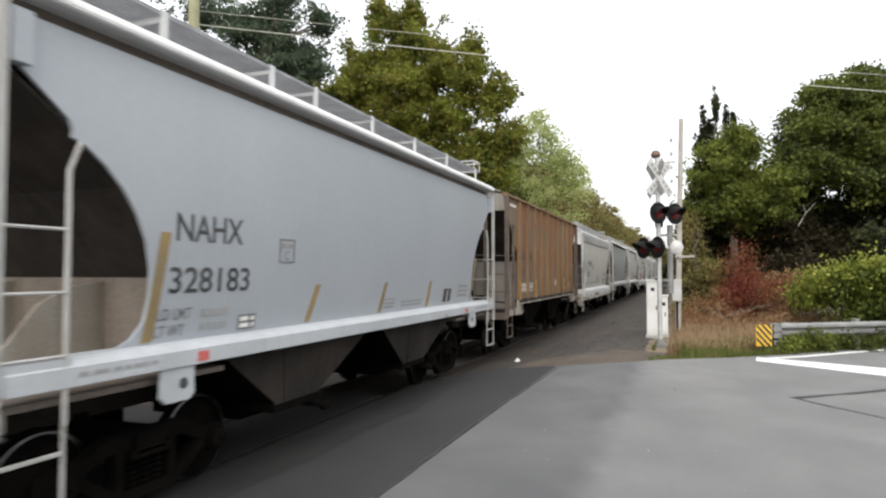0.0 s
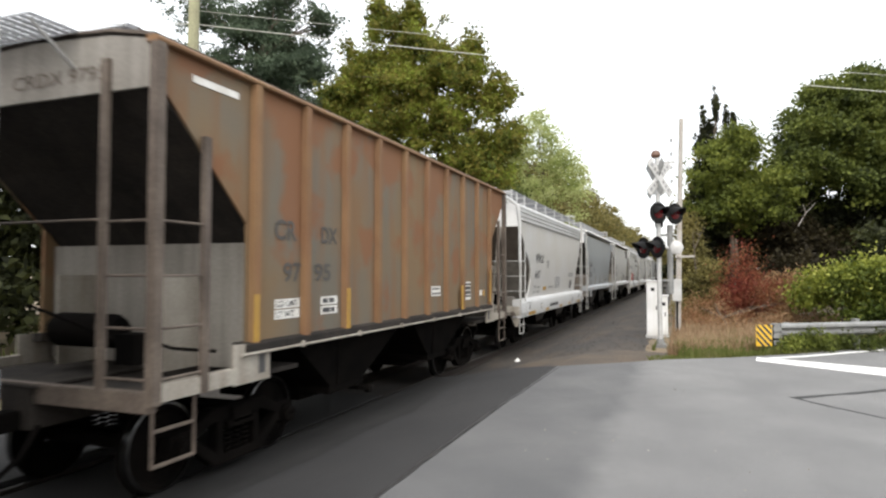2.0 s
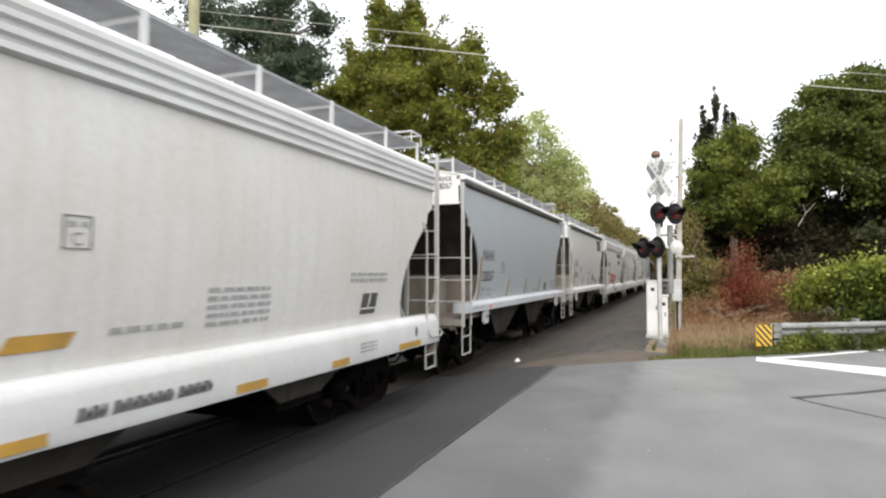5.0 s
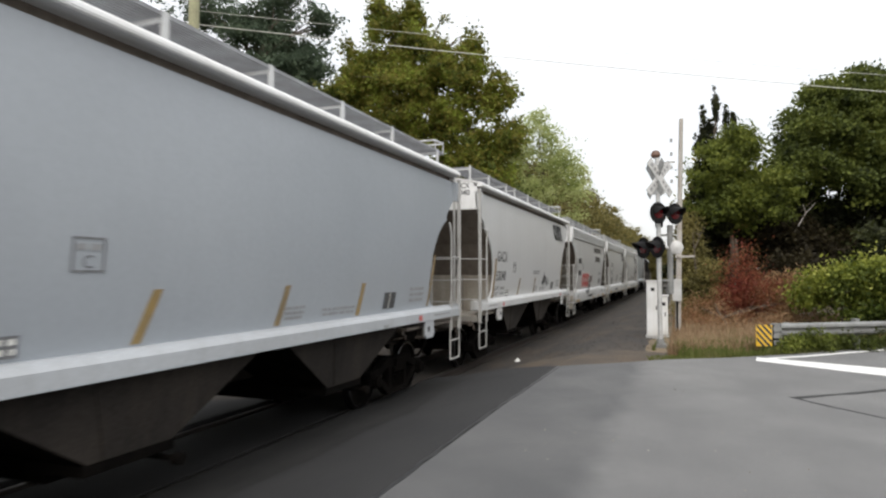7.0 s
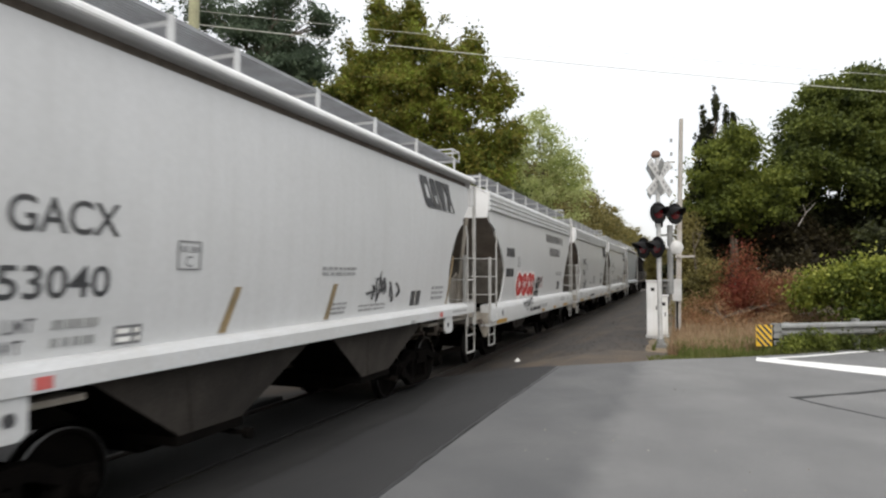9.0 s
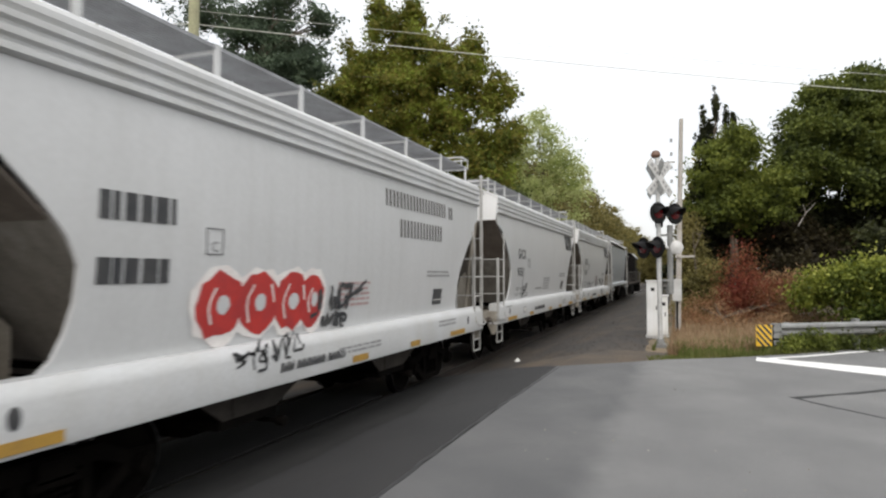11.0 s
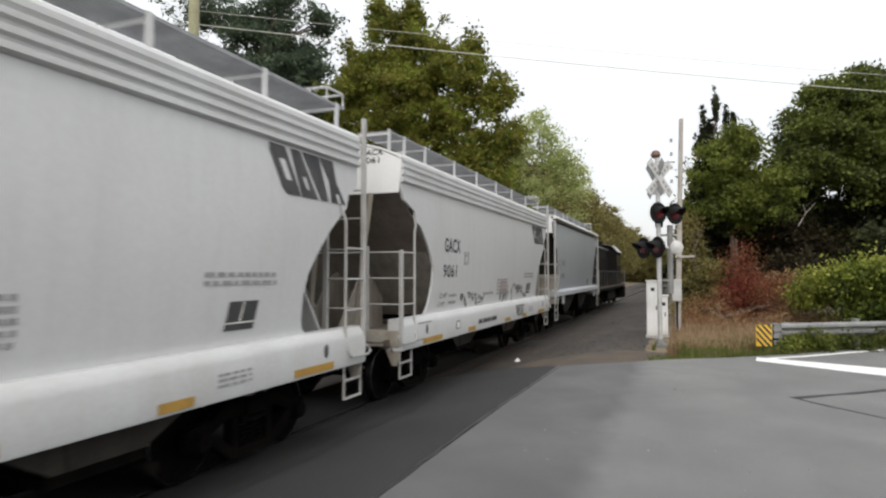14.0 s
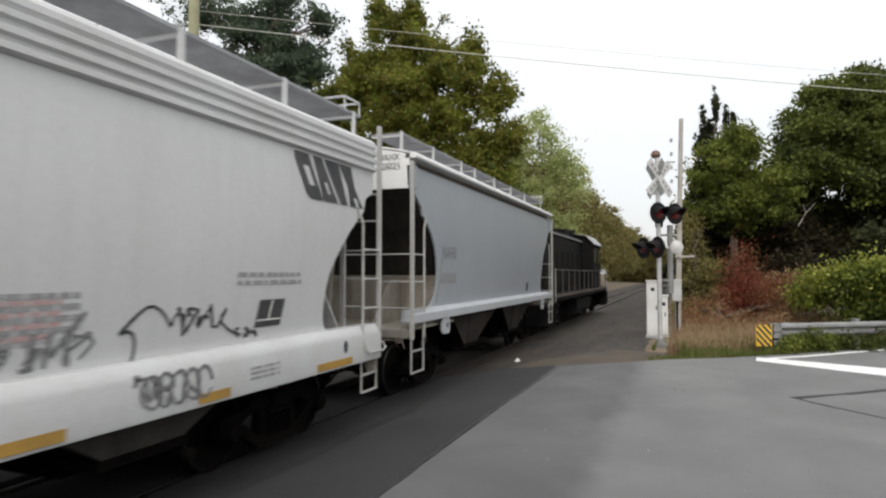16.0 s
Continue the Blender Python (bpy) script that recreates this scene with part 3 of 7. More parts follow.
def bays(parent, L, mat, x_top=1.42, ztop=1.45):
    mid = L / 2
    for y0, y1 in ((2.25, mid - .12), (mid + .12, L - 2.25)):
        c = (y0 + y1) / 2
        b = Build()
        top = [(-x_top, y0), (x_top, y0), (x_top, y1), (-x_top, y1)]
        xb = x_top - .16
        low = [(-xb, c - .46), (xb, c - .46), (xb, c + .46), (-xb, c + .46)]
        v = [(*p, ztop) for p in top] + [(*p, .66) for p in low]
        b.add(v, [(3, 2, 1, 0), (4, 5, 6, 7), (1, 2, 6, 5), (3, 0, 4, 7)])
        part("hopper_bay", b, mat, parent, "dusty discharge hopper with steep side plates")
        # floor plates use near-black steel for the shade under the car
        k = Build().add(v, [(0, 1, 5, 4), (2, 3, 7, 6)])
        part("hopper_slope", k, TRUCK, parent, "sloping hopper floor plate, black for its shade")
        for s in (1, -1):
            part("seam_flange", Build().tube([(s * (x_top - .01), c - .55, ztop), (s * (xb + .01), c - .30, .68)], .018, 5), mat, parent)
        g = Build()
        g.box(-xb, xb, c - .50, c + .50, .56, .66)
        g.box(-.70, .70, c - .40, c + .40, .42, .56)
        g.tube([(-xb - .15, c + .40, .50), (xb + .15, c + .40, .50)], .030, 8)
        for s in (1, -1):
            g.lathe([(s * (xb + .08), .0), (s * (xb + .08), .06), (s * (xb + .18), .06), (s * (xb + .18), .0)], axis="x", n=12, at=(0, c + .40, .50))
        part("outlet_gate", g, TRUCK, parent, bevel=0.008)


def underframe(parent, L):
    b = Build()
    b.box(-.20, .20, -.10, L + .10, .78, 1.16)
    b.box(-.26, .26, -.10, L + .10, 1.16, 1.19)
    part("centre_sill", b, GRIME_SHADE, parent, bevel=0.01)
    for y in (1.75, L - 1.75):
        truck(parent, y)
    coupler(parent, -.10, -1)
    coupler(parent, L + .10, 1)


def end_gear(parent, Y):
    """Uncoupling lever, striker casting, angle cock and chain at a car's end."""
    lever = [(1.50, Y(-.16), .98), (1.46, Y(-.16), 1.12), (.45, Y(-.16), 1.10), (.22, Y(-.20), 1.02), (.12, Y(-.34), 1.0)]
    part("uncoupling_lever", Build().tube(lever, .016, 6), BROWN, parent, smooth=True)
    for x in (1.38, .52):
        part("lever_bracket", Build().box(x - .03, x + .03, *sorted((Y(-.18), Y(-.05))), 1.06, 1.16), BROWN, parent, bevel=0.006)
    striker = Build().box(-.34, .34, *sorted((Y(-.16), Y(-.02))), .74, .80).box(-.34, .34, *sorted((Y(-.16), Y(-.02))), .97, 1.14)
    striker.box(-.34, -.24, *sorted((Y(-.16), Y(-.02))), .80, .97).box(.24, .34, *sorted((Y(-.16), Y(-.02))), .80, .97)
    part("striker_casting", striker, GRIME_SHADE_BROWN, parent, "dusty brown striker casting round the coupler", bevel=0.012)
    part("angle_cock", Build().tube([(.36, Y(.5), .90), (.36, Y(-.05), .88)], .024, 8).box(.31, .41, *sorted((Y(-.10), Y(.0))), .83, .93), BROWN, parent, bevel=0.004)


def brake_gear(parent, L, mat):
    """Air reservoir, valve and piping on the end platform."""
    b = Build().lathe([(-.45, .0), (-.45, .14), (-.38, .18), (.38, .18), (.45, .14), (.45, .0)], axis="x", n=16, at=(-.1, .75, 1.62))
    part("air_reservoir", b, mat, parent, smooth=True)
    v = Build().box(.55, .8, .5, .75, 1.32, 1.62).tube([(.6, .6, 1.5), (.2, .3, 1.75), (-.4, .3, 1.9)], .02, 6).tube([(.7, .6, 1.6), (.9, .9, 1.45), (1.2, 1.2, 1.4)], .02, 6)
    part("brake_valve", v, TRUCK, parent, bevel=0.006)
    w = Build().lathe([(-.02, .20), (-.02, .23), (.02, .23), (.02, .20)], axis="y", n=20, at=(-.75, L - .05 + .1, 2.35))
    for k in range(4):
        a = math.pi * k / 4
        w.tube([(-.75 - .2 * math.cos(a), L + .05, 2.35 - .2 * math.sin(a)), (-.75 + .2 * math.cos(a), L + .05, 2.35 + .2 * math.sin(a))], .012, 6)
    part("hand_brake_wheel", w, TRUCK, parent, smooth=True)


def emblem(parent, y, wide, z0, z1, x=1.545):
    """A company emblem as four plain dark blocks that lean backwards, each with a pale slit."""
    h, lean, w = z1 - z0, .33, wide / 4
    shapes = (((0, .12), (.16, 0), (.96, 0), (.96, 1), (.12, 1), (0, .85)), ((.02, 0), (1.0, 0), (.80, 1), (.26, 1)),
              ((.22, 0), (.70, 0), (.98, 1), (-.04, 1)), ((-.08, 0), (.94, 0), (.72, .5), (.94, 1), (.02, 1), (.24, .5)))
    slits = ((.34, .66, .30, .72), (.42, .60, .18, .44), None, (.38, .58, .0, .22))
    for i, (shape, slit) in enumerate(zip(shapes, slits)):
        def at(u, v):
            return (y + (i + u * .97) * w + lean * (1 - v), z0 + h * v)
        part("emblem_block", Build().extrude([at(*p) for p in shape], "x", x + .004, x + .008).bow(), INK, parent)
        if slit:
            a, c, d, e = slit
            part("emblem_slit", Build().extrude([at(a, d), at(c, d), at(c, e), at(a, e)], "x", x + .008, x + .011).bow(), PAINT_WHITE, parent)


def car_common(name, label, y0, L, group="string of covered hopper cars"):
    car = thing(name, label, "hopper car", (TRACK_X, y0, 0), group=group)
    MOVING.append((car, y0))
    return car


def mirror(outline, L):
    return outline + [(L - y, z) for y, z in reversed(outline)]


def bowed_side(s, near, far, L, x_out=1.535, thick=.035):
    """A side sheet that bows outwards; near and far are its end outlines from the top down, as (distance from the end, z)."""
    top, low = max(near[0][1], far[0][1]), min(near[-1][1], far[-1][1])
    zs = sorted({p[1] for p in near + far} | {float(v) for v in np.arange(low, top, .1)})
    ends = [[float(np.interp(z, [p[1] for p in o[::-1]], [p[0] for p in o[::-1]])) for z in zs] for o in (near, far)]
    verts = []
    for z, a, c in zip(zs, *ends):
        x = x_out + bulge(z)
        verts += [(s * x, a, z), (s * x, L - c, z), (s * (x - thick), L - c, z), (s * (x - thick), a, z)]
    faces = [(0, 1, 2, 3), tuple(4 * (len(zs) - 1) + i for i in (3, 2, 1, 0))]
    for i in range(len(zs) - 1):
        k = 4 * i
        faces += [(k + j, k + (j + 1) % 4, k + 4 + (j + 1) % 4, k + 4 + j) for j in range(4)]
    return Build().add(verts, faces)


def slope(line, thick=.02, inset=.045):
    """A sloping end sheet between the two bowed sides; line of (y, z) from the top down."""
    verts, n = [], len(line)
    for y, z in line:
        w = 1.535 + bulge(z) - inset
        verts += [(-w, y, z), (w, y, z), (w, y, z - thick * 1.6), (-w, y, z - thick * 1.6)]
    faces = [(0, 1, 2, 3), tuple(4 * (n - 1) + i for i in (3, 2, 1, 0))]
    for i in range(n - 1):
        k = 4 * i
        faces += [(k + j, k + (j + 1) % 4, k + 4 + (j + 1) % 4, k + 4 + j) for j in range(4)]
    return Build().add(verts, faces)


def straight_car(label, y0, L, paint, slope_mat, floor_mat, name="covered_hopper_car"):
    """Straight-sided covered hopper with a deep eave beam and slender side sills."""
    car = car_common(name, label, y0, L)
    cut = [(0, 4.05), (0, 3.70), (.08, 3.69), (.50, 3.37), (.53, 3.31), (.53, 3.24), (.64, 3.20), (.83, 3.07), (1.0, 2.91), (1.15, 2.71), (1.26, 2.49),
           (1.32, 2.25), (1.33, 2.02), (1.29, 1.80), (1.17, 1.66), (1.02, 1.60), (.87, 1.57)]
    for s in (1, -1):
        part("side_sheet", bowed_side(s, cut, cut, L), paint, car, smooth=True)
        eave = [(s * 1.40, 4.165), (s * 1.63, 4.165), (s * 1.645, 4.19), (s * 1.635, 4.235), (s * 1.585, 4.275), (s * 1.48, 4.285)]
        part("eave_beam", Build().extrude(eave, "y", 0, L), PAINT_LIT_WHITE, car, bevel=0.008)
        # brown back wall puts the eave's shade into the colour
        part("eave_recess", Build().box(*sorted((s * 1.38, s * 1.41)), .03, L - .03, 3.98, 4.165), GRIME_SHADE_BROWN, car, "recess below the eave, brown for its shade")
        sill = [(s * 1.36, 1.385), (s * 1.62, 1.385), (s * 1.62, 1.53), (s * 1.59, 1.575), (s * 1.54, 1.60), (s * 1.36, 1.60)]
        trim = PAINT_SILL if paint is PAINT_BLUE else PAINT_TRIM
        part("side_sill", Build().extrude(sill, "y", .0, L), trim, car, bevel=0.006)
        for e in (0, 1):
            Y = (lambda v: v) if e == 0 else (lambda v: L - v)
            d = sorted
            post = -.10 if e == 0 else -.03
            part("corner_post", Build().box(*d((s * 1.57, s * 1.63)), *d((Y(post), Y(post + .065))), 1.12, 4.10), LADDER, car, bevel=0.006)
            part("corner_panel", Build().box(*d((s * 1.50, s * 1.60)), *d((Y(0.0), Y(.16))), 3.66, 4.04), paint, car, bevel=0.006)
            stile = [(s * 1.60, Y(.45), 1.12), (s * 1.60, Y(.45), 2.98), (s * 1.60, Y(.54), 3.20)]
            part("ladder_stile", Build().tube(stile, .019, 6), LADDER, car, smooth=True)
            rungs(car, (s * 1.60, Y(-.06)), (s * 1.60, Y(.45)), (1.62, 2.08, 2.54), LADDER)
            part("ladder_stile", Build().box(*d((s * .975, s * 1.02)), *d((Y(post + .01), Y(post + .05))), 1.2, 3.84), LADDER, car, bevel=0.004)
            rungs(car, (s * 1.0, Y(-.07)), (s * 1.58, Y(-.07)), (1.24, 1.64, 2.08, 2.54), LADDER)
            stirrup(car, *d((Y(-.06), Y(.46))), s * 1.58, 1.30, LADDER)
            j = Build().extrude([(Y(1.36), 1.40), (Y(1.36), 1.14), (Y(1.42), 1.08), (Y(1.70), 1.08), (Y(1.76), 1.13), (Y(1.76), 1.40)], "x", s * 1.56, s * 1.60)
            part("jacking_plate", j, trim, car, bevel=0.005)
            part("lifting_hole", Build().lathe([(s * 1.60, 0), (s * 1.60, .05), (s * 1.606, .05), (s * 1.606, 0)], axis="x", n=14, at=(0, Y(1.62), 1.24)), INK, car)
            part("safety_appliance_angle", Build().box(*d((s * 1.46, s * 1.61)), *d((Y(-.10), Y(.5))), 1.40, 1.60), trim, car, bevel=0.01)
    x = np.linspace(-1.52, 1.52, 15)
    arch = [(float(a), 4.25 + .17 * (1 - abs(a / 1.52) ** 2.4)) for a in x]
    part("roof", Build().sheet(arch, "y", -.02, L + .02, .03), PAINT_LIT_WHITE, car, smooth=True)
    part("hatch_cover", Build().extrude([(-.34, 4.38), (.34, 4.38), (.30, 4.52), (-.30, 4.52)], "y", .8, L - .8), PAINT_TRIM, car, bevel=0.02)
    for e in (0, 1):
        Y = (lambda v: v) if e == 0 else (lambda v: L - v)
        wall = [(-1.5, 3.66), (1.5, 3.66)] + [(float(a), 4.24 + .17 * (1 - abs(a / 1.52) ** 2.4)) for a in x[::-1]]
        part("end_wall", Build().extrude(wall, "y", Y(.0), Y(.035)), PAINT_LIT_WHITE, car)
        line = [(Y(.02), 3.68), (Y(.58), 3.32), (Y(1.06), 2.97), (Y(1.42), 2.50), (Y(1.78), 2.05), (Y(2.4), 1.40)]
        # slope colour holds its own shade on top of the grime
        part("slope_sheet", slope(line), slope_mat, car, "grimy sloping end sheet, darker for its shade")
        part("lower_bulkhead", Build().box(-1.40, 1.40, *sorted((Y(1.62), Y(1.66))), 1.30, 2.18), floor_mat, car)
        for xx in (-.62, .62):
            web = [(Y(.35), 1.30), (Y(1.62), 1.30), (Y(1.62), 2.15), (Y(1.25), 2.10), (Y(.95), 1.95), (Y(.70), 1.65)]
            part("web_plate", Build().extrude(web, "x", xx - .012, xx + .012), BEIGE, car)
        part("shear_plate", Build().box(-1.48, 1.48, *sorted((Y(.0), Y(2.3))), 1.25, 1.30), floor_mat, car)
        part("end_sill", Build().box(-1.55, 1.55, *sorted((Y(-.10), Y(.06))), 1.14, 1.27), DUST, car, bevel=0.01)
        end_gear(car, Y)
        rungs(car, (-1.6, Y(-.07)), (1.0, Y(-.07)), (2.54,), LADDER, name="grab_bar")
        if e:
            part("brake_column", Build().box(-.10, .10, *sorted((Y(.55), Y(.70))), 1.30, 3.25), GRIME_SHADE, car, "sooty black upright below the slope sheet", bevel=0.01)
            part("brake_cylinder", Build().lathe([(-1.30, .0), (-1.30, .30), (-1.18, .36), (-.45, .36), (-.35, .30), (-.35, .0)], axis="x", n=18, at=(0, Y(.95), 1.72)), GRIME_SHADE, car, smooth=True)
            hose = [(.30, Y(.50), 2.45), (.50, Y(.40), 2.30), (.55, Y(.38), 2.0), (.40, Y(.42), 1.80), (.20, Y(.55), 1.85)]
            part("brake_hose", Build().tube(hose, .018, 6), TRUCK, car, smooth=True)
        end_platform(car, Y)
    for s in (1, -1):
        running_board(car, L, s, PAINT_TRIM, brackets=(.14, 1.62, 3.28, 4.23, 5.86, 7.53, 9.18, L - .45))
    roof_end_rail(car, L, PAINT_TRIM, z=4.63)
    bays(car, L, HOPPER_GREY if paint is PAINT_WHITE else GRIME_SHADE)
    underframe(car, L)
    return car


ROUND_CUT = [(.09, 3.74), (.13, 3.60), (.20, 3.43), (.42, 3.36), (.66, 3.27), (.71, 3.10), (.94, 3.02), (1.24, 2.74), (1.46, 2.50), (1.57, 2.28), (1.56, 2.0),
             (1.50, 1.76), (1.42, 1.58), (1.30, 1.47)]
ANGLED_CUT = [(.09, 3.74), (.10, 3.45), (.28, 3.41), (.76, 3.04), (.80, 2.88), (1.10, 2.73), (1.38, 2.53), (1.56, 2.30), (1.62, 2.10), (1.60, 1.92), (1.52, 1.70), (1.38, 1.55), (1.20, 1.47)]
BRAKE_CUT = [(.09, 3.74), (.10, 3.52), (.14, 3.40), (.35, 3.29), (.41, 3.11), (.82, 2.78), (1.12, 2.46), (1.29, 2.22), (1.37, 1.95), (1.37, 1.66), (1.32, 1.54), (1.22, 1.47)]


def flow_car(label, y0, L, paint, slope_mat, name="covered_hopper_car", cut=ROUND_CUT):
    """Rounded covered hopper with a ribbed upper band and deep rounded side sills."""
    car = car_common(name, label, y0, L)
    band = [(1.50, 3.70)]
    for k in range(3):
        z = 3.71 + k * .115
        band += [(1.545, z), (1.585, z + .02), (1.585, z + .065), (1.545, z + .085)]
    band += [(1.57, 4.065), (1.565, 4.12), (1.53, 4.17), (1.45, 4.20)]
    for s in (1, -1):
        part("side_sheet", bowed_side(s, cut, BRAKE_CUT, L, 1.54, .04), paint, car, smooth=True)
        part("ribbed_band", Build().extrude([(s * a, c) for a, c in band], "y", .09, L - .09), PAINT_TRIM, car)
        sill = [(s * 1.36, .98), (s * 1.60, .98), (s * 1.61, 1.02), (s * 1.61, 1.34), (s * 1.60, 1.39), (s * 1.57, 1.44), (s * 1.535, 1.48), (s * 1.36, 1.48)]
        part("side_sill", Build().extrude(sill, "y", -.02, L + .02), PAINT_TRIM, car, smooth=True)
        for e in (0, 1):
            Y = (lambda v: v) if e == 0 else (lambda v: L - v)
            d = sorted
            top = 2.60 if e == 0 else 4.42
            part("corner_post", Build().box(*d((s * 1.555, s * 1.61)), *d((Y(-.03), Y(.04))), 1.05, top), LADDER, car, bevel=0.006)
            stile = [(s * 1.59, Y(.52), 1.30), (s * 1.59, Y(.52), 2.92), (s * 1.585, Y(.58), 3.02), (s * 1.56, Y(.58), 3.12)]
            part("ladder_stile", Build().tube(stile, .020, 6), LADDER, car, smooth=True)
            zs = (1.72, 2.14, 2.56)
            rungs(car, (s * 1.59, Y(.0)), (s * 1.59, Y(.52)), zs, LADDER)
            part("ladder_stile", Build().box(*d((s * .93, s * 1.0)), *d((Y(-.04), Y(.02))), 1.05, 2.66 if e == 0 else 3.75), LADDER, car, bevel=0.005)
            rungs(car, (s * .96, Y(0)), (s * 1.57, Y(0)), zs, LADDER)
            if e:
                rungs(car, (s * .96, Y(0)), (s * 1.57, Y(0)), (3.0, 3.4, 3.75), LADDER)
            brace = [(s * .70, Y(.05), 1.10), (s * .86, Y(.10), 2.65), (s * .98, Y(.10), 3.55)]
            part("end_brace", Build().tube(brace, .05, 4), BEIGE if slope_mat is GRIME_SHADE_BROWN else PAINT_TRIM, car)
            st = Build().extrude([(s * 1.28, 1.06), (s * 1.58, 1.06), (s * 1.50, .74), (s * 1.42, .74)], "y", Y(.0), Y(.03))
            part("step_hanger", st, BEIGE, car)
            stirrup(car, *d((Y(.02), Y(.48))), s * 1.55, 1.0, LADDER, zs=(.78, .54))
            part("lifting_hole", Build().extrude([(Y(1.03) + .05 * math.cos(k * math.pi / 6), 1.245 + .085 * math.sin(k * math.pi / 6)) for k in range(12)], "x", s * 1.61, s * 1.615), INK, car)
            part("lifting_lug", Build().tube([(s * 1.59, Y(.52), 1.32), (s * 1.635, Y(.50), 1.16), (s * 1.645, Y(.44), 1.10), (s * 1.645, Y(-.02), 1.09), (s * 1.64, Y(-.11), 1.12), (s * 1.60, Y(-.12), 1.20), (s * 1.56, Y(-.03), 1.22)], .015, 6), LADDER, car, smooth=True)
    x = np.linspace(-1.55, 1.55, 17)
    arch = [(float(a), 4.09 + .30 * (1 - abs(a / 1.55) ** 3.2)) for a in x]
    part("roof", Build().sheet(arch, "y", .06, L - .06, .03), PAINT_LIT_WHITE, car, smooth=True)
    part("hatch_cover", Build().extrude([(-.34, 4.34), (.34, 4.34), (.30, 4.50), (-.30, 4.50)], "y", .8, L - .8), PAINT_TRIM, car, bevel=0.02)
    for e in (0, 1):
        Y = (lambda v: v) if e == 0 else (lambda v: L - v)
        wall = [(-1.49, 3.54), (1.49, 3.54)] + [(float(a), 4.08 + .30 * (1 - abs(a / 1.55) ** 3.2)) for a in x[::-1]]
        part("end_wall", Build().extrude(wall, "y", Y(.08), Y(.115)), PAINT_LIT_WHITE, car)
        line = [(Y(.10), 3.56), (Y(.42), 3.36), (Y(.76), 3.12), (Y(1.34), 2.64), (Y(1.78), 2.15), (Y(2.5), 1.25)]
        part("slope_sheet", slope(line[:4]), slope_mat, car, "brown-grey dusty sloping end sheet")
        # lower sheet is dusty and paler: the light reaching it is painted in
        part("lower_slope_sheet", slope(line[3:]), DUST, car, "dusty grey lower slope sheet, paler for its light")
        web = [(Y(.15), 1.20), (Y(1.9), 1.20), (Y(1.9), 1.75), (Y(1.55), 2.05), (Y(1.25), 2.25), (Y(.9), 2.1)]
        if e:
            part("brake_housing", Build().box(.62, .98, *sorted((Y(.02), Y(.22))), 3.02, 3.42), PAINT_TRIM, car, bevel=0.03)
            part("diagonal_brace", Build().extrude([(.15, 3.05), (.32, 3.05), (1.15, 1.28), (.70, 1.28)], "y", Y(.30), Y(.34)), PAINT_TRIM, car, bevel=0.006)
            part("brake_chain_rod", Build().tube([(.80, Y(.1), 3.05), (.80, Y(.12), 1.3)], .02, 6), BEIGE, car, smooth=True)
        elif paint is PAINT_CREAM:
            part("air_reservoir", Build().lathe([(-.05, .0), (-.05, .14), (.02, .19), (.62, .19), (.70, .14), (.70, .0)], axis="x", n=18, at=(0, .62, 2.26)), BEIGE, car, "dusty white air reservoir", smooth=True)
            for k in range(3):
                run = [(.15 + .16 * k, .58, 2.14), (.35 + .2 * k, .46, 1.90 - .08 * k), (.80 + .12 * k, .42, 1.62 - .05 * k), (1.25, .60 + .1 * k, 1.42)]
                part("brake_pipe", Build().tube(run, .016, 6), BEIGE, car, smooth=True)
            part("brake_valve", Build().box(1.02, 1.26, .42, .68, 1.21, 1.55).box(.98, 1.30, .50, .60, 1.40, 1.50), DUST, car, bevel=0.02)
            part("equipment_box", Build().box(-.75, -.25, .25, .75, 1.21, 2.05), GRIME_SHADE, car, "rust-black brake equipment box", bevel=0.03)
        part("web_plate", Build().extrude(web, "x", -.32, -.30), BEIGE, car)
        part("web_plate", Build().extrude(web, "x", .30, .32), BEIGE, car)
        part("shear_plate", Build().box(-1.48, 1.48, *sorted((Y(.0), Y(2.4))), 1.16, 1.21), GRIME_SHADE_BROWN, car)
        part("end_sill", Build().box(-1.56, 1.56, *sorted((Y(-.05), Y(.10))), 1.04, 1.30), BEIGE, car, bevel=0.012)
        end_gear(car, Y)
        rungs(car, (-1.58, Y(-.02)), (.96, Y(-.02)), (2.56,), LADDER, name="grab_bar")
        end_platform(car, Y)
    for s in (1, -1):
        running_board(car, L, s, PAINT_TRIM, z=4.56, brackets=(.12, .72, 1.67, 3.30, 4.85, 6.5, 8.1, 9.8, L - .3))
    roof_end_rail(car, L, PAINT_TRIM, z=4.56)
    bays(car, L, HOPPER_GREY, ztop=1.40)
    underframe(car, L)
    return car


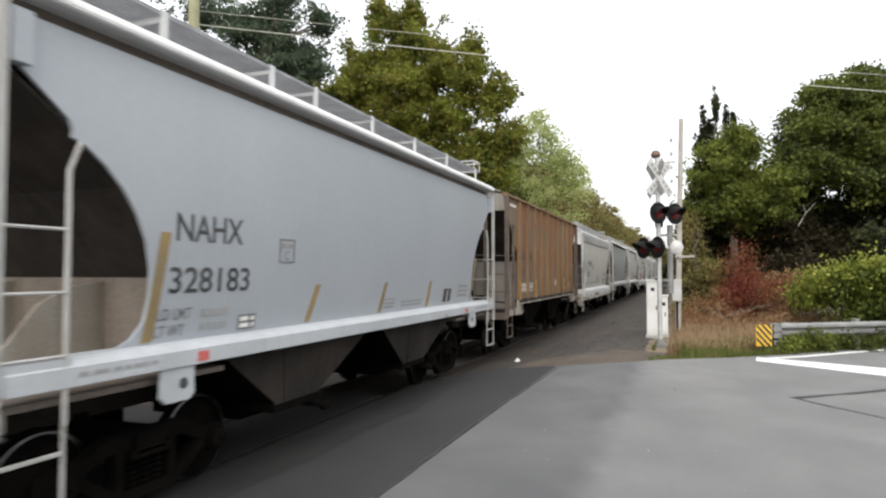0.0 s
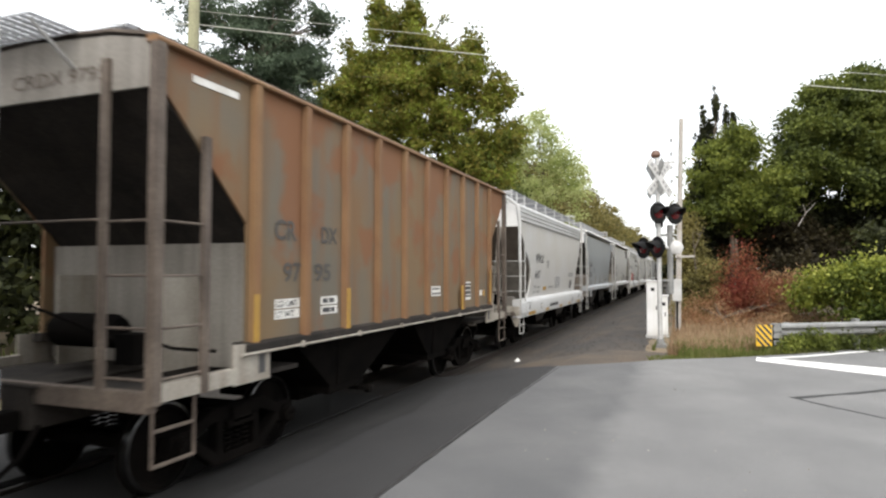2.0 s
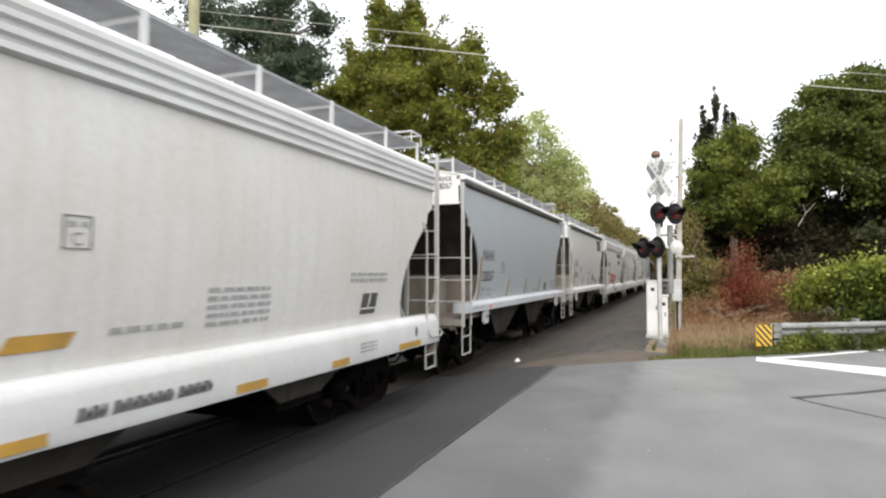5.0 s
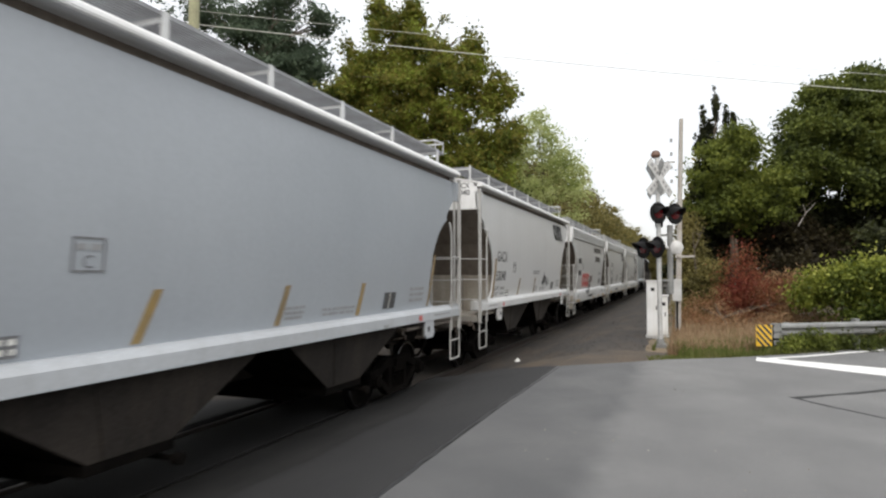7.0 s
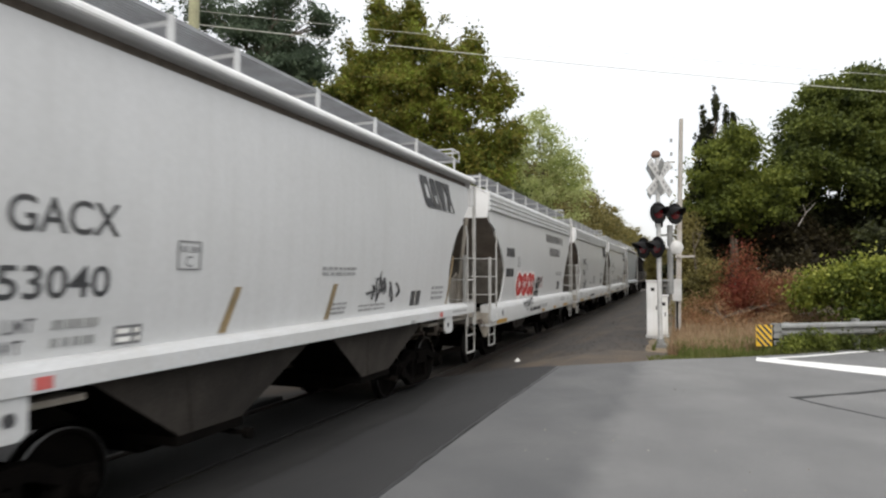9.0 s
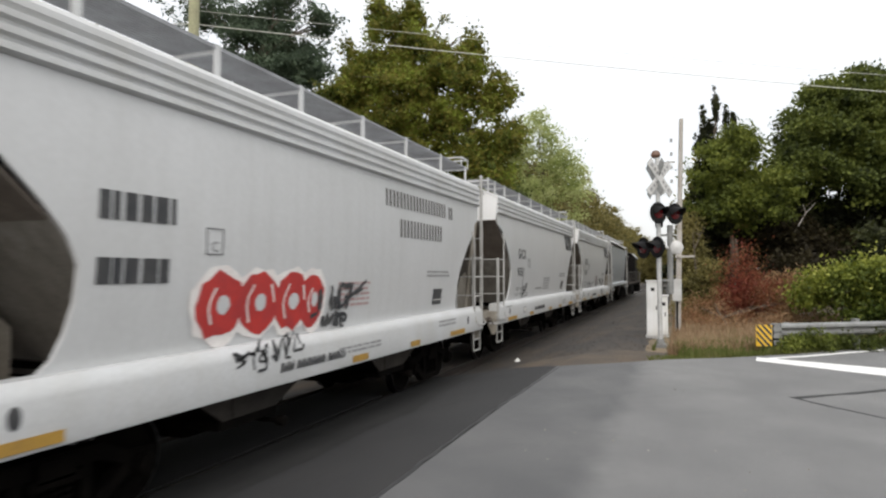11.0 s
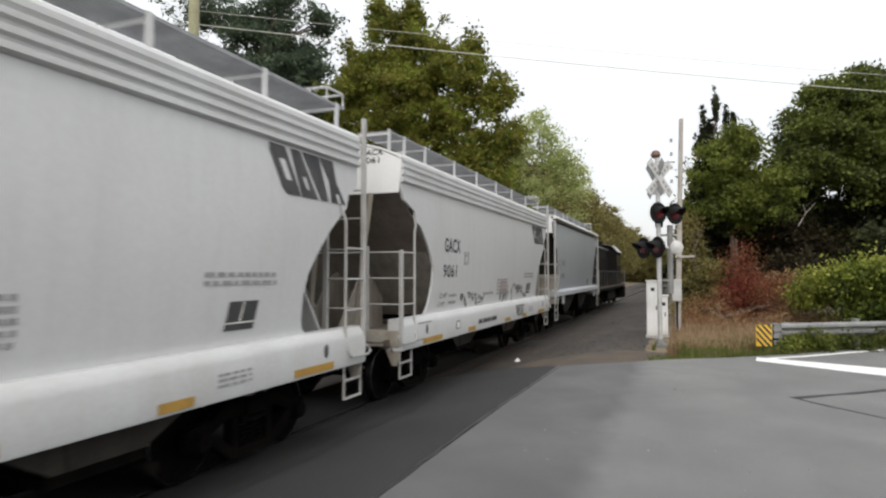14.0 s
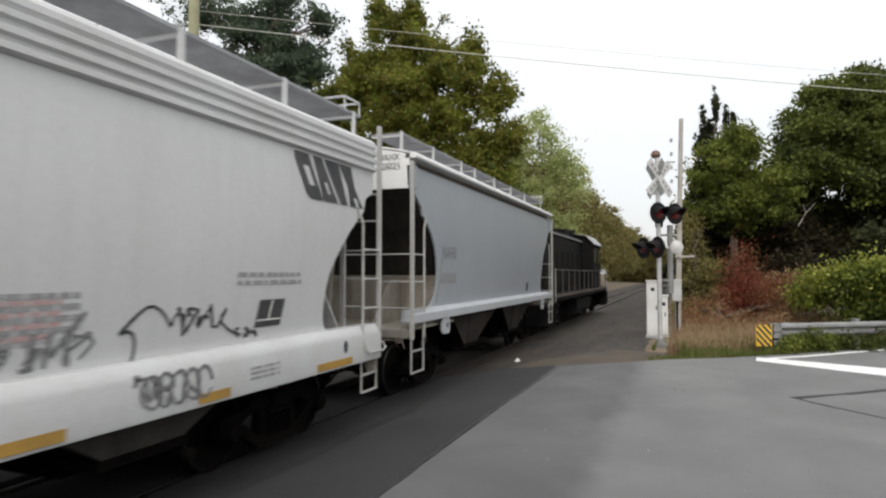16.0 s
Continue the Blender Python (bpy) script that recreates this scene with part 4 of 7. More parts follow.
def ribbed_car(label, y0, L):
    """Rusty rib-sided covered hopper."""
    car = car_common("ribbed_hopper_car", label, y0, L)
    cut = [(0, 4.28), (0, 3.97), (1.28, 2.74), (1.28, 1.45)]
    for s in (1, -1):
        part("side_sheet", Build().extrude(mirror(cut, L), "x", s * 1.48, s * 1.51), RUST, car, "patchy rust-orange and grey side sheet")
        part("top_chord", Build().extrude([(s * 1.44, 4.24), (s * 1.585, 4.24), (s * 1.59, 4.27), (s * 1.55, 4.305), (s * 1.44, 4.31)], "y", -.03, L + .03), RIB_RUST, car, bevel=0.008)
        part("side_sill", Build().extrude([(s * 1.40, 1.40), (s * 1.60, 1.40), (s * 1.60, 1.48), (s * 1.51, 1.50), (s * 1.40, 1.50)], "y", 1.2, L - 1.2), GRIME_SHADE, car, bevel=0.006)
        part("train_line_pipe", Build().tube([(s * 1.612, 1.1, 1.385), (s * 1.612, L - 1.1, 1.385)], .016, 8), BEIGE, car, "pale pipe along the sill", smooth=True)
        for i in range(6):
            y = 2.2 + i * 1.4
            part("pipe_clamp", Build().box(*sorted((s * 1.58, s * 1.634)), y - .02, y + .02, 1.36, 1.43), BEIGE, car, bevel=0.004)
        for i in range(10):
            y = 1.38 + i * .972
            rib = [(y - .075, s * 1.51), (y - .058, s * 1.585), (y + .058, s * 1.585), (y + .075, s * 1.51)]
            part("rib", Build().extrude([(b_, a) for a, b_ in rib], "z", 1.46, 4.24), RIB_RUST, car, bevel=0.008)
        for e in (0, 1):
            Y = (lambda v: v) if e == 0 else (lambda v: L - v)
            d = sorted
            part("corner_post", Build().box(*d((s * 1.50, s * 1.60)), *d((Y(-.05), Y(.06))), 1.08, 4.24), BROWN, car, bevel=0.008)
            part("ladder_stile", Build().box(*d((s * 1.54, s * 1.60)), *d((Y(.55), Y(.64))), 1.10, 3.52), BROWN, car, bevel=0.006)
            zs = (1.30, 1.74, 2.20, 2.68)
            rungs(car, (s * 1.57, Y(.0)), (s * 1.57, Y(.6)), zs, BROWN)
            part("ladder_stile", Build().box(*d((s * .93, s * 1.02)), *d((Y(-.05), Y(.0))), 1.10, 4.15), BROWN, car, bevel=0.006)
            rungs(car, (s * .97, Y(-.02)), (s * 1.57, Y(-.02)), zs, BROWN)
            part("platform_sill", Build().box(*d((s * 1.48, s * 1.58)), *d((Y(.0), Y(1.05))), 1.10, 1.26), BEIGE, car, bevel=0.006)
            j = Build().extrude([(Y(1.02), 1.50), (Y(1.02), 1.08), (Y(1.62), 1.08), (Y(1.62), 1.46)], "x", s * 1.54, s * 1.575)
            part("jacking_plate", j, BEIGE, car, bevel=0.006)
            part("jack_slot", Build().extrude([(Y(1.42), 1.16), (Y(1.52), 1.16), (Y(1.52), 1.38), (Y(1.42), 1.38)], "x", s * 1.575, s * 1.58), INK, car)
            stirrup(car, *d((Y(.0), Y(.5))), s * 1.55, 1.12, BROWN, zs=(.86, .56))
    arch = [(-1.52, 4.30), (-1.0, 4.40), (0, 4.46), (1.0, 4.40), (1.52, 4.30)]
    part("roof", Build().sheet(arch, "y", -.02, L + .02, .03), BROWN, car)
    part("hatch_cover", Build().extrude([(-.34, 4.42), (.34, 4.42), (.30, 4.54), (-.30, 4.54)], "y", .8, L - .8), BROWN, car, bevel=0.02)
    for e in (0, 1):
        Y = (lambda v: v) if e == 0 else (lambda v: L - v)
        part("end_wall", Build().extrude([(-1.5, 3.86), (1.5, 3.86), (1.5, 4.28), (1.0, 4.37), (0, 4.42), (-1, 4.37), (-1.5, 4.28)], "y", Y(.0), Y(.03)), DUST, car)
        slope = [(Y(.02), 3.88), (Y(.70), 3.32), (Y(1.34), 2.70), (Y(1.75), 2.25), (Y(2.6), 1.40)]
        # shade below the roof end is part of this black
        part("slope_sheet", Build().sheet(slope, "x", -1.48, 1.48, .02), GRIME_SHADE, car, "grimy black sloping end sheet with shade painted in")
        part("lower_bulkhead", Build().box(-1.46, 1.46, *sorted((Y(1.40), Y(1.44))), 1.20, 2.55), DUST, car)
        for xx in (-.75, .75):
            part("web_plate", Build().box(xx - .015, xx + .015, *sorted((Y(.9), Y(1.4))), 1.2, 2.2), BEIGE, car)
        part("shear_plate", Build().box(-1.48, 1.48, *sorted((Y(.0), Y(2.3))), 1.10, 1.15), GRIME_SHADE, car)
        part("end_sill", Build().box(-1.55, 1.55, *sorted((Y(-.06), Y(.06))), 1.02, 1.20), BROWN, car, bevel=0.01)
        rungs(car, (-1.58, Y(-.03)), (.97, Y(-.03)), (2.70,), BROWN, name="grab_bar")
        end_platform(car, Y, z=4.46)
    for s in (1, -1):
        running_board(car, L, s, BROWN, z=4.50, x0=.55, x1=1.05, brackets=[.25 + (L - .5) * i / 11 for i in range(12)], wide=.03)
    bays(car, L, TRUCK, x_top=1.40)
    underframe(car, L)
    brake_gear(car, L, TRUCK)
    # markings
    lettering("CR", .22, (1.518, 1.76, 2.61), car, INK_BROWN, width=.43, bold=.007)
    lettering("DX", .20, (1.518, 2.74, 2.61), car, INK_BROWN, width=.39, bold=.007)
    lettering("97", .21, (1.518, 1.93, 2.13), car, INK_BROWN, width=.36, bold=.007)
    lettering("95", .21, (1.518, 2.58, 2.13), car, INK_BROWN, width=.39, bold=.007)
    for a, w, first, second in ((1.77, .49, "LD LMT", "LT WT"), (2.74, .40, "", "")):
        for z, words in ((1.82, first), (1.70, second)):
            plate(car, a, a + w, z, z + .105, LABELWHITE, 1.513, name="stencil_panel")
            if words:
                lettering(words, .07, (1.519, a + .03, z + .018), car, INK, width=w * (.86 if len(words) > 5 else .7), bold=.002)
            else:
                bars(car, a + .04, a + w - .04, z + .01, z + .095, 1, INK, 1.518, seed=int(z * 90), gap=.3)
    plate(car, .46, 1.12, 4.02, 4.09, LABELWHITE, 1.513, name="stencil_panel")
    plate(car, L - 3.12, L - 2.62, 1.66, 2.04, LABELWHITE, 1.513, name="stencil_frame")
    plate(car, L - 3.09, L - 2.65, 1.72, 2.01, INK, 1.518, name="consolidated_stencil")
    bars(car, L - 3.06, L - 2.68, 1.72, 2.0, 3, LABELWHITE, 1.523, seed=4, gap=.7)
    plate(car, L - 2.0, L - 1.78, 1.72, 1.84, LABELWHITE, 1.513, name="stencil_panel")
    plate(car, L - 1.74, L - 1.58, 1.70, 1.84, YELLOW, 1.513, name="sticker")
    plate(car, 1.31, 1.41, 1.50, 2.0, YELLOW, 1.586, name="reflector")
    plate(car, L - 3.42, L - 3.30, 1.48, 1.98, YELLOW, 1.586, name="reflector")
    plate(car, L - 1.41, L - 1.31, 1.55, 2.3, YELLOW, 1.586, name="reflector")
    for i in (2,):
        y = 1.38 + i * .972
        plate(car, y - .05, y + .055, 1.48, 2.02, YELLOW, 1.586, name="reflector", label="faded yellow reflector strip")
    plate(car, 6.50, 6.96, 1.80, 1.98, LABELWHITE, 1.513, name="stencil_panel")
    bars(car, 6.53, 6.93, 1.80, 1.98, 2, INK, 1.518, seed=12, gap=.6)
    lettering("CRDX 9795", .13, (-.25, -.008, 3.98), car, BROWN, width=1.2, end=True)
    return car


# each car: where its near end stands at the start
n_a = straight_car("pale blue-grey covered hopper car with black lettering", 2.90, 11.55, PAINT_BLUE, GRIME_SHADE, GRIME_SHADE_BROWN)
o_a = ribbed_car("rust-orange rib-sided covered hopper car with grey patches", 15.90, 11.40)
w_a = flow_car("weathered cream-white rounded covered hopper car", 28.90, 11.40, PAINT_CREAM, GRIME_SHADE_BROWN, cut=ANGLED_CUT)
n_b = straight_car("pale blue-grey covered hopper car with amber reflectors", 41.78, 11.70, PAINT_BLUE, GRIME_SHADE, GRIME_SHADE_BROWN)
g_a = straight_car("white covered hopper car with scrawled graffiti", 54.95, 11.66, PAINT_WHITE, GRIME_SHADE_BROWN, BEIGE)
w_b = flow_car("white rounded covered hopper car with red and black graffiti", 67.85, 11.62, PAINT_WHITE, GRIME_SHADE_BROWN)
g_b = flow_car("white rounded covered hopper car with a small graffiti tag", 80.82, 11.72, PAINT_WHITE, GRIME_SHADE_BROWN)
g_c = flow_car("white rounded covered hopper car with black graffiti along the sill", 93.82, 11.82, PAINT_WHITE, GRIME_SHADE_BROWN)
n_c = straight_car("pale grey covered hopper car coupled to the locomotive", 106.90, 11.95, PAINT_BLUE, GRIME_SHADE, BEIGE)


def straight_marks(car, L, mark, number, dy, wide, frame_z, logo=False):
    X = 1.54
    strip = BROWNBAR if mark[0] == "G" else DULLYELLOW
    lettering(mark, .25, (X, 1.585 + dy, 2.52), car, width=.92, bold=.004)
    lettering(number, .232, (X, 1.53 + dy, 2.042), car, width=wide, bold=.004)
    lettering("LD LMT", .10, (X, 1.42 + dy, 1.80), car, FAINT, width=.42, bold=.002)
    lettering("LT WT", .10, (X, 1.40 + dy, 1.65), car, FAINT, width=.36, bold=.002)
    bars(car, 1.97 + dy, 2.38 + dy, 1.64, 1.91, 2, GREYBAR, X, seed=7, gap=.5)
    plate(car, 1.27 + dy * .8, 1.385 + dy * .8, 1.62, 2.585, strip, X, lean=.135, name="reflector", label="faded yellow reflector strip")
    # tones stand for how strongly each strip throws light back
    for y, lean, tone in ((3.77 + dy, .20, strip), (5.76 + dy, .17, BROWNBAR), (7.66, .13, strip), (L - 1.40, .22, BROWNBAR)):
        if y < 7 or y > 9 or mark[0] == "N":
            plate(car, y, y + (.105 if y < 9 else .07), 1.62, 2.08 if y < 9 else 2.56, tone, X, lean=lean, name="reflector", label="faded yellow reflector strip")
    # framed plate letter
    a, c, z = 3.155 + dy * .85, 3.447 + dy * .85, frame_z
    for q in ((a, c, z, z + .014), (a, c, z + .256, z + .27), (a, a + .016, z, z + .27), (c - .016, c, z, z + .27)):
        plate(car, *q, FAINT, X, name="stencil_frame")
    lettering("C", .10, (X, a + .10, z + .03), car, FAINT)
    bars(car, a + .04, c - .04, z + .15, z + .24, 1, FAINT, X, seed=3)
    plate(car, 2.52 + dy, 2.80 + dy, 1.63, 1.79, FAINT, X, name="stencil_panel")
    bars(car, 2.545 + dy, 2.775 + dy, 1.64, 1.78, 2, LABELWHITE, X + .004, seed=5, gap=.4)
    plate(car, 8.52, 8.92, 1.67, 1.92, INK, X, lean=.04, name="consolidated_stencil")
    plate(car, 8.70, 8.715, 1.68, 1.91, LABELWHITE, X + .004, lean=.04, name="stencil_line")
    bars(car, L - 4.93, L - 4.10, 1.66, 1.78, 2, FAINT, X, seed=9)
    bars(car, 5.95, 6.35, 1.66, 1.84, 3, FAINT, X, seed=10)
    plate(car, 8.26, 8.40, 1.39, 1.44, GREYBAR, 1.621, name="stencil_panel")
    bars(car, L - 2.18, L - 1.60, 1.72, 2.0, 3, FAINT, X, seed=11)
    plate(car, 1.78, 1.92, 1.41, 1.50, REDMARK, 1.621, name="red_mark")
    plate(car, L - 2.1, L - 1.96, 1.41, 1.50, REDMARK, 1.621, name="red_mark")
    bars(car, .55, 1.30, 1.44, 1.50, 1, FAINT, 1.621, seed=13)
    bars(car, L - 1.4, L - .6, 1.44, 1.50, 1, FAINT, 1.621, seed=14)
    lettering(mark, .115, (.93, -.008, 4.14), car, width=.41, end=True, bold=.002)
    lettering(number, .115, (.93, -.008, 3.985), car, width=.41, end=True, bold=.002)
    if logo:
        emblem(car, 8.78, 1.52, 3.42, 3.95)


straight_marks(n_a, 11.55, "NAHX", "328183", .0, 1.12, 2.343)
straight_marks(n_b, 11.70, "NAHX", "328267", -.01, .99, 2.23)
straight_marks(g_a, 11.66, "GACX", "53040", .04, .91, 2.25, logo=True)
bars(g_a, 5.67, 6.58, 2.18, 2.32, 2, FAINT, 1.54, seed=16)
lettering("NAHX", .24, (1.54, 1.54, 2.50), n_c, FAINT, width=.80)
lettering("NAHX", .115, (.93, -.008, 4.14), n_c, width=.41, end=True)
lettering("28025", .115, (.99, -.008, 3.985), n_c, width=.35, end=True)
bars(n_c, 1.5, 2.35, 2.0, 2.25, 1, FAINT, 1.54, seed=21, gap=.2)
plate(n_c, 1.36, 1.44, 1.66, 2.5, GREYBAR, 1.54, lean=.12, name="reflector")
plate(n_c, 8.6, 8.85, 1.7, 1.95, INK, 1.54, name="consolidated_stencil")
scrawl(g_a, loops(6.95, 8.05, 1.80, 2.20, 5, 3) + [[(6.9, 1.92), (7.15, 1.95)], [(7.2, 2.15), (7.25, 1.72), (7.35, 2.25)]], INK, .018, label="black sprayed tag")


def maker_mark(car, y, S):
    """The builder's sill marking as plain slanted bars."""
    for w in (.09, .08, .03, .0, .09, .08, .09, .08, .08, .08, .0, .08, .07, .09, .11):
        if w:
            part("maker_mark", Build().extrude([(y, 1.115), (y + w * .42, 1.115), (y + w * .42 + .03, 1.22), (y + .03, 1.22)], "x", S, S + .003)
                 .extrude([(y + w * .62, 1.115), (y + w, 1.115), (y + w + .03, 1.16), (y + w * .62 + .03, 1.22)], "x", S, S + .003), INK, car)
        y += w + .022 + (.03 if not w else 0)


def flow_marks(car, L, mark, number, logo=True, dy=0.0, dz=0.0, wide=.91, frame_y=3.33):
    X = 1.545
    lettering(mark, .255, (X, 2.15 + dy, 2.64 + dz), car, width=wide, bold=.011, spacing=1.1)
    lettering(number, .235, (X, 2.12 + dy, 2.148 + dz), car, width=.77, bold=.005, spacing=1.1)
    lettering("LD LMT", .085, (X, 2.03 + dy, 1.75), car, FAINT, width=.40, bold=.002)
    lettering("LT WT", .085, (X, 2.00 + dy, 1.585), car, FAINT, width=.34, bold=.002)
    bars(car, 2.55 + dy, 2.95 + dy, 1.57, 1.85, 2, GREYBAR, X, seed=17, gap=.6)
    a, c = frame_y + dy, frame_y + dy + .25
    for q in ((a, c, 2.40, 2.412), (a, c, 2.648, 2.66), (a, a + .014, 2.40, 2.66), (c - .014, c, 2.40, 2.66)):
        plate(car, *q, FAINT, X, name="stencil_frame")
    lettering("C", .10, (X, a + .08, 2.43), car, FAINT)
    bars(car, a + .04, c - .04, 2.56, 2.63, 1, FAINT, X, seed=18)
    plate(car, L - 2.76, L - 2.30, 1.63, 1.93, INK, X, lean=.06, name="consolidated_stencil")
    plate(car, L - 2.54, L - 2.52, 1.72, 1.92, LABELWHITE, X + .004, lean=.05, name="stencil_line")
    plate(car, L - 2.74, L - 2.30, 1.70, 1.715, LABELWHITE, X + .004, name="stencil_line")
    bars(car, L - 3.1, L - 1.95, 2.08, 2.25, 2, FAINT, X, seed=19)
    bars(car, L - 5.9, L - 4.9, 1.68, 2.10, 5, FAINT, X, seed=23, gap=.5)
    S = 1.614
    for a, b_ in ((.85, 1.78), (L - 5.6, L - 5.1), (L - 3.75, L - 3.32), (L - 1.72, L - .86), (3.32, 3.78)):
        plate(car, a, b_, 1.01, 1.10, YELLOW, S, name="reflector", label="faded yellow reflector strip")
    plate(car, 2.55, 2.78, 1.12, 1.28, INK, S, name="stencil_panel")
    plate(car, 2.58, 2.75, 1.14, 1.26, LABELWHITE, S + .004, name="stencil_panel")
    maker_mark(car, 4.0, S)
    bars(car, .65, 1.3, 1.34, 1.40, 1, FAINT, S - .006, seed=29)
    bars(car, L - 3.0, L - 2.5, 1.10, 1.26, 3, FAINT, S, seed=31)
    bars(car, .2, .9, 1.06, 1.12, 1, FAINT, S, seed=33)
    lettering(mark, .092, (.80, .072, 4.175), car, width=.42, end=True, bold=.003, spacing=1.1)
    lettering(number, .092, (.81, .072, 4.045), car, width=.34, end=True, bold=.003, spacing=1.1)
    bars(car, L - 7.0, L - 6.2, 1.70, 1.80, 1, FAINT, X, seed=35)
    if logo:
        emblem(car, L - 2.18, 1.42, 3.14, 3.68)


brake_gear(w_a, 11.40, BEIGE)
flow_marks(w_a, 11.40, "WWUX", "6607", logo=False, dy=.06, dz=-.08, wide=1.19, frame_y=3.86)
flow_marks(g_b, 11.72, "GACX", "9081", dy=.12)
flow_marks(g_c, 11.82, "GACX", "9061", dy=-.04)
part("roof_end_fascia", Build().box(-1.0, 1.02, -.44, -.36, 4.44, 4.60), PAINT_TRIM, w_a, bevel=0.01)
part("roof_overhang", Build().extrude([(-1.05, 4.42), (1.05, 4.42), (1.0, 4.46), (-1.0, 4.46)], "y", -.42, .1), GREYBAR, w_a)
for s_ in (1, -1):
    part("roof_end_strut", Build().tube([(s_ * 1.02, -.40, 4.52), (s_ * 1.50, -.05, 4.12), (s_ * 1.57, -.0, 3.7), (s_ * 1.575, 0, 2.5)], .045, 5), PAINT_TRIM, w_a)
plate(w_a, 3.50, 4.02, 1.66, 1.78, YELLOW, 1.545, lean=.08, name="sprayed_patch")
scrawl(g_b, [[(2.92, 2.15), (2.95, 1.55)], [(2.9, 1.45), (3.0, 1.62), (3.2, 1.85), (3.4, 1.95), (3.5, 1.9)], [(2.95, 1.5), (3.3, 1.8), (3.55, 1.95), (3.4, 1.75), (3.15, 1.6)],
             [(3.0, 1.7), (3.1, 1.9), (3.2, 1.6), (3.3, 1.92), (3.45, 1.66), (3.62, 1.62)], [(3.2, 1.55), (3.7, 1.58)]], INK, .014, label="thin black sprayed tag")

old_parts = set(w_b.children)
# the car with a two-line company name and the large red piece
X_, L_ = 1.545, 11.45
bars(w_b, 2.1, 2.9, 2.64, 2.90, 1, INK, X_, seed=41, gap=.1)
bars(w_b, 2.1, 2.85, 2.12, 2.36, 1, INK, X_, seed=42, gap=.1)
for y_, z_, h_, count_, pitch_ in ((7.21, 3.275, .26, 10, .267), (10.0, 3.27, .24, 1, .26), (7.745, 2.806, .29, 7, .275)):
    for i_ in range(count_):
        a_, w_ = y_ + i_ * pitch_, pitch_ * .70
        for c_ in (a_, a_ + w_ - .055):
            plate(w_b, c_, c_ + .055, z_, z_ + h_, INK_BROWN, X_, name="letter_bar")
maker_mark(w_b, 4.40, 1.614)
for q_ in ((3.30, 3.54, 2.40, 2.412), (3.30, 3.54, 2.648, 2.66), (3.30, 3.312, 2.40, 2.66), (3.528, 3.54, 2.40, 2.66)):
    plate(w_b, *q_, FAINT, X_, name="stencil_frame")
lettering("C", .10, (X_, 3.38, 2.43), w_b, FAINT)
bars(w_b, 5.85, 6.75, 1.75, 2.12, 5, FADEDRED, X_, seed=44, gap=.5, name="red_small_print")
bars(w_b, 8.96, 10.09, 2.14, 2.28, 2, FAINT, X_, seed=45)
plate(w_b, 9.31, 9.75, 1.64, 1.93, INK, X_, name="consolidated_stencil")
plate(w_b, 9.33, 9.73, 1.72, 1.735, LABELWHITE, X_ + .004, name="stencil_line")


def blob(y, z, ry, rz, n=18, wob=.12, seed=0):
    r = random.Random(seed)
    return [(y + ry * math.cos(2 * math.pi * i / n) * r.uniform(1 - wob, 1 + wob), z + rz * math.sin(2 * math.pi * i / n) * r.uniform(1 - wob, 1 + wob)) for i in range(n)]


for i_, (y_, ry_) in enumerate(((3.55, .34), (4.15, .36), (4.78, .36), (5.22, .26))):
    part("graffiti_halo", Build().extrude(blob(y_, 1.90, ry_ + .07, .40, seed=i_), "x", X_ + .008 + .0005 * i_, X_ + .010 + .0005 * i_).bow(), SPRAYPALE, w_b, "pale sprayed halo")
    part("graffiti_letter", Build().extrude(blob(y_, 1.90, ry_, .33, seed=10 + i_), "x", X_ + .0125, X_ + .014 + .0005 * i_).bow(), SPRAYRED, w_b, "red sprayed bubble letter")
    part("graffiti_letter_eye", Build().extrude(blob(y_ + .03, 1.90, ry_ * .28, .10, n=9, seed=20 + i_), "x", X_ + .0165, X_ + .018).bow(), PAINT_WHITE, w_b)
scrawl(w_b, loops(5.35, 6.25, 1.74, 2.08, 5, 8) + loops(5.45, 6.1, 1.50, 1.72, 4, 9) + [[(6.05, 1.86), (6.35, 1.98), (6.6, 2.12)], [(5.2, 1.68), (5.35, 1.72)], [(6.3, 1.95), (6.5, 2.0)]], INK, .025, x=1.562, label="black sprayed tag")
scrawl(w_b, [[(3.42, 1.72), (3.36, 1.9), (3.46, 2.08)], [(4.0, 1.7), (3.93, 1.92), (4.05, 2.1)], [(4.66, 1.7), (4.58, 1.9), (4.7, 2.1)], [(5.16, 1.74), (5.1, 1.9), (5.2, 2.04)], [(4.35, 2.1), (4.42, 1.9)], [(4.98, 2.08), (5.03, 1.9)]], SPRAYPALE, .012, x=1.5635, label="pale sprayed highlights")
scrawl(w_b, loops(3.60, 4.85, 1.20, 1.56, 6, 12), INK, .015, x=1.616, label="black sprayed scribble")
for a_, b_ in ((.85, 1.78), (6.05, 6.5), (8.0, 8.4), (9.9, 10.75)):
    plate(w_b, a_, b_, 1.01, 1.10, YELLOW, 1.614, name="reflector", label="faded yellow reflector strip")
bars(w_b, 5.7, 6.9, 1.14, 1.26, 2, FAINT, 1.614, seed=46)
bars(w_b, 9.3, 10.2, 1.22, 1.36, 2, FAINT, 1.612, seed=47)

for ob in w_b.children:
    if ob not in old_parts:
        ob.location.y -= .38

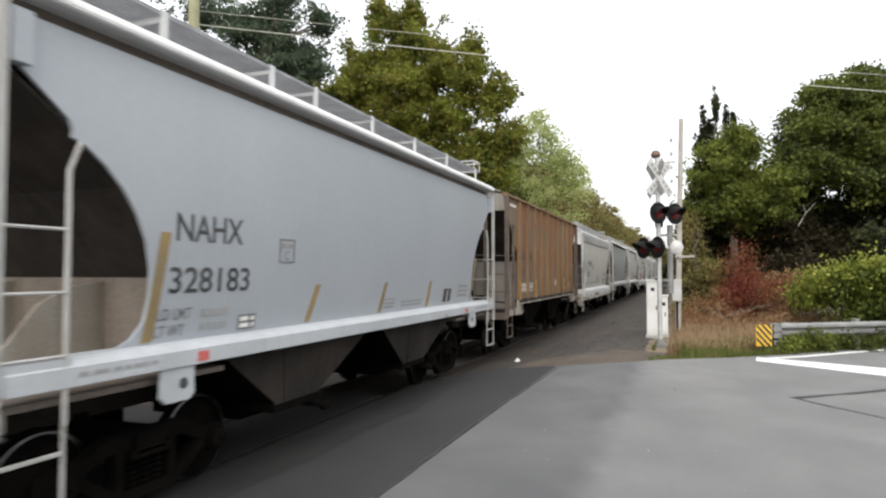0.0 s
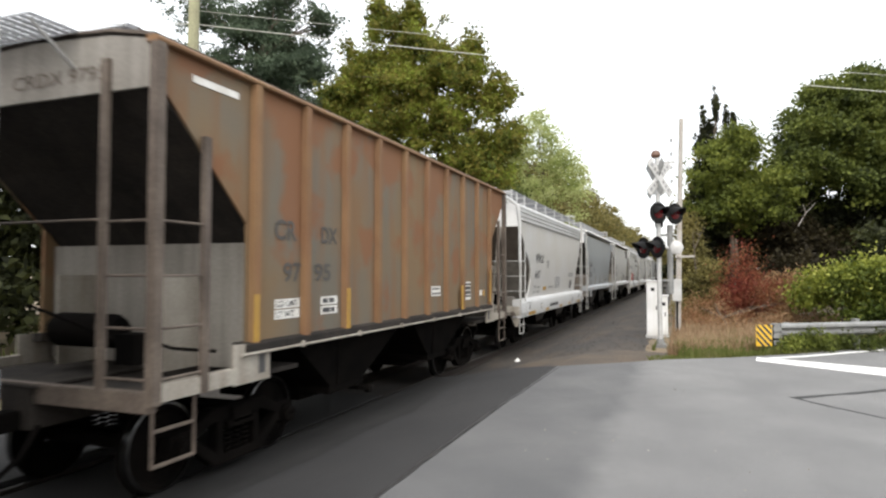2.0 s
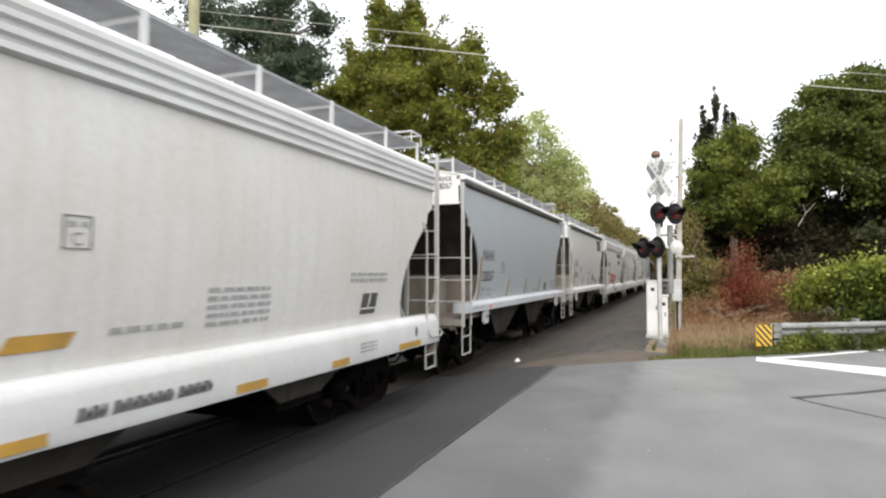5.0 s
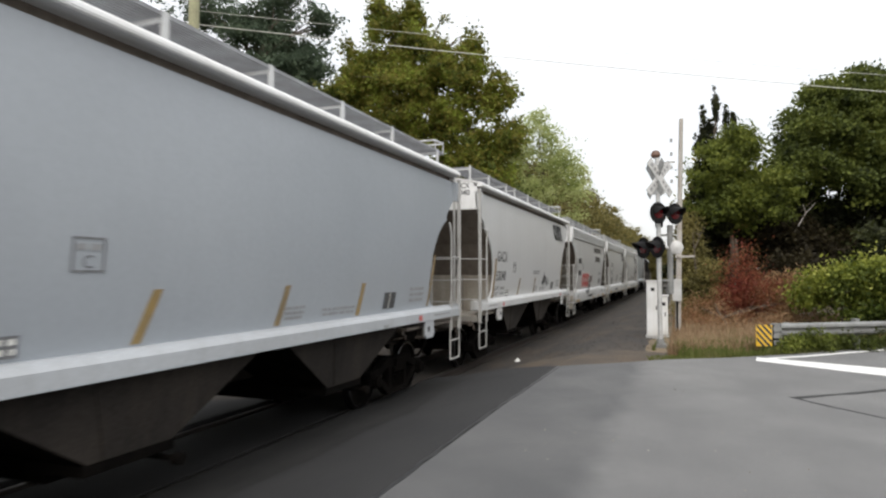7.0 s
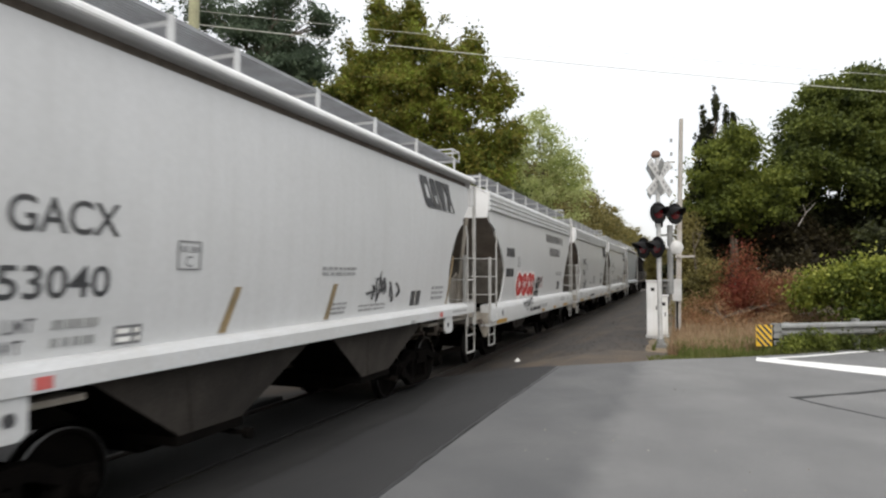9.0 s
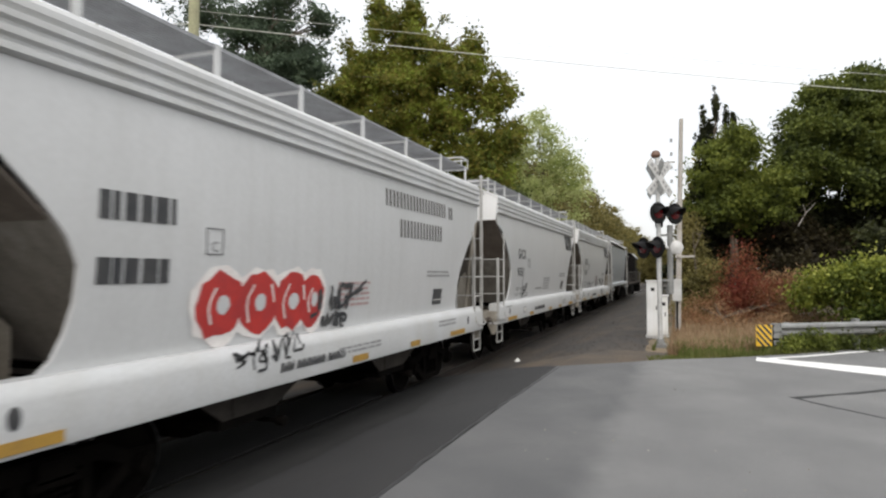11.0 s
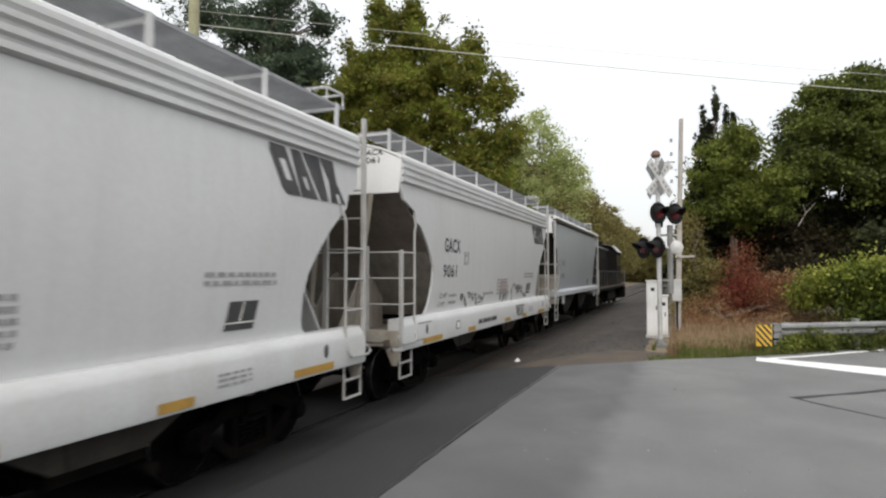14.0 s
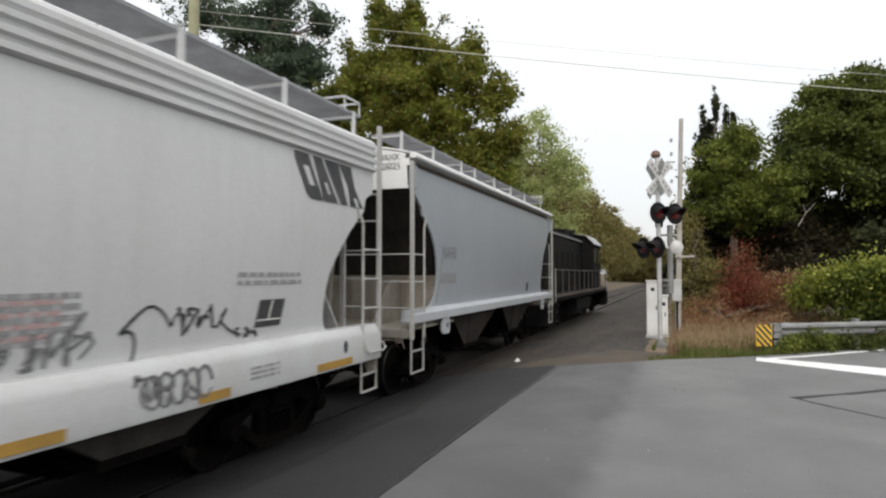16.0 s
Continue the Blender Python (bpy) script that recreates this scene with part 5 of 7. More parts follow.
# tags on the last rounded car
scrawl(g_c, [[(7.30, 1.72), (7.45, 1.86), (7.60, 1.95), (7.75, 1.88), (7.85, 1.74)], [(7.30, 1.72), (7.42, 1.74), (7.48, 1.60), (7.42, 1.36)]] + loops(7.85, 8.35, 1.62, 1.90, 3, 5)
       + [[(8.35, 1.92), (8.42, 1.62), (8.62, 1.90), (8.48, 1.76), (8.68, 1.62), (8.85, 1.58)]] + loops(8.75, 9.15, 1.52, 1.68, 3, 6), INK, .015, label="black sprayed tag")
scrawl(g_c, loops(7.35, 8.05, 1.06, 1.36, 5, 15) + [blob(7.5 + .16 * k, 1.22, .10, .14, 10, .15, k) for k in range(5)], FAINT, .016, x=1.616, label="grey outlined throw-up")
scrawl(g_c, loops(3.2, 4.9, 1.52, 1.80, 7, 25), FAINT, .02, label="dark sprayed scribble")
scrawl(g_c, loops(6.2, 7.0, 1.52, 1.80, 4, 27) + [[(6.7, 1.6), (7.02, 1.98), (6.8, 1.75), (7.1, 1.72), (6.95, 1.56)]], FAINT, .016, label="faded sprayed tag")
bars(g_c, 6.2, 6.75, 1.72, 2.05, 4, FADEDRED, X_, seed=48, gap=.55, name="red_small_print")


# ---- the locomotive ----
def locomotive(y0):
    L = 17.0
    loco = thing("locomotive", "black road-switcher diesel locomotive with red-brown railings", "locomotive", (TRACK_X, y0, 0))
    MOVING.append((loco, y0))
    b = Build()
    b.box(-1.50, 1.50, .3, L - .3, 1.18, 1.42)
    b.box(-.7, .7, .3, L - .3, .85, 1.18)
    part("frame", b, BLACK, loco, bevel=0.02)
    part("walkway_edge", Build().box(1.50, 1.53, .3, L - .3, 1.34, 1.44).box(-1.53, -1.50, .3, L - .3, 1.34, 1.44), BROWN, loco)
    hood = [(-.85, 1.42), (.85, 1.42), (.85, 3.80), (.66, 4.06), (0, 4.14), (-.66, 4.06), (-.85, 3.80)]
    part("long_hood", Build().extrude(hood, "y", .9, 11.0), BLACK, loco, bevel=0.03)
    for i in range(7):
        for s in (1, -1):
            y = 1.3 + i * 1.35
            part("hood_door", Build().box(*sorted((s * .85, s * .88)), y, y + 1.0, 1.6, 3.2), BLACK, loco, bevel=0.01)
    part("roof_edge_stripe", Build().box(.64, .90, .9, 11.0, 3.84, 3.90).box(-.90, -.64, .9, 11.0, 3.84, 3.90), GREYBAR, loco)
    for y in (2.2, 4.2):
        part("roof_fan", Build().lathe([(4.10, .0), (4.10, .55), (4.30, .58), (4.34, .50), (4.34, .0)], axis="z", n=20, at=(0, y, 0)), BLACK, loco, smooth=True)
    part("exhaust_stack", Build().box(-.4, .4, 8.6, 9.9, 4.1, 4.42), BLACK, loco, bevel=0.02)
    cab = [(-1.45, 1.42), (1.45, 1.42), (1.45, 3.75), (1.05, 4.15), (0, 4.28), (-1.05, 4.15), (-1.45, 3.75)]
    c = part("cab", Build().extrude(cab, "y", 11.0, 14.2), BLACK, loco, bevel=0.03)
    part("cab_roof", Build().sheet([(-1.52, 3.72), (-1.08, 4.19), (0, 4.32), (1.08, 4.19), (1.52, 3.72)], "y", 10.8, 14.4, .03), GREYBAR, loco)
    for s in (1, -1):
        for y in (11.3, 12.8):
            part("cab_window", Build().box(*sorted((s * 1.44, s * 1.465)), y, y + .9, 2.75, 3.5), GLASS, c, bevel=0.01)
    nose = [(-.85, 1.42), (.85, 1.42), (.85, 2.45), (.66, 2.65), (-.66, 2.65), (-.85, 2.45)]
    part("short_hood", Build().extrude(nose, "y", 14.2, 16.2), BLACK, loco, bevel=0.03)
    part("horn", Build().tube([(.3, 12, 4.3), (.3, 12, 4.55), (.3, 12.4, 4.55)], .05, 8), BLACK, loco)
    part("antenna_dome", Build().lathe([(4.28, .0), (4.28, .35), (4.45, .3), (4.52, .0)], axis="z", n=14, at=(.2, 10.6, 0)), BLACK, loco, smooth=True)
    for s in (1, -1):
        for i in range(12):
            y = .5 + i * 1.42
            part("handrail_post", Build().tube([(s * 1.47, y, 1.42), (s * 1.47, y, 2.35)], .022, 6), INK_BROWN, loco, smooth=True)
        part("handrail", Build().tube([(s * 1.47, .5, 2.35), (s * 1.47, 16.1, 2.35)], .022, 6), INK_BROWN, loco, smooth=True)
        for y in (.15, L - .75):
            st = Build()
            for z in (.45, .78, 1.10):
                st.box(*sorted((s * 1.15, s * 1.52)), y, y + .6, z, z + .04)
            st.box(*sorted((s * 1.12, s * 1.52)), y - .02, y + .02, .40, 1.42)
            st.box(*sorted((s * 1.12, s * 1.52)), y + .58, y + .62, .40, 1.42)
            part("step_well", st, BLACK, loco, bevel=0.006)
            part("grab_iron", Build().tube([(s * 1.52, y, 1.2), (s * 1.52, y, 2.4)], .022, 6), GREYBAR, loco, smooth=True)
    for y in (.12, L - .2):
        part("pilot", Build().box(-1.45, 1.45, y, y + .08, .30, 1.20), BLACK, loco, bevel=0.02)
    part("fuel_tank", Build().extrude([(-1.35, .55), (-1.15, .35), (1.15, .35), (1.35, .55), (1.35, 1.1), (-1.35, 1.1)], "y", 6.2, 10.6), BLACK, loco, bevel=0.03)
    for y in (3.4, 13.6):
        truck(loco, y, base=1.37)
    coupler(loco, .12, -1)
    coupler(loco, L - .12, 1)
    return loco


locomotive(119.75)


# ---- ground, road and track ----
def ground_z(x):
    return float(np.interp(x, [-40, -13, -9.5, -7.4, -4.4, -2.2, 3, 40], [0.1, 0.05, -0.05, -0.185, -0.185, 0.28, 0.30, 0.5]))


def grid_sheet(name, xs, ys, height, mat, label, category, skirt=None):
    verts = [(x, y, height(x, y)) for y in ys for x in xs]
    n = len(xs)
    faces = [(j * n + i, j * n + i + 1, (j + 1) * n + i + 1, (j + 1) * n + i) for j in range(len(ys) - 1) for i in range(n - 1)]
    ob = part(name, Build().add(verts, faces), mat, smooth=True)
    return tagged(ob, label, category, kind="structure")


def rough(x, y, amount):
    return amount * noise.noise(Vector((x * .35, y * .35, 3.0))) + amount * .4 * noise.noise(Vector((x * 1.3, y * 1.3, 9.0)))


xs_far = [-900, -300, -120, -60, -40]
xs = xs_far + [float(v) for v in np.arange(-30, -13, 1.5)] + [float(v) for v in np.arange(-13, 6, .5)] + [float(v) for v in np.arange(6, 40, 2)] + [40, 60, 120, 300, 900]
ys = [-600, -200, -80, -30] + [float(v) for v in np.arange(-20, 45, .8)] + [float(v) for v in np.arange(46, 140, 4)] + [180, 260, 400, 700, 1500]
grid_sheet("ground", xs, ys, lambda x, y: ground_z(x) + (rough(x, y, .05) if abs(x) < 40 and -20 < y < 140 and (x > -2 and y > 20 or x < -9.5) else 0) - .02, EARTH,
           "dry brown earth and sparse grass beside the track", "ground")
xs = [float(v) for v in np.arange(-9.2, -.5, .35)]
ys = [-200, -60] + [float(v) for v in np.arange(-20, 70, .6)] + [80, 100, 130, 170, 230, 330]
grid_sheet("track_bed", xs, ys, lambda x, y: ground_z(x) + .015 + (rough(x * 2, y * 2, .025) if y < 70 else 0) - (.05 if x < -8.9 or x > -.85 else 0), GRAVEL,
           "grey and brown gravel ballast along the track", "gravel")

def spill(x, y):
    """Height of the brown soil washed over the gravel at the road's edge; it sinks out of sight along an uneven line."""
    edge = 1 - max(abs(x + 2.1) / 1.7, abs(y - 14.2) / 2.0) ** 2 + .9 * noise.noise(Vector((x * .9, y * .6, 1.0)))
    return ground_z(x) + .02 + min(.035, .10 * edge - .015) + rough(x * 2, y * 2, .012)


grid_sheet("dirt_spill", [float(v) for v in np.arange(-4.1, -.2, .16)], [float(v) for v in np.arange(12.2, 17.4, .18)], spill, SOIL,
           "brown soil washed over the gravel at the road edge", "soil")

road_edge = [(60, 66), (26, 36.5), (9.0, 22.6), (4.6, 18.75), (2.4, 16.55), (1.0, 15.35), (-.35, 14.5), (-1.4, 13.5), (-2.38, 12.7)]
road = part("road", Build().extrude([(-2.38, -60), (60, -60)] + road_edge, "z", .15, ROAD_Z), ROAD)
tagged(road, "worn grey asphalt road surface with cracks", "road", kind="structure")

r_ = random.Random(5)
apron_line = [(-2.38, ROAD_Z + .002), (-2.9, .30), (-3.6, .19), (-4.3, .06), (-4.75, .005), (-4.98, -.003)]
ends = [12.75, 12.9, 13.1, 12.95, 12.8, 12.7]
b_ = Build()
verts_, faces_ = [], []
for (x, z), e in zip(apron_line, ends):
    verts_ += [(x, -14, z), (x, e, z), (x, -14, z - .25), (x, e, z - .25)]
for i in range(len(apron_line) - 1):
    a, c = i * 4, i * 4 + 4
    faces_ += [(a, c, c + 1, a + 1), (a + 1, c + 1, c + 3, a + 3), (a + 2, a, c, c + 2)]
faces_ += [(0, 1, 3, 2), (20, 22, 23, 21)]
tagged(part("crossing_apron", b_.add(verts_, faces_), ASPHALT_NEW), "dark patched asphalt beside the rails", "pavement", kind="structure")
tagged(part("crossing_panel", Build().box(-6.40, -5.16, -14, 10.5, -.2, -.012), SHADED_ASPHALT), "dark asphalt between the rails", "pavement", kind="structure")
# ragged dark strip along the rail paints in the train's shade
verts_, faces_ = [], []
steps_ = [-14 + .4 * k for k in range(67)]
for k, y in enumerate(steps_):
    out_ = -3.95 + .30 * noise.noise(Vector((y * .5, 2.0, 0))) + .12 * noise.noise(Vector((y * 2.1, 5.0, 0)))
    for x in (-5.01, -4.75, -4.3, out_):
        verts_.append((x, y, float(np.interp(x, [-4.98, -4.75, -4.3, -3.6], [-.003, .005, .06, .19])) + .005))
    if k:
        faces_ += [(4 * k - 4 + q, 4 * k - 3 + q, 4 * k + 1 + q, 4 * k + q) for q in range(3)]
tagged(part("oil_stained_strip", Build().add(verts_, faces_), SHADED_ASPHALT), "black asphalt strip with the train's shade painted in", "pavement", kind="structure")
tagged(part("road_beyond", Build().extrude([(-6.62, -14), (-6.62, 9.5), (-9.0, 7.5), (-40, -20), (-40, -60), (-9, -30)], "z", -.2, .012 + .05), ASPHALT_NEW),
       "grey asphalt road beyond the track", "road", kind="structure")

# painted and sealed lines on the road
def ribbon(name, pts, w, mat, label, z=ROAD_Z, jitter=0.0, seed=1, h=.004):
    r, b = random.Random(seed), Build()
    fine = []
    for p, q in zip(pts, pts[1:]):
        k = max(1, int(math.dist(p, q) / .25)) if jitter else 1
        fine += [(p[0] + (q[0] - p[0]) * i / k + r.uniform(-jitter, jitter), p[1] + (q[1] - p[1]) * i / k + r.uniform(-jitter, jitter)) for i in range(k)]
    fine.append(pts[-1])
    verts, faces = [], []
    for i, p in enumerate(fine):
        p0, p1 = Vector(fine[max(i - 1, 0)]), Vector(fine[min(i + 1, len(fine) - 1)])
        d = (p1 - p0).normalized()
        o = Vector((-d.y, d.x)) * w / 2 * (r.uniform(.6, 1.3) if jitter else 1)
        for s in (1, -1):
            verts += [(p[0] + s * o.x, p[1] + s * o.y, z + h), (p[0] + s * o.x, p[1] + s * o.y, z - .01)]
    for i in range(len(fine) - 1):
        a, c = i * 4, i * 4 + 4
        faces += [(a, a + 2, c + 2, c), (a + 1, a, c, c + 1), (a + 2, a + 3, c + 3, c + 2)]
    faces += [(0, 1, 3, 2), (len(verts) - 4, len(verts) - 2, len(verts) - 1, len(verts) - 3)]
    return tagged(part(name, b.add(verts, faces), mat), label, "road marking", kind="structure")


stop = Build().extrude([(1.50, 15.55), (1.42, 14.95), (5.2, 12.3), (5.7, 13.75)], "z", ROAD_Z - .01, ROAD_Z + .005)
tagged(part("stop_line", stop, ROADWHITE), "thick worn white stop line painted on the road", "road marking", kind="structure")
ribbon("edge_line", [(1.75, 15.45), (2.45, 16.05), (4.55, 18.2), (9.0, 22.2), (26, 36)], .13, ROADWHITE, "thin white edge line along the road", h=.006)
ribbon("seam", [(-2.38, -10), (-2.40, 5), (-2.42, 7.7), (-2.38, 10), (-2.33, 12.7)], .05, TAR, "dark sealed seam between two asphalt patches", jitter=.02, seed=3, h=.006)
ribbon("crack_line", [(1.52, 10.7), (2.2, 11.25), (2.97, 11.9), (5.0, 13.2)], .11, TAR, "black tar-sealed crack in the road", jitter=.02, seed=4)
ribbon("crack_line", [(1.52, 10.7), (1.9, 10.2), (2.45, 9.55), (3.6, 8.2)], .05, TAR, "black tar-sealed crack in the road", jitter=.02, seed=6)

for x in (TRACK_X - .7525, TRACK_X + .7525):
    rail = [(x - .07, -.17), (x + .07, -.17), (x + .07, -.155), (x + .015, -.13), (x + .015, -.05), (x + .036, -.03), (x + .036, -.006), (x + .03, 0.0),
            (x - .03, 0.0), (x - .036, -.006), (x - .036, -.03), (x - .015, -.05), (x - .015, -.13), (x - .07, -.155)]
    ob = part("rail", Build().extrude(rail, "y", -160, 330), RAILSTEEL)
    tagged(ob, "brown steel rail with a shiny worn head", "rail", group="rails", kind="structure")
    part("rail_head", Build().box(x - .028, x + .028, -160, 330, -.004, .003), RAILTOP, ob)
b_ = Build()
for i in range(330):
    y = 12.2 + i * .52
    b_.box(TRACK_X - 1.28, TRACK_X + 1.28, y, y + .22, -.32, -.175)
tagged(part("railway_ties", b_, TIEWOOD), "dark creosoted wooden ties under the rails", "ties", kind="stuff")


def scatter(name, points, sizes, mat, label, category, seed):
    """Small angular stones."""
    r = np.random.RandomState(seed)
    base = np.array([(1, 0, 0), (-1, 0, 0), (0, 1, 0), (0, -1, 0), (0, 0, .7), (0, 0, -.7)], float)
    tri = [(0, 2, 4), (2, 1, 4), (1, 3, 4), (3, 0, 4), (2, 0, 5), (1, 2, 5), (3, 1, 5), (0, 3, 5)]
    b = Build()
    for p, s in zip(points, sizes):
        v = base * s * r.uniform(.6, 1.3, (6, 3)) + p
        b.add(v.tolist(), tri)
    me = bpy.data.meshes.new(name)
    me.from_pydata(b.v, [], b.f)
    me.materials.append(mat)
    return tagged(new(name, me), label, category, kind="stuff")


R = np.random.RandomState(11)
pts = np.c_[R.uniform(-4.9, -.6, 1500), 12.3 + R.exponential(9, 1500), np.zeros(1500)]
pts[:, 2] = [ground_z(x) + .03 for x in pts[:, 0]]
scatter("gravel_stones", pts, R.uniform(.006, .018, len(pts)), GRAVEL, "loose grey stones on the gravel strip", "gravel", 2)
pts = np.c_[R.uniform(-3.3, -1.6, 90), 12.6 + R.exponential(1.2, 90), np.zeros(90)]
pts[:, 2] = [ground_z(x) + .03 for x in pts[:, 0]]
scatter("brown_stones", pts, R.uniform(.012, .03, len(pts)), EARTH, "brown gravel spilled along the road edge", "gravel", 3)
pts = np.c_[R.uniform(-2.0, 6.0, 420), R.uniform(3.5, 14.0, 420), np.full(420, ROAD_Z + .004)]
pts = pts[np.array([noise.noise(Vector((p[0] * .7, p[1] * .5, 5.0))) > .05 for p in pts])]
scatter("road_grit", pts, R.uniform(.004, .012, len(pts)), BEIGE, "pale grit scattered on the asphalt", "gravel", 6)
for k, (x, y, z, s) in enumerate(((-4.35, 13.9, -.16, .16), (-4.1, 16.4, -.13, .09))):
    v = [(x + s * math.cos(a) * random.Random(k + i).uniform(.6, 1.2), y + s * .8 * math.sin(a), z + random.Random(i + 7).uniform(.0, .10)) for i, a in enumerate(np.linspace(0, 2 * math.pi, 9)[:-1])]
    lit = Build().add(v + [(x, y, z + .12)] + [(p[0], p[1], z - .02) for p in v], [(i, (i + 1) % 8, 8) for i in range(8)] + [(i, 9 + i, 9 + (i + 1) % 8, (i + 1) % 8) for i in range(8)])
    tagged(part("litter", lit, LITTER), "crumpled white paper scrap on the gravel", "litter")


# ---- crossing signal and roadside things ----
sig = thing("crossing_signal", "silver railway crossing mast with crossbuck, bell and black flashing lamps", "crossing signal", (-.575, 17.72, .30))
part("mast", Build().tube([(0, 0, .12), (-.02, 0, 5.05)], .062, 14), MAST, sig, smooth=True)
part("base", Build().box(-.15, .15, -.15, .15, -.05, .06).lathe([(.06, .0), (.06, .11), (.20, .085), (.20, .0)], axis="z", n=14), GALV, sig, bevel=0.01)
part("bell", Build().lathe([(4.98, .0), (5.0, .09), (5.06, .13), (5.13, .12), (5.19, .07), (5.21, .0)], axis="z", n=18, at=(-.06, 0, 0)), BELLRUST, sig, "brown warning bell", smooth=True)


def crossbuck(turn, side):
    for lean in (1, -1):
        b = Build()
        b.box(-.61, .61, -.012, .012, -.115, .115)
        ob = part("crossbuck_blade", b, SIGNWHITE if side else GREYBAR, sig, "white crossbuck blade" if side else "grey back of a crossbuck blade", bevel=0.004)
        ob.matrix_basis = pose(-.02, -.02 if side else .09, 4.45, 0, 0, turn) @ pose(0, -.07 - .014 * lean, 0, 0, lean * 45, 0)
        if side:
            for w0, w1 in ((-.50, -.38), (-.34, -.24), (-.20, -.12), (.12, .22), (.26, .36), (.40, .50)):
                part("painted_letter_bar", Build().box(w0, w1 - .02, -.016, -.012, -.04, .04), PRINT, ob)


crossbuck(52, True)
crossbuck(-62, False)
for z, turn, x0 in ((3.50, 46, .12), (2.60, -50, -.14)):
    b = Build().tube([(-.32, 0, 0), (.32, 0, 0)], .03, 8).lathe([(-.06, .0), (-.06, .10), (.06, .10), (.06, .0)], axis="z", n=12)
    ob = part("lamp_arm", b, MAST, sig, smooth=True)
    ob.matrix_basis = pose(x0, 0, z, 0, 0, turn)
    for x in (-.29, .29):
        d0 = Build().lathe([(-.02, .0), (-.02, .285), (.0, .285), (.0, .0)], axis="y", n=26, at=(x, -.10, 0))
        part("background_disc", d0, SIGNALBLACK, ob, "round black signal background")
        part("lens", Build().lathe([(-.05, .0), (-.055, .08), (-.04, .145), (-.02, .15), (-.02, .0)], axis="y", n=22, at=(x, -.10, 0)), LENS, ob, "dark red glass lens", smooth=True)
        v, shell, n = Build(), [], 11
        for lift in (0, .012):
            for f in (0, .34):
                for i in range(n):
                    a = math.pi * i / (n - 1)
                    shell.append((x + (.17 + lift) * math.cos(a), -.12 - f * (.25 + .75 * math.sin(a)), (.17 + lift) * math.sin(a) - f * .12))
        faces = [(i, i + 1, n + i + 1, n + i) for i in range(n - 1)] + [(2 * n + i + 1, 2 * n + i, 3 * n + i, 3 * n + i + 1) for i in range(n - 1)]
        faces += [(n + i, n + i + 1, 3 * n + i + 1, 3 * n + i) for i in range(n - 1)]
        v.add(shell, faces)
        part("visor", v, SIGNALBLACK, ob, smooth=True)
        part("lamp_housing", Build().lathe([(-.10, .0), (-.10, .15), (.06, .12), (.09, .0)], axis="y", n=18, at=(x, 0, 0)), SIGNALBLACK, ob, smooth=True)
rear = Build().tube([(0, 0, 2.60), (.42, .1, 2.60)], .03, 8)
part("side_arm", rear, MAST, sig)
part("white_lamp_back", Build().lathe([(-.04, .0), (-.03, .13), (.0, .18), (.05, .12), (.05, .0)], axis="y", n=18, at=(.42, .05, 2.60)), SIGNWHITE, sig, "white round lamp back", smooth=True)
part("junction_box", Build().box(-.10, .10, .05, .22, 3.15, 3.40), SIGNALBLACK, sig, bevel=0.01)
part("conduit_post", Build().tube([(.27, .10, 1.38), (.27, .10, 3.2)], .075, 12), GALV, sig, "thick grey conduit post beside the mast", smooth=True)
for z in (1.7, 2.9):
    part("conduit_clamp", Build().box(-.02, .30, .03, .09, z, z + .06), GALV, sig, bevel=0.006)
part("track_sign", Build().box(-.16, .16, .06, .075, 4.02, 4.32), SIGNWHITE, sig)


def case(x, y, w, d, h, label):
    t = thing("relay_case", label, "equipment case", (x, y, ground_z(x)))
    part("plinth", Build().box(-w / 2 - .03, w / 2 + .03, -d / 2 - .03, d / 2 + .03, -.1, .06), MAST, t)
    part("body", Build().box(-w / 2, w / 2, -d / 2, d / 2, .06, h), CASEWHITE, t, bevel=0.015)
    dr = part("door", Build().box(-w / 2 + .03, w / 2 - .03, -d / 2 - .02, -d / 2, .12, h - .06), CASEWHITE, t, bevel=0.008)
    part("handle", Build().box(w / 2 - .09, w / 2 - .06, -d / 2 - .05, -d / 2 - .02, h * .5, h * .5 + .12), SIGNALBLACK, dr)
    part("roof_cap", Build().box(-w / 2 - .03, w / 2 + .03, -d / 2 - .04, d / 2 + .03, h, h + .04), CASEWHITE, t, bevel=0.01)
    part("vent", Build().box(-.05, .05, -d / 2 - .025, -d / 2 - .018, h - .28, h - .18), SIGNALBLACK, t)


case(-.86, 20.4, .36, .45, 1.68, "tall white steel relay case beside the crossing mast")
case(-.56, 20.9, .22, .35, 1.22, "small white steel equipment case beside the mast")


def utility_pole(x, y, z0, h, r, mat, label, lean=0.0):
    t = thing("utility_pole", label, "utility pole", (x, y, z0))
    part("pole_shaft", Build().tube([(0, 0, -.3), (lean * .5, 0, h * .5), (lean, 0, h)], r, 14, r * .75), mat, t, smooth=True)
    return t


rp = utility_pole(-.18, 22.0, .28, 7.0, .095, POLEWOOD, "slim grey weathered wooden utility pole beside the track", .2)
part("meter_box", Build().box(-.14, .14, -.24, -.12, 1.05, 1.75), MAST, rp, "grey meter box", bevel=0.015)
part("conduit", Build().tube([(.0, -.14, .0), (.0, -.14, 1.05)], .03, 8), SIGNALBLACK, rp, smooth=True)
part("crossarm_bracket", Build().box(-.05, .55, -.16, -.10, 2.45, 2.52), POLEWOOD, rp)
for i in range(4):
    part("insulator", Build().lathe([(0, .0), (0, .05), (.05, .035), (.10, .05), (.13, .0)], axis="z", n=10, at=(-.12, -.05, 4.9 + i * .45)), GREYBAR, rp, smooth=True)
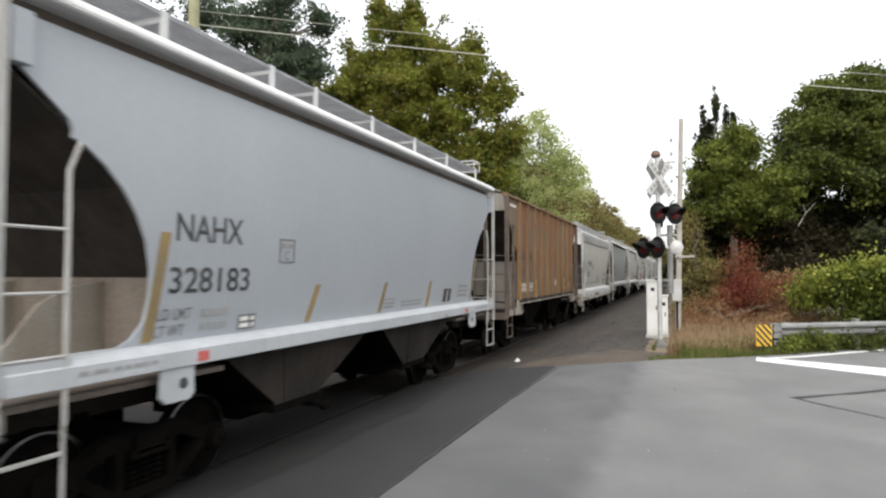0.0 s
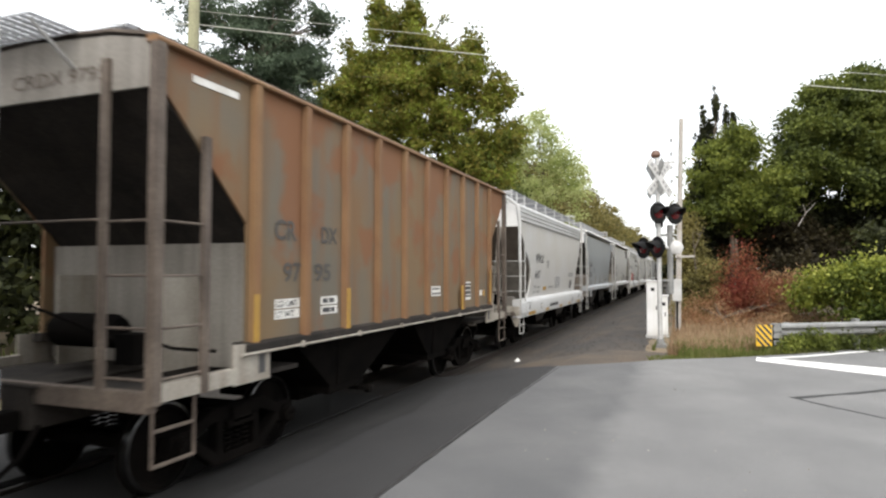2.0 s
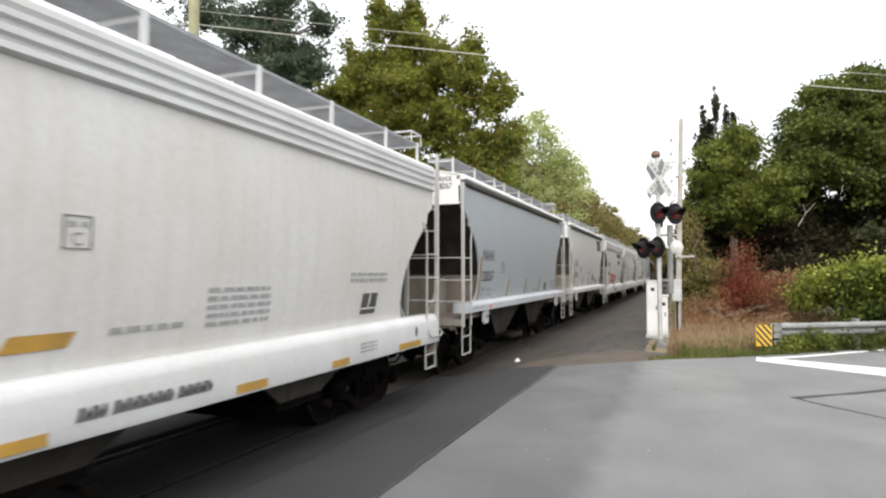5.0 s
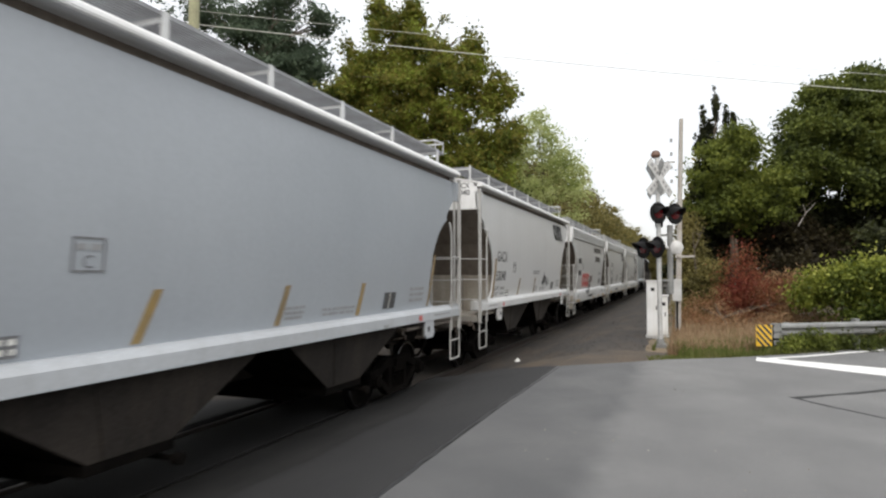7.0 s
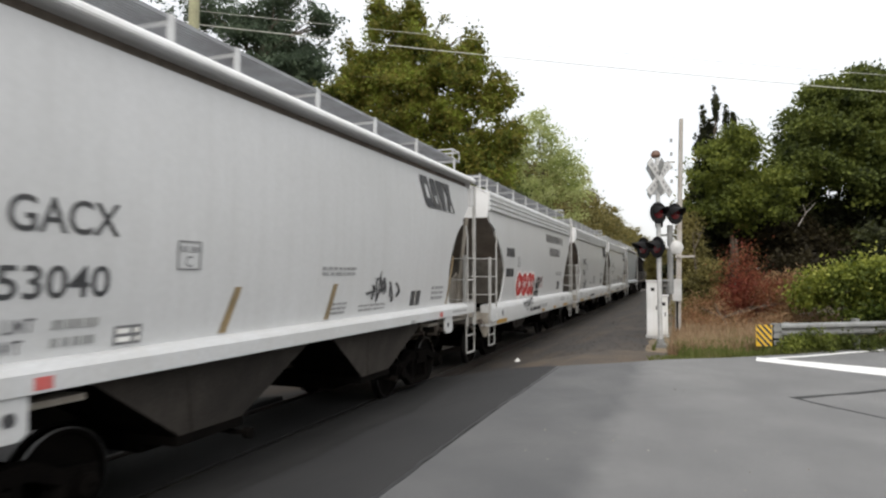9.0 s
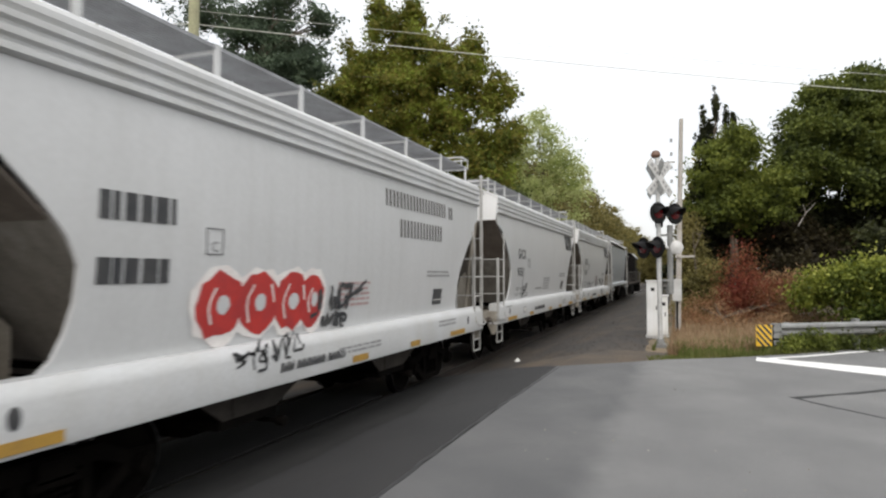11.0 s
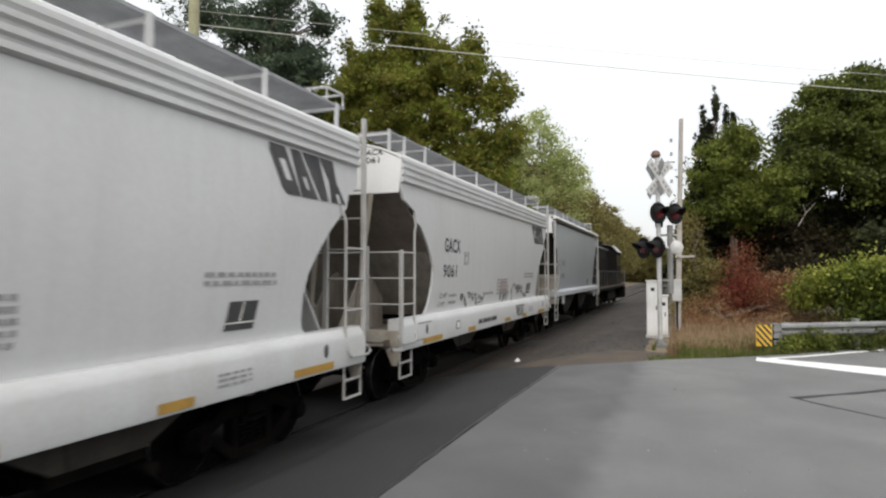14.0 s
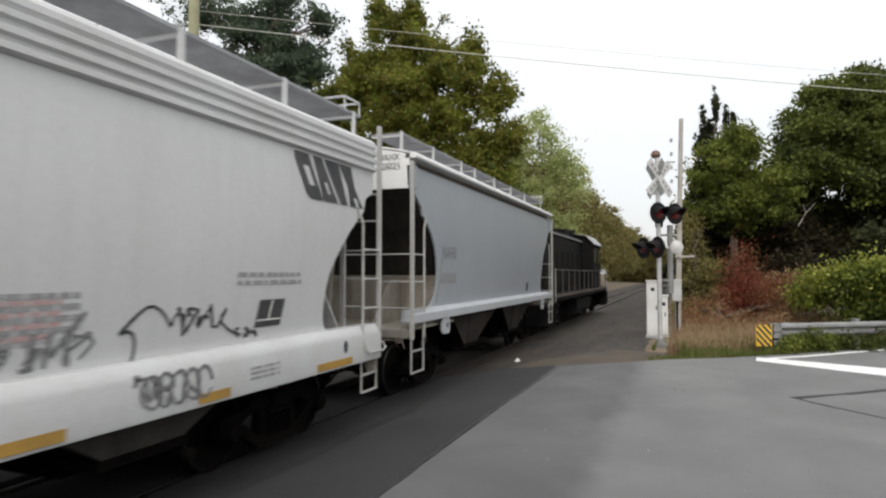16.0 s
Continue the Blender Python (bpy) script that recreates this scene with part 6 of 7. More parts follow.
part("service_bracket", Build().box(-.35, 0, -.12, -.08, 5.55, 5.60), POLEWOOD, rp)

lp = utility_pole(-12.0, 13.0, .0, 11.5, .17, POLEGREEN, "mossy wooden utility pole beside the track", .1)
part("crossarm", Build().box(-1.1, 1.1, -.24, -.12, 10.4, 10.55), POLEGREEN, lp, bevel=0.01)


def cable(a, b_, sag, r=.014):
    pts = [Vector(a).lerp(Vector(b_), i / 24) - Vector((0, 0, sag * 4 * (i / 24) * (1 - i / 24))) for i in range(25)]
    tagged(part("cable", Build().tube(pts, r, 5), WIRE, smooth=True), "thin pale overhead cable crossing the track", "cable", group="overhead cables")


cable((-12.0, 13.0, 8.78), (26, 28.5, 5.85), .35, .011)
cable((-12.0, 13.0, 9.15), (26, 28.5, 6.4), .35, .006)
cable((-12.0, 13.0, 8.78), (-45, 0, 9.5), .3)
far_pole = utility_pole(26.0, 28.6, .3, 9.0, .15, POLEWOOD, "wooden utility pole at the end of the cables")

# guardrail with its hazard marker
gr = thing("guardrail", "galvanised steel guardrail with a striped end marker in the grass", "guardrail", (1.86, 16.75, .30), turn=33.8)
wave = [(0, .42), (-.09, .47), (-.10, .51), (-.01, .56), (-.01, .59), (-.10, .64), (-.09, .68), (0, .73)]
part("rail_beam", Build().sheet([(a, c) for a, c in wave], "x", .10, 22, .008), GALV, gr)
for i in range(11):
    p = part("post", Build().box(.55 + i * 2.0, .67 + i * 2.0, .03, .18, -.3, .74 if i != 1 else .80), GALV, gr, bevel=0.005)
part("end_wing", Build().sheet([(-.02, -.10), (.16, -.16), (.30, -.10), (.34, .0)], "z", .40, .74, .008), GALV, gr)
for z in (.30, .46, .62):
    part("terminal_band", Build().sheet([(.02, -.17), (.20, -.20), (.30, -.10), (.32, .06)], "z", z - .055, z + .055, .01), GALV, gr)
part("terminal_plate", Build().box(.03, .26, -.13, .02, .22, .72), SIGNALBLACK, gr, "dark hollow rail end", bevel=0.01)
mk = part("hazard_marker", Build().box(-.29, .05, -.014, .0, .21, .71), MARKYELLOW, gr, "yellow panel with black diagonal stripes", bevel=0.003)
mk.matrix_basis = pose(-.04, -.10, 0, 0, 0, -33.8 + 6)
for i in range(-2, 4):
    a = -.32 + i * .13
    x0, z0 = a, .73
    pts = []
    for x, z in ((a, .71), (a + .065, .71), (a + .065 + .42, .21), (a + .42, .21)):
        pts.append((x, z))
    # keep each stripe inside the panel
    def clipx(poly, lim, keep):
        out = []
        for p, q in zip(poly, poly[1:] + poly[:1]):
            inside_p, inside_q = keep(p[0], lim), keep(q[0], lim)
            if inside_p:
                out.append(p)
            if inside_p != inside_q:
                f = (lim - p[0]) / (q[0] - p[0])
                out.append((lim, p[1] + f * (q[1] - p[1])))
        return out
    pts = clipx(pts, -.28, lambda v, l: v >= l)
    pts = clipx(pts, .04, lambda v, l: v <= l) if len(pts) > 2 else pts
    if len(pts) > 2:
        part("stripe", Build().extrude(pts, "y", -.0185, -.0145), MARKBLACK, mk)


# ---- plants ----
def leaves_mesh(name, centres, size, mat, rng, flat=0.0, narrow=.6):
    n = len(centres)
    a = rng.normal(size=(n, 3))
    a[:, 2] *= 1 - flat
    a /= np.linalg.norm(a, axis=1)[:, None]
    c = rng.normal(size=(n, 3))
    c -= (c * a).sum(1)[:, None] * a
    c /= np.linalg.norm(c, axis=1)[:, None]
    s = size * rng.uniform(.6, 1.35, n)[:, None]
    v = np.empty((n, 4, 3))
    v[:, 0], v[:, 2] = centres - a * s * .5, centres + a * s * .5
    v[:, 1], v[:, 3] = centres + c * s * .5 * narrow + a * s * .08, centres - c * s * .5 * narrow + a * s * .08
    me = bpy.data.meshes.new(name)
    me.vertices.add(n * 4)
    me.vertices.foreach_set("co", v.ravel())
    me.loops.add(n * 4)
    me.loops.foreach_set("vertex_index", np.arange(n * 4, dtype=np.int32))
    me.polygons.add(n)
    me.polygons.foreach_set("loop_start", np.arange(0, n * 4, 4, dtype=np.int32))
    me.update()
    me.validate()
    me.materials.append(mat)
    return new(name, me)


def cloud(lobes, n, rng, per=14, spread=.28, hollow=.45, gaps=0.0):
    """Leaf places in clumps over the shells of overlapping lobes (x, y, z, rx, ry, rz)."""
    rough_lobes = []
    for l in lobes:
        rough_lobes.append((*l[:3], *(.62 * v for v in l[3:])))
        for _ in range(7):
            q = rng.normal(size=3)
            q /= np.linalg.norm(q)
            k = rng.uniform(.34, .56)
            rough_lobes.append(tuple(np.array(l[:3]) + q * np.array(l[3:]) * (1.0 - k * .75)) + tuple(v * k for v in l[3:]))
        for _ in range(12):
            q = rng.normal(size=3)
            q /= np.linalg.norm(q)
            k = rng.uniform(.12, .24)
            rough_lobes.append(tuple(np.array(l[:3]) + q * np.array(l[3:]) * rng.uniform(.9, 1.22)) + tuple(v * k for v in l[3:]))
    lob = np.array(rough_lobes, float)
    w = (lob[:, 3] * lob[:, 5]) ** .85
    k = n // per
    pick = rng.choice(len(lob), k, p=w / w.sum())
    d = rng.normal(size=(k, 3))
    d /= np.linalg.norm(d, axis=1)[:, None]
    rad = hollow + (1 - hollow) * rng.uniform(0, 1, k) ** .6
    wob = np.array([1 + .32 * noise.noise(Vector(tuple(q * 2.6 + p))) for q, p in zip(d, pick * 3.1)])
    c = lob[pick, :3] + d * lob[pick, 3:] * (rad * wob)[:, None]
    if gaps:
        keep = np.array([noise.noise(Vector(tuple(q * .9))) > -.5 + gaps for q in c])
        c = c[keep]
    # each clump is a spray of leaves along a short drooping twig
    twig = rng.normal(size=(len(c), 3)) * np.array([1, 1, .55]) + np.array([0, 0, .1])
    twig /= np.linalg.norm(twig, axis=1)[:, None]
    along = rng.uniform(-1, 1, (len(c), per, 1)) * (spread * rng.uniform(.7, 2.1, len(c)))[:, None, None]
    pts = c[:, None, :] + twig[:, None, :] * along + rng.normal(size=(len(c), per, 3)) * spread * .55 * np.array([1, 1, .7])
    return pts.reshape(-1, 3)


def tree(label, lobes, trunk, r, n, leaf, mat, seed, per=14, spread=.28, hollow=.45, gaps=0.0, category="tree", limbs=True, narrow=.6):
    rng = np.random.RandomState(seed)
    x, y = trunk
    z = ground_z(x)
    t = thing("tree" if category == "tree" else "shrub", label, category, (x, y, z))
    off = np.array([x, y, z])
    top = max(l[2] for l in lobes)
    b = Build()
    bend = rng.uniform(-.3, .3, 2)
    stem = [(0, 0, -.2), (bend[0] * .3, bend[1] * .3, (top - z) * .3), (bend[0], bend[1], (top - z) * .62), (bend[0] * 1.4, bend[1], (top - z) * .95)]
    b.tube(stem, r, 9, r * .2)
    if limbs:
        for l in lobes:
            e = np.array(l[:3]) - off
            f = min(.75, max(.2, (e[2] - 1.0) / (top - z)))
            s = np.array(stem[1]) * (1 - f) + np.array(stem[3]) * f
            s[2] = min(s[2], e[2] - .1)
            m = (s + e) / 2 + rng.normal(size=3) * .2
            b.tube([tuple(s), tuple(m), tuple(e)], r * .38, 6, r * .08)
            for _ in range(3):
                q = e + rng.normal(size=3) * np.array(l[3:]) * .6
                b.tube([tuple(m), tuple((m + q) / 2 + rng.normal(size=3) * .12), tuple(q)], r * .16, 5, r * .03)
    part("trunk", b, BARK, t, "grey-brown trunk and limbs", smooth=True)
    pts = cloud(lobes, n, rng, per, spread, hollow, gaps) - off
    pts = pts[pts[:, 2] > .05]
    c = leaves_mesh("crown", pts, leaf, mat, rng, narrow=narrow)
    c.parent = t
    return t


# left of the track
tree("large full green maple with bronze tinted leaves",
     [(-12.3, 26.5, 13.0, 1.1, 1.4, 1.6), (-14.3, 26.8, 12.2, 1.2, 1.4, 1.3), (-10.4, 26.2, 12.3, 1.2, 1.5, 1.4), (-13.3, 26, 10.9, 1.5, 1.8, 1.2), (-11.2, 25.6, 10.7, 1.4, 1.8, 1.2), (-9.2, 26.0, 10.7, 1.2, 1.5, 1.2),
      (-15.2, 26.6, 10.2, 1.1, 1.5, 1.2), (-7.9, 26.4, 9.9, 1.2, 1.4, 1.0), (-7.3, 26.2, 8.2, 1.0, 1.4, 1.0), (-12.4, 25.8, 8.9, 1.6, 1.8, 1.1), (-9.9, 25.6, 8.7, 1.5, 1.8, 1.1), (-14.9, 26.4, 8.2, 1.3, 1.6, 1.2),
      (-8.3, 26, 6.8, 1.4, 1.6, 1.1), (-11.0, 25.8, 6.8, 1.6, 1.6, 1.2), (-13.6, 26, 6.4, 1.8, 1.6, 1.4), (-9.4, 26, 5.0, 1.8, 1.6, 1.3), (-12.8, 26, 4.6, 2.0, 1.6, 1.4), (-8.6, 26.3, 12.2, .45, .5, .8), (-13.2, 26.4, 14.4, .5, .6, .8), (-11.4, 26.4, 14.2, .45, .5, .9)],
     (-11.5, 26.6), .32, 125000, .165, LEAF_MAPLE, 1, spread=.24, hollow=.3, gaps=.10)
tree("tall dark blue-green pine with an airy crown",
     [(-21.5, 27, 15.5, 2.2, 2, 1.2), (-18.8, 27, 14.0, 1.6, 1.6, .8), (-17.2, 27.4, 12.6, 1.3, 1.5, .8), (-20.0, 27, 12.6, 2.0, 1.8, .9), (-23.5, 27, 13.6, 2.2, 1.8, .9), (-17.0, 27, 10.6, 1.3, 1.5, .8),
      (-18.6, 27, 16.4, 1.4, 1.5, .9), (-24, 27, 16.8, 2, 2, 1.2), (-16.9, 27.2, 14.9, .9, 1.0, .6), (-18.4, 27.1, 12.0, 1.6, 1.6, 1.3), (-19.6, 27, 14.6, 1.8, 1.6, 1.3), (-22, 27, 11.6, 2.2, 1.8, 1.4), (-18.0, 27, 9.6, 1.6, 1.6, 1.2), (-20, 27, 10, 2.2, 2, 1), (-22, 27, 8, 2.5, 2, 1.2)],
     (-20.5, 27.2), .26, 62000, .24, LEAF_BLUE, 2, per=9, spread=.26, hollow=.1, narrow=.34, gaps=.02)
tree("pale yellow-green slender tree",
     [(-9.0, 42, 12.0, 1.1, 1.3, 1.4), (-8.0, 42, 10.4, 1.5, 1.5, 1.3), (-10.2, 42, 10.0, 1.5, 1.5, 1.4), (-6.9, 42, 9.6, 1.1, 1.3, 1.2), (-9.0, 42, 8.2, 2.0, 1.6, 1.3), (-6.9, 42, 7.4, 1.4, 1.4, 1.2),
      (-9.5, 42, 6, 2.2, 1.6, 1.5), (-7.5, 42, 5.2, 1.4, 1.4, 1.4)],
     (-8.8, 42.2), .15, 22000, .17, LEAF_PALE, 3, spread=.36, hollow=.1, gaps=.16)
tree("young olive green tree in the woods edge",
     [(-12.5, 38, 9.5, 2, 2, 2), (-11, 37, 7, 2.2, 2, 2), (-13.5, 36, 6.5, 2.4, 2, 2.2)], (-12.3, 37.5), .2, 16000, .24, LEAF_GREEN, 4, spread=.3)

rng_ = np.random.RandomState(8)
lob_ = []
for i in range(46):
    y = 47 + i * 3.0
    h = rng_.uniform(9.5, 12.5)
    lob_ += [(-9.9 - rng_.uniform(0, 2.2), y, h - 1.8, 1.9, 2.2, 2.0), (-9.9 - rng_.uniform(0, 1), y + 1, h * .5, 1.8, 2.2, 2.6), (-13, y + 1.5, h * .8, 2.2, 2.2, 2.6)]
pts = cloud(lob_, 110000, rng_, per=12, spread=.45)
ob = leaves_mesh("far_woods", pts, .36, LEAF_OLIVE, rng_)
tagged(ob, "olive and yellow-green woods lining the far side of the track", "woods", kind="stuff")
lob_ = []
for i in range(40):
    y = 40 + i * 3.2
    h = rng_.uniform(6.5, 9.5)
    lob_ += [(1.5 + rng_.uniform(0, 2.0), y, h - 1.8, 2.0, 2.2, 2.2), (1.0 + rng_.uniform(0, 1), y + 1, 2.6, 1.7, 2.2, 2.4)]
for i in range(96):
    lob_.append((-17 + (i % 24) * 1.1, 162 + rng_.uniform(0, 12), rng_.uniform(.2, 8), 2.8, 2.6, 3.2))
pts = cloud(lob_, 130000, rng_, per=12, spread=.5)
tagged(leaves_mesh("woods_edge", pts, .42, LEAF_OLIVE, rng_), "brown-green woods closing the end of the track", "woods", kind="stuff")
lob_ = []
for i in range(30):
    y = -14 + i * 2.0
    lob_ += [(-15.8 - rng_.uniform(0, 1.5), y, rng_.uniform(.8, 2.0), 1.5, 1.7, 1.5), (-17.2 - rng_.uniform(0, 1.5), y, rng_.uniform(2.8, 4.4), 1.8, 1.8, 1.8), (-19, y, rng_.uniform(5, 8), 2.2, 2.2, 2.4), (-21, y + 1, rng_.uniform(2, 9), 2.2, 2.2, 2.6)]
pts = cloud(lob_, 120000, rng_, per=12, spread=.32)
# dark leaves put the hedge's shade into its colour
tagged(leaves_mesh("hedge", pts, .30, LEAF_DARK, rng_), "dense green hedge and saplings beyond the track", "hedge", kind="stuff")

lob_ = []
for i in range(34):
    y = -30 + i * 3.0
    lob_ += [(-27 - rng_.uniform(0, 2), y, rng_.uniform(1, 3.5), 2.6, 2.6, 3.0), (-29, y + 1, rng_.uniform(5, 9), 2.8, 2.8, 3.2)]
pts = cloud(lob_, 70000, rng_, per=12, spread=.5)
tagged(leaves_mesh("woods_beyond", pts, .62, LEAF_DARK, rng_), "dark green woods behind the hedge", "woods", kind="stuff")

# unseen woods out of view, added to dim low light on the car sides
lob_ = []
for i in range(26):
    d, u = 19 + rng_.uniform(0, 3), 2 + i * 2.4
    for h in (rng_.uniform(1, 2.5), rng_.uniform(3.5, 5), rng_.uniform(6, 9)):
        lob_.append((.64 * d + .77 * u, -.77 * d + .64 * u, h, 2.0, 2.0, 2.2))
pts = cloud(lob_, 36000, rng_, per=12, spread=.5)
tagged(leaves_mesh("roadside_woods", pts, .55, LEAF_OLIVE, rng_), "unseen olive green woods added to dim the car sides", "woods", kind="stuff")

# right of the track
ced = [(1.15 - i * .03, 30, 8.3 - i * .85, .34 + i * .17, .3 + i * .16, .55) for i in range(8)] + [(.95, 30, 8.9, .10, .12, .85), (1.45, 30, 9.3, .11, .12, .95), (1.85, 30, 8.9, .10, .12, .75), (2.15, 30, 8.6, .10, .12, .7), (.75, 30, 7.9, .2, .25, .5), (2.3, 30, 7.4, .4, .4, .4)]
tree("dark green cedar with ragged pointed tops", ced, (1.2, 30.2), .12, 34000, .16, LEAF_DARK, 21, per=10, spread=.065, hollow=.3, narrow=.35)
tree("green leafy tree growing against the cedar",
     [(2.0, 29.2, 6.6, 1.3, 1.3, 1.2), (1.4, 29.2, 5.2, 1.3, 1.3, 1.2), (3.0, 29.4, 5.4, 1.4, 1.4, 1.2), (2.2, 29, 7.6, .9, 1, .7)], (2.1, 29.6), .15, 30000, .16, LEAF_SPRING, 22, spread=.30, hollow=.2, gaps=.18)
tree("broad dark green tree with a rounded crown",
     [(6.2, 32, 9.5, 1.7, 1.8, 1.3), (7.9, 32, 9.6, 1.6, 1.8, 1.4), (5.1, 31.5, 8.3, 1.2, 1.6, 1.2), (6.8, 31, 7.6, 2.0, 1.8, 1.5), (9.2, 31.5, 8.2, 1.8, 1.8, 1.8), (5.0, 31, 6.4, 1.5, 1.6, 1.3), (8.4, 31, 5.8, 2.1, 1.8, 1.5)],
     (7.0, 32.3), .28, 85000, .17, LEAF_GREEN, 23, spread=.27, hollow=.3, gaps=.06)
tree("tall dark tree with a bushy crown",
     [(11.0, 33, 9.8, 2.2, 2, 2), (12.8, 33, 8, 2.2, 2, 2.2), (10.4, 32.5, 6.5, 2.2, 2, 2), (14, 33, 10, 2.2, 2, 2), (12.5, 32, 4.5, 2.4, 2, 2)], (11.8, 33.2), .3, 26000, .26, LEAF_DARK, 24)
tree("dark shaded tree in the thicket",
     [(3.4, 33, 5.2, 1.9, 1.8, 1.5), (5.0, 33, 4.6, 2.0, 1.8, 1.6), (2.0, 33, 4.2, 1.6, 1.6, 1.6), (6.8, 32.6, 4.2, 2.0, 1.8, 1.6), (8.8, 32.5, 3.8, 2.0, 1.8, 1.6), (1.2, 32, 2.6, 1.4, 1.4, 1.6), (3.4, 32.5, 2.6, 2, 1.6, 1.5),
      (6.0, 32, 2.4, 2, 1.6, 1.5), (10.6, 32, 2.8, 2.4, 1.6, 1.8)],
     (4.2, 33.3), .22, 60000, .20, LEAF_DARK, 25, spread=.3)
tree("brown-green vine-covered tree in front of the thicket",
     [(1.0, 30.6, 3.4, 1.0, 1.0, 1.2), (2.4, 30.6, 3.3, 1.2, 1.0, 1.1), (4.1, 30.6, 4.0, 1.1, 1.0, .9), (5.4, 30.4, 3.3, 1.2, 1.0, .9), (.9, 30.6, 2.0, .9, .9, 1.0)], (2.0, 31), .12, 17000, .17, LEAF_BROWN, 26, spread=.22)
dead = Build().tube([(4.55, 30.0, 4.2), (4.85, 30, 4.75), (5.2, 29.9, 5.15)], .03, 6, .012).tube([(4.85, 30, 4.75), (4.72, 29.9, 5.1)], .02, 6, .01)
tagged(part("dead_branch", dead, POLEWOOD, smooth=True), "bare pale dead branch in the thicket", "branch")
snag = Build().tube([(2.1, 27.6, .2), (2.05, 27.6, 2.2), (2.0, 27.7, 3.6)], .07, 7, .03)
tagged(part("bare_sapling", snag, BARK, smooth=True), "thin bare reddish sapling stem", "sapling")

def shrub(label, lobes, at, n, leaf, mat, seed, **k):
    tree(label, lobes, at, .05, n, leaf, mat, seed, category="shrub", **k)


shrub("red autumn shrub beside the guardrail", [(1.6, 25, 1.0, .3, .5, .4), (1.75, 25, 1.6, .3, .5, .45), (2.1, 25.2, 1.95, .25, .4, .4), (2.4, 25, 1.5, .35, .5, .45), (2.6, 25.1, 1.0, .35, .5, .4), (2.0, 25.1, .8, .5, .6, .4), (1.8, 25.3, 2.6, .10, .15, .5), (2.05, 25.2, 2.9, .08, .12, .4), (2.35, 25.2, 2.2, .08, .12, .35)],
      (1.9, 25.1), 9500, .09, LEAF_RED, 31, per=4, spread=.40, hollow=.1, narrow=.4)
shrub("rusty brown shrub with dry seed heads", [(3.0, 25.6, 1.5, .8, .6, .6), (3.9, 25.8, 1.3, .8, .6, .6), (3.3, 25.4, .8, 1.1, .7, .45), (4.3, 25.8, 1.6, .5, .5, .5), (3.6, 25.4, 1.9, .4, .4, .4)],
      (3.4, 25.6), 9000, .10, LEAF_TAN, 32, per=6, spread=.22, hollow=.1, narrow=.35)
shrub("olive shrub at the edge of the woods", [(.5, 26, 1.4, .6, .7, .9), (.9, 26.4, 2.1, .6, .7, .7), (.3, 25.6, .8, .6, .6, .5), (.4, 27.5, 2.8, .6, .6, .9), (.3, 28, 4.0, .5, .6, .9)], (.6, 26.2), 11000, .12, LEAF_OLIVE, 33, per=7, spread=.2, hollow=.2)
shrub("dry tan weeds below the woods", [(.6, 23.8, .55, .6, .6, .3), (1.2, 23.2, .5, .7, .6, .3), (2.0, 23.6, .55, .8, .6, .35), (2.9, 24.0, .6, .7, .6, .35), (.1, 24.6, .6, .4, .5, .4), (.5, 24.6, 1.0, .5, .5, .45), (1.1, 24.6, 1.15, .45, .5, .45), (3.2, 24.8, 1.1, .5, .5, .5), (3.7, 24.9, 1.25, .35, .4, .45)], (1.4, 23.6), 9000, .10, LEAF_TAN, 34, per=6, spread=.2, hollow=.1, narrow=.25)
rb = random.Random(91)


def ragged(x0, x1, y0, y1, low, high, count):
    """Small lobes at uneven heights, for a loose outline."""
    out = []
    for i in range(count):
        x = x0 + (x1 - x0) * (i + rb.uniform(.1, .9)) / count
        top = low + (high - low) * (x - x0) / (x1 - x0)
        s = rb.uniform(.20, .46)
        out.append((x, rb.uniform(y0, y1), rb.uniform(.55, top) if i % 3 else top + rb.uniform(-.2, .25), s, s * 1.1, s * rb.uniform(.7, 1.2)))
    return out


shrub("yellow-green bush behind the guardrail", ragged(3.7, 6.2, 23.7, 24.4, 1.6, 2.3, 20), (4.9, 24.2), 9000, .13, LEAF_LIME, 35, per=5, spread=.33, hollow=.1)
shrub("fresh green bush behind the guardrail", ragged(5.0, 9.6, 23.3, 24.8, 1.5, 3.4, 34), (7.0, 24), 15000, .14, LEAF_FRESH, 36, per=5, spread=.32, hollow=.1)
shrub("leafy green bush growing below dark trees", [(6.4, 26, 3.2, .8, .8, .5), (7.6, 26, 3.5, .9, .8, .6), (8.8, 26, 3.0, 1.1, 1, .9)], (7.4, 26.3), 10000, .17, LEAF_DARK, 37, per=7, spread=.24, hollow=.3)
weed_ = [(2.3 + i * .42, 16.75 + i * .30 + (.25 if i % 2 else -.15), .52 + .14 * ((i * 7) % 4) / 3, .32, .25, .22) for i in range(30)]
pts = cloud(weed_, 20000, np.random.RandomState(71), per=6, spread=.12, hollow=.1)
tagged(leaves_mesh("leafy_weeds", pts, .085, LEAF_SPRING, np.random.RandomState(72), narrow=.4), "leafy green weeds growing round the guardrail", "weeds", kind="stuff")
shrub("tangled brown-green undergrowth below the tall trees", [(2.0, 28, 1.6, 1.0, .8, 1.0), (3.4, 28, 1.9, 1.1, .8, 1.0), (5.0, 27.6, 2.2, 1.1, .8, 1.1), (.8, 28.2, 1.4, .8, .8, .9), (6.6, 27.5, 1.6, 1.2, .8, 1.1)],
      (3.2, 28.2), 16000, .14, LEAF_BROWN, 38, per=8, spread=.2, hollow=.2)


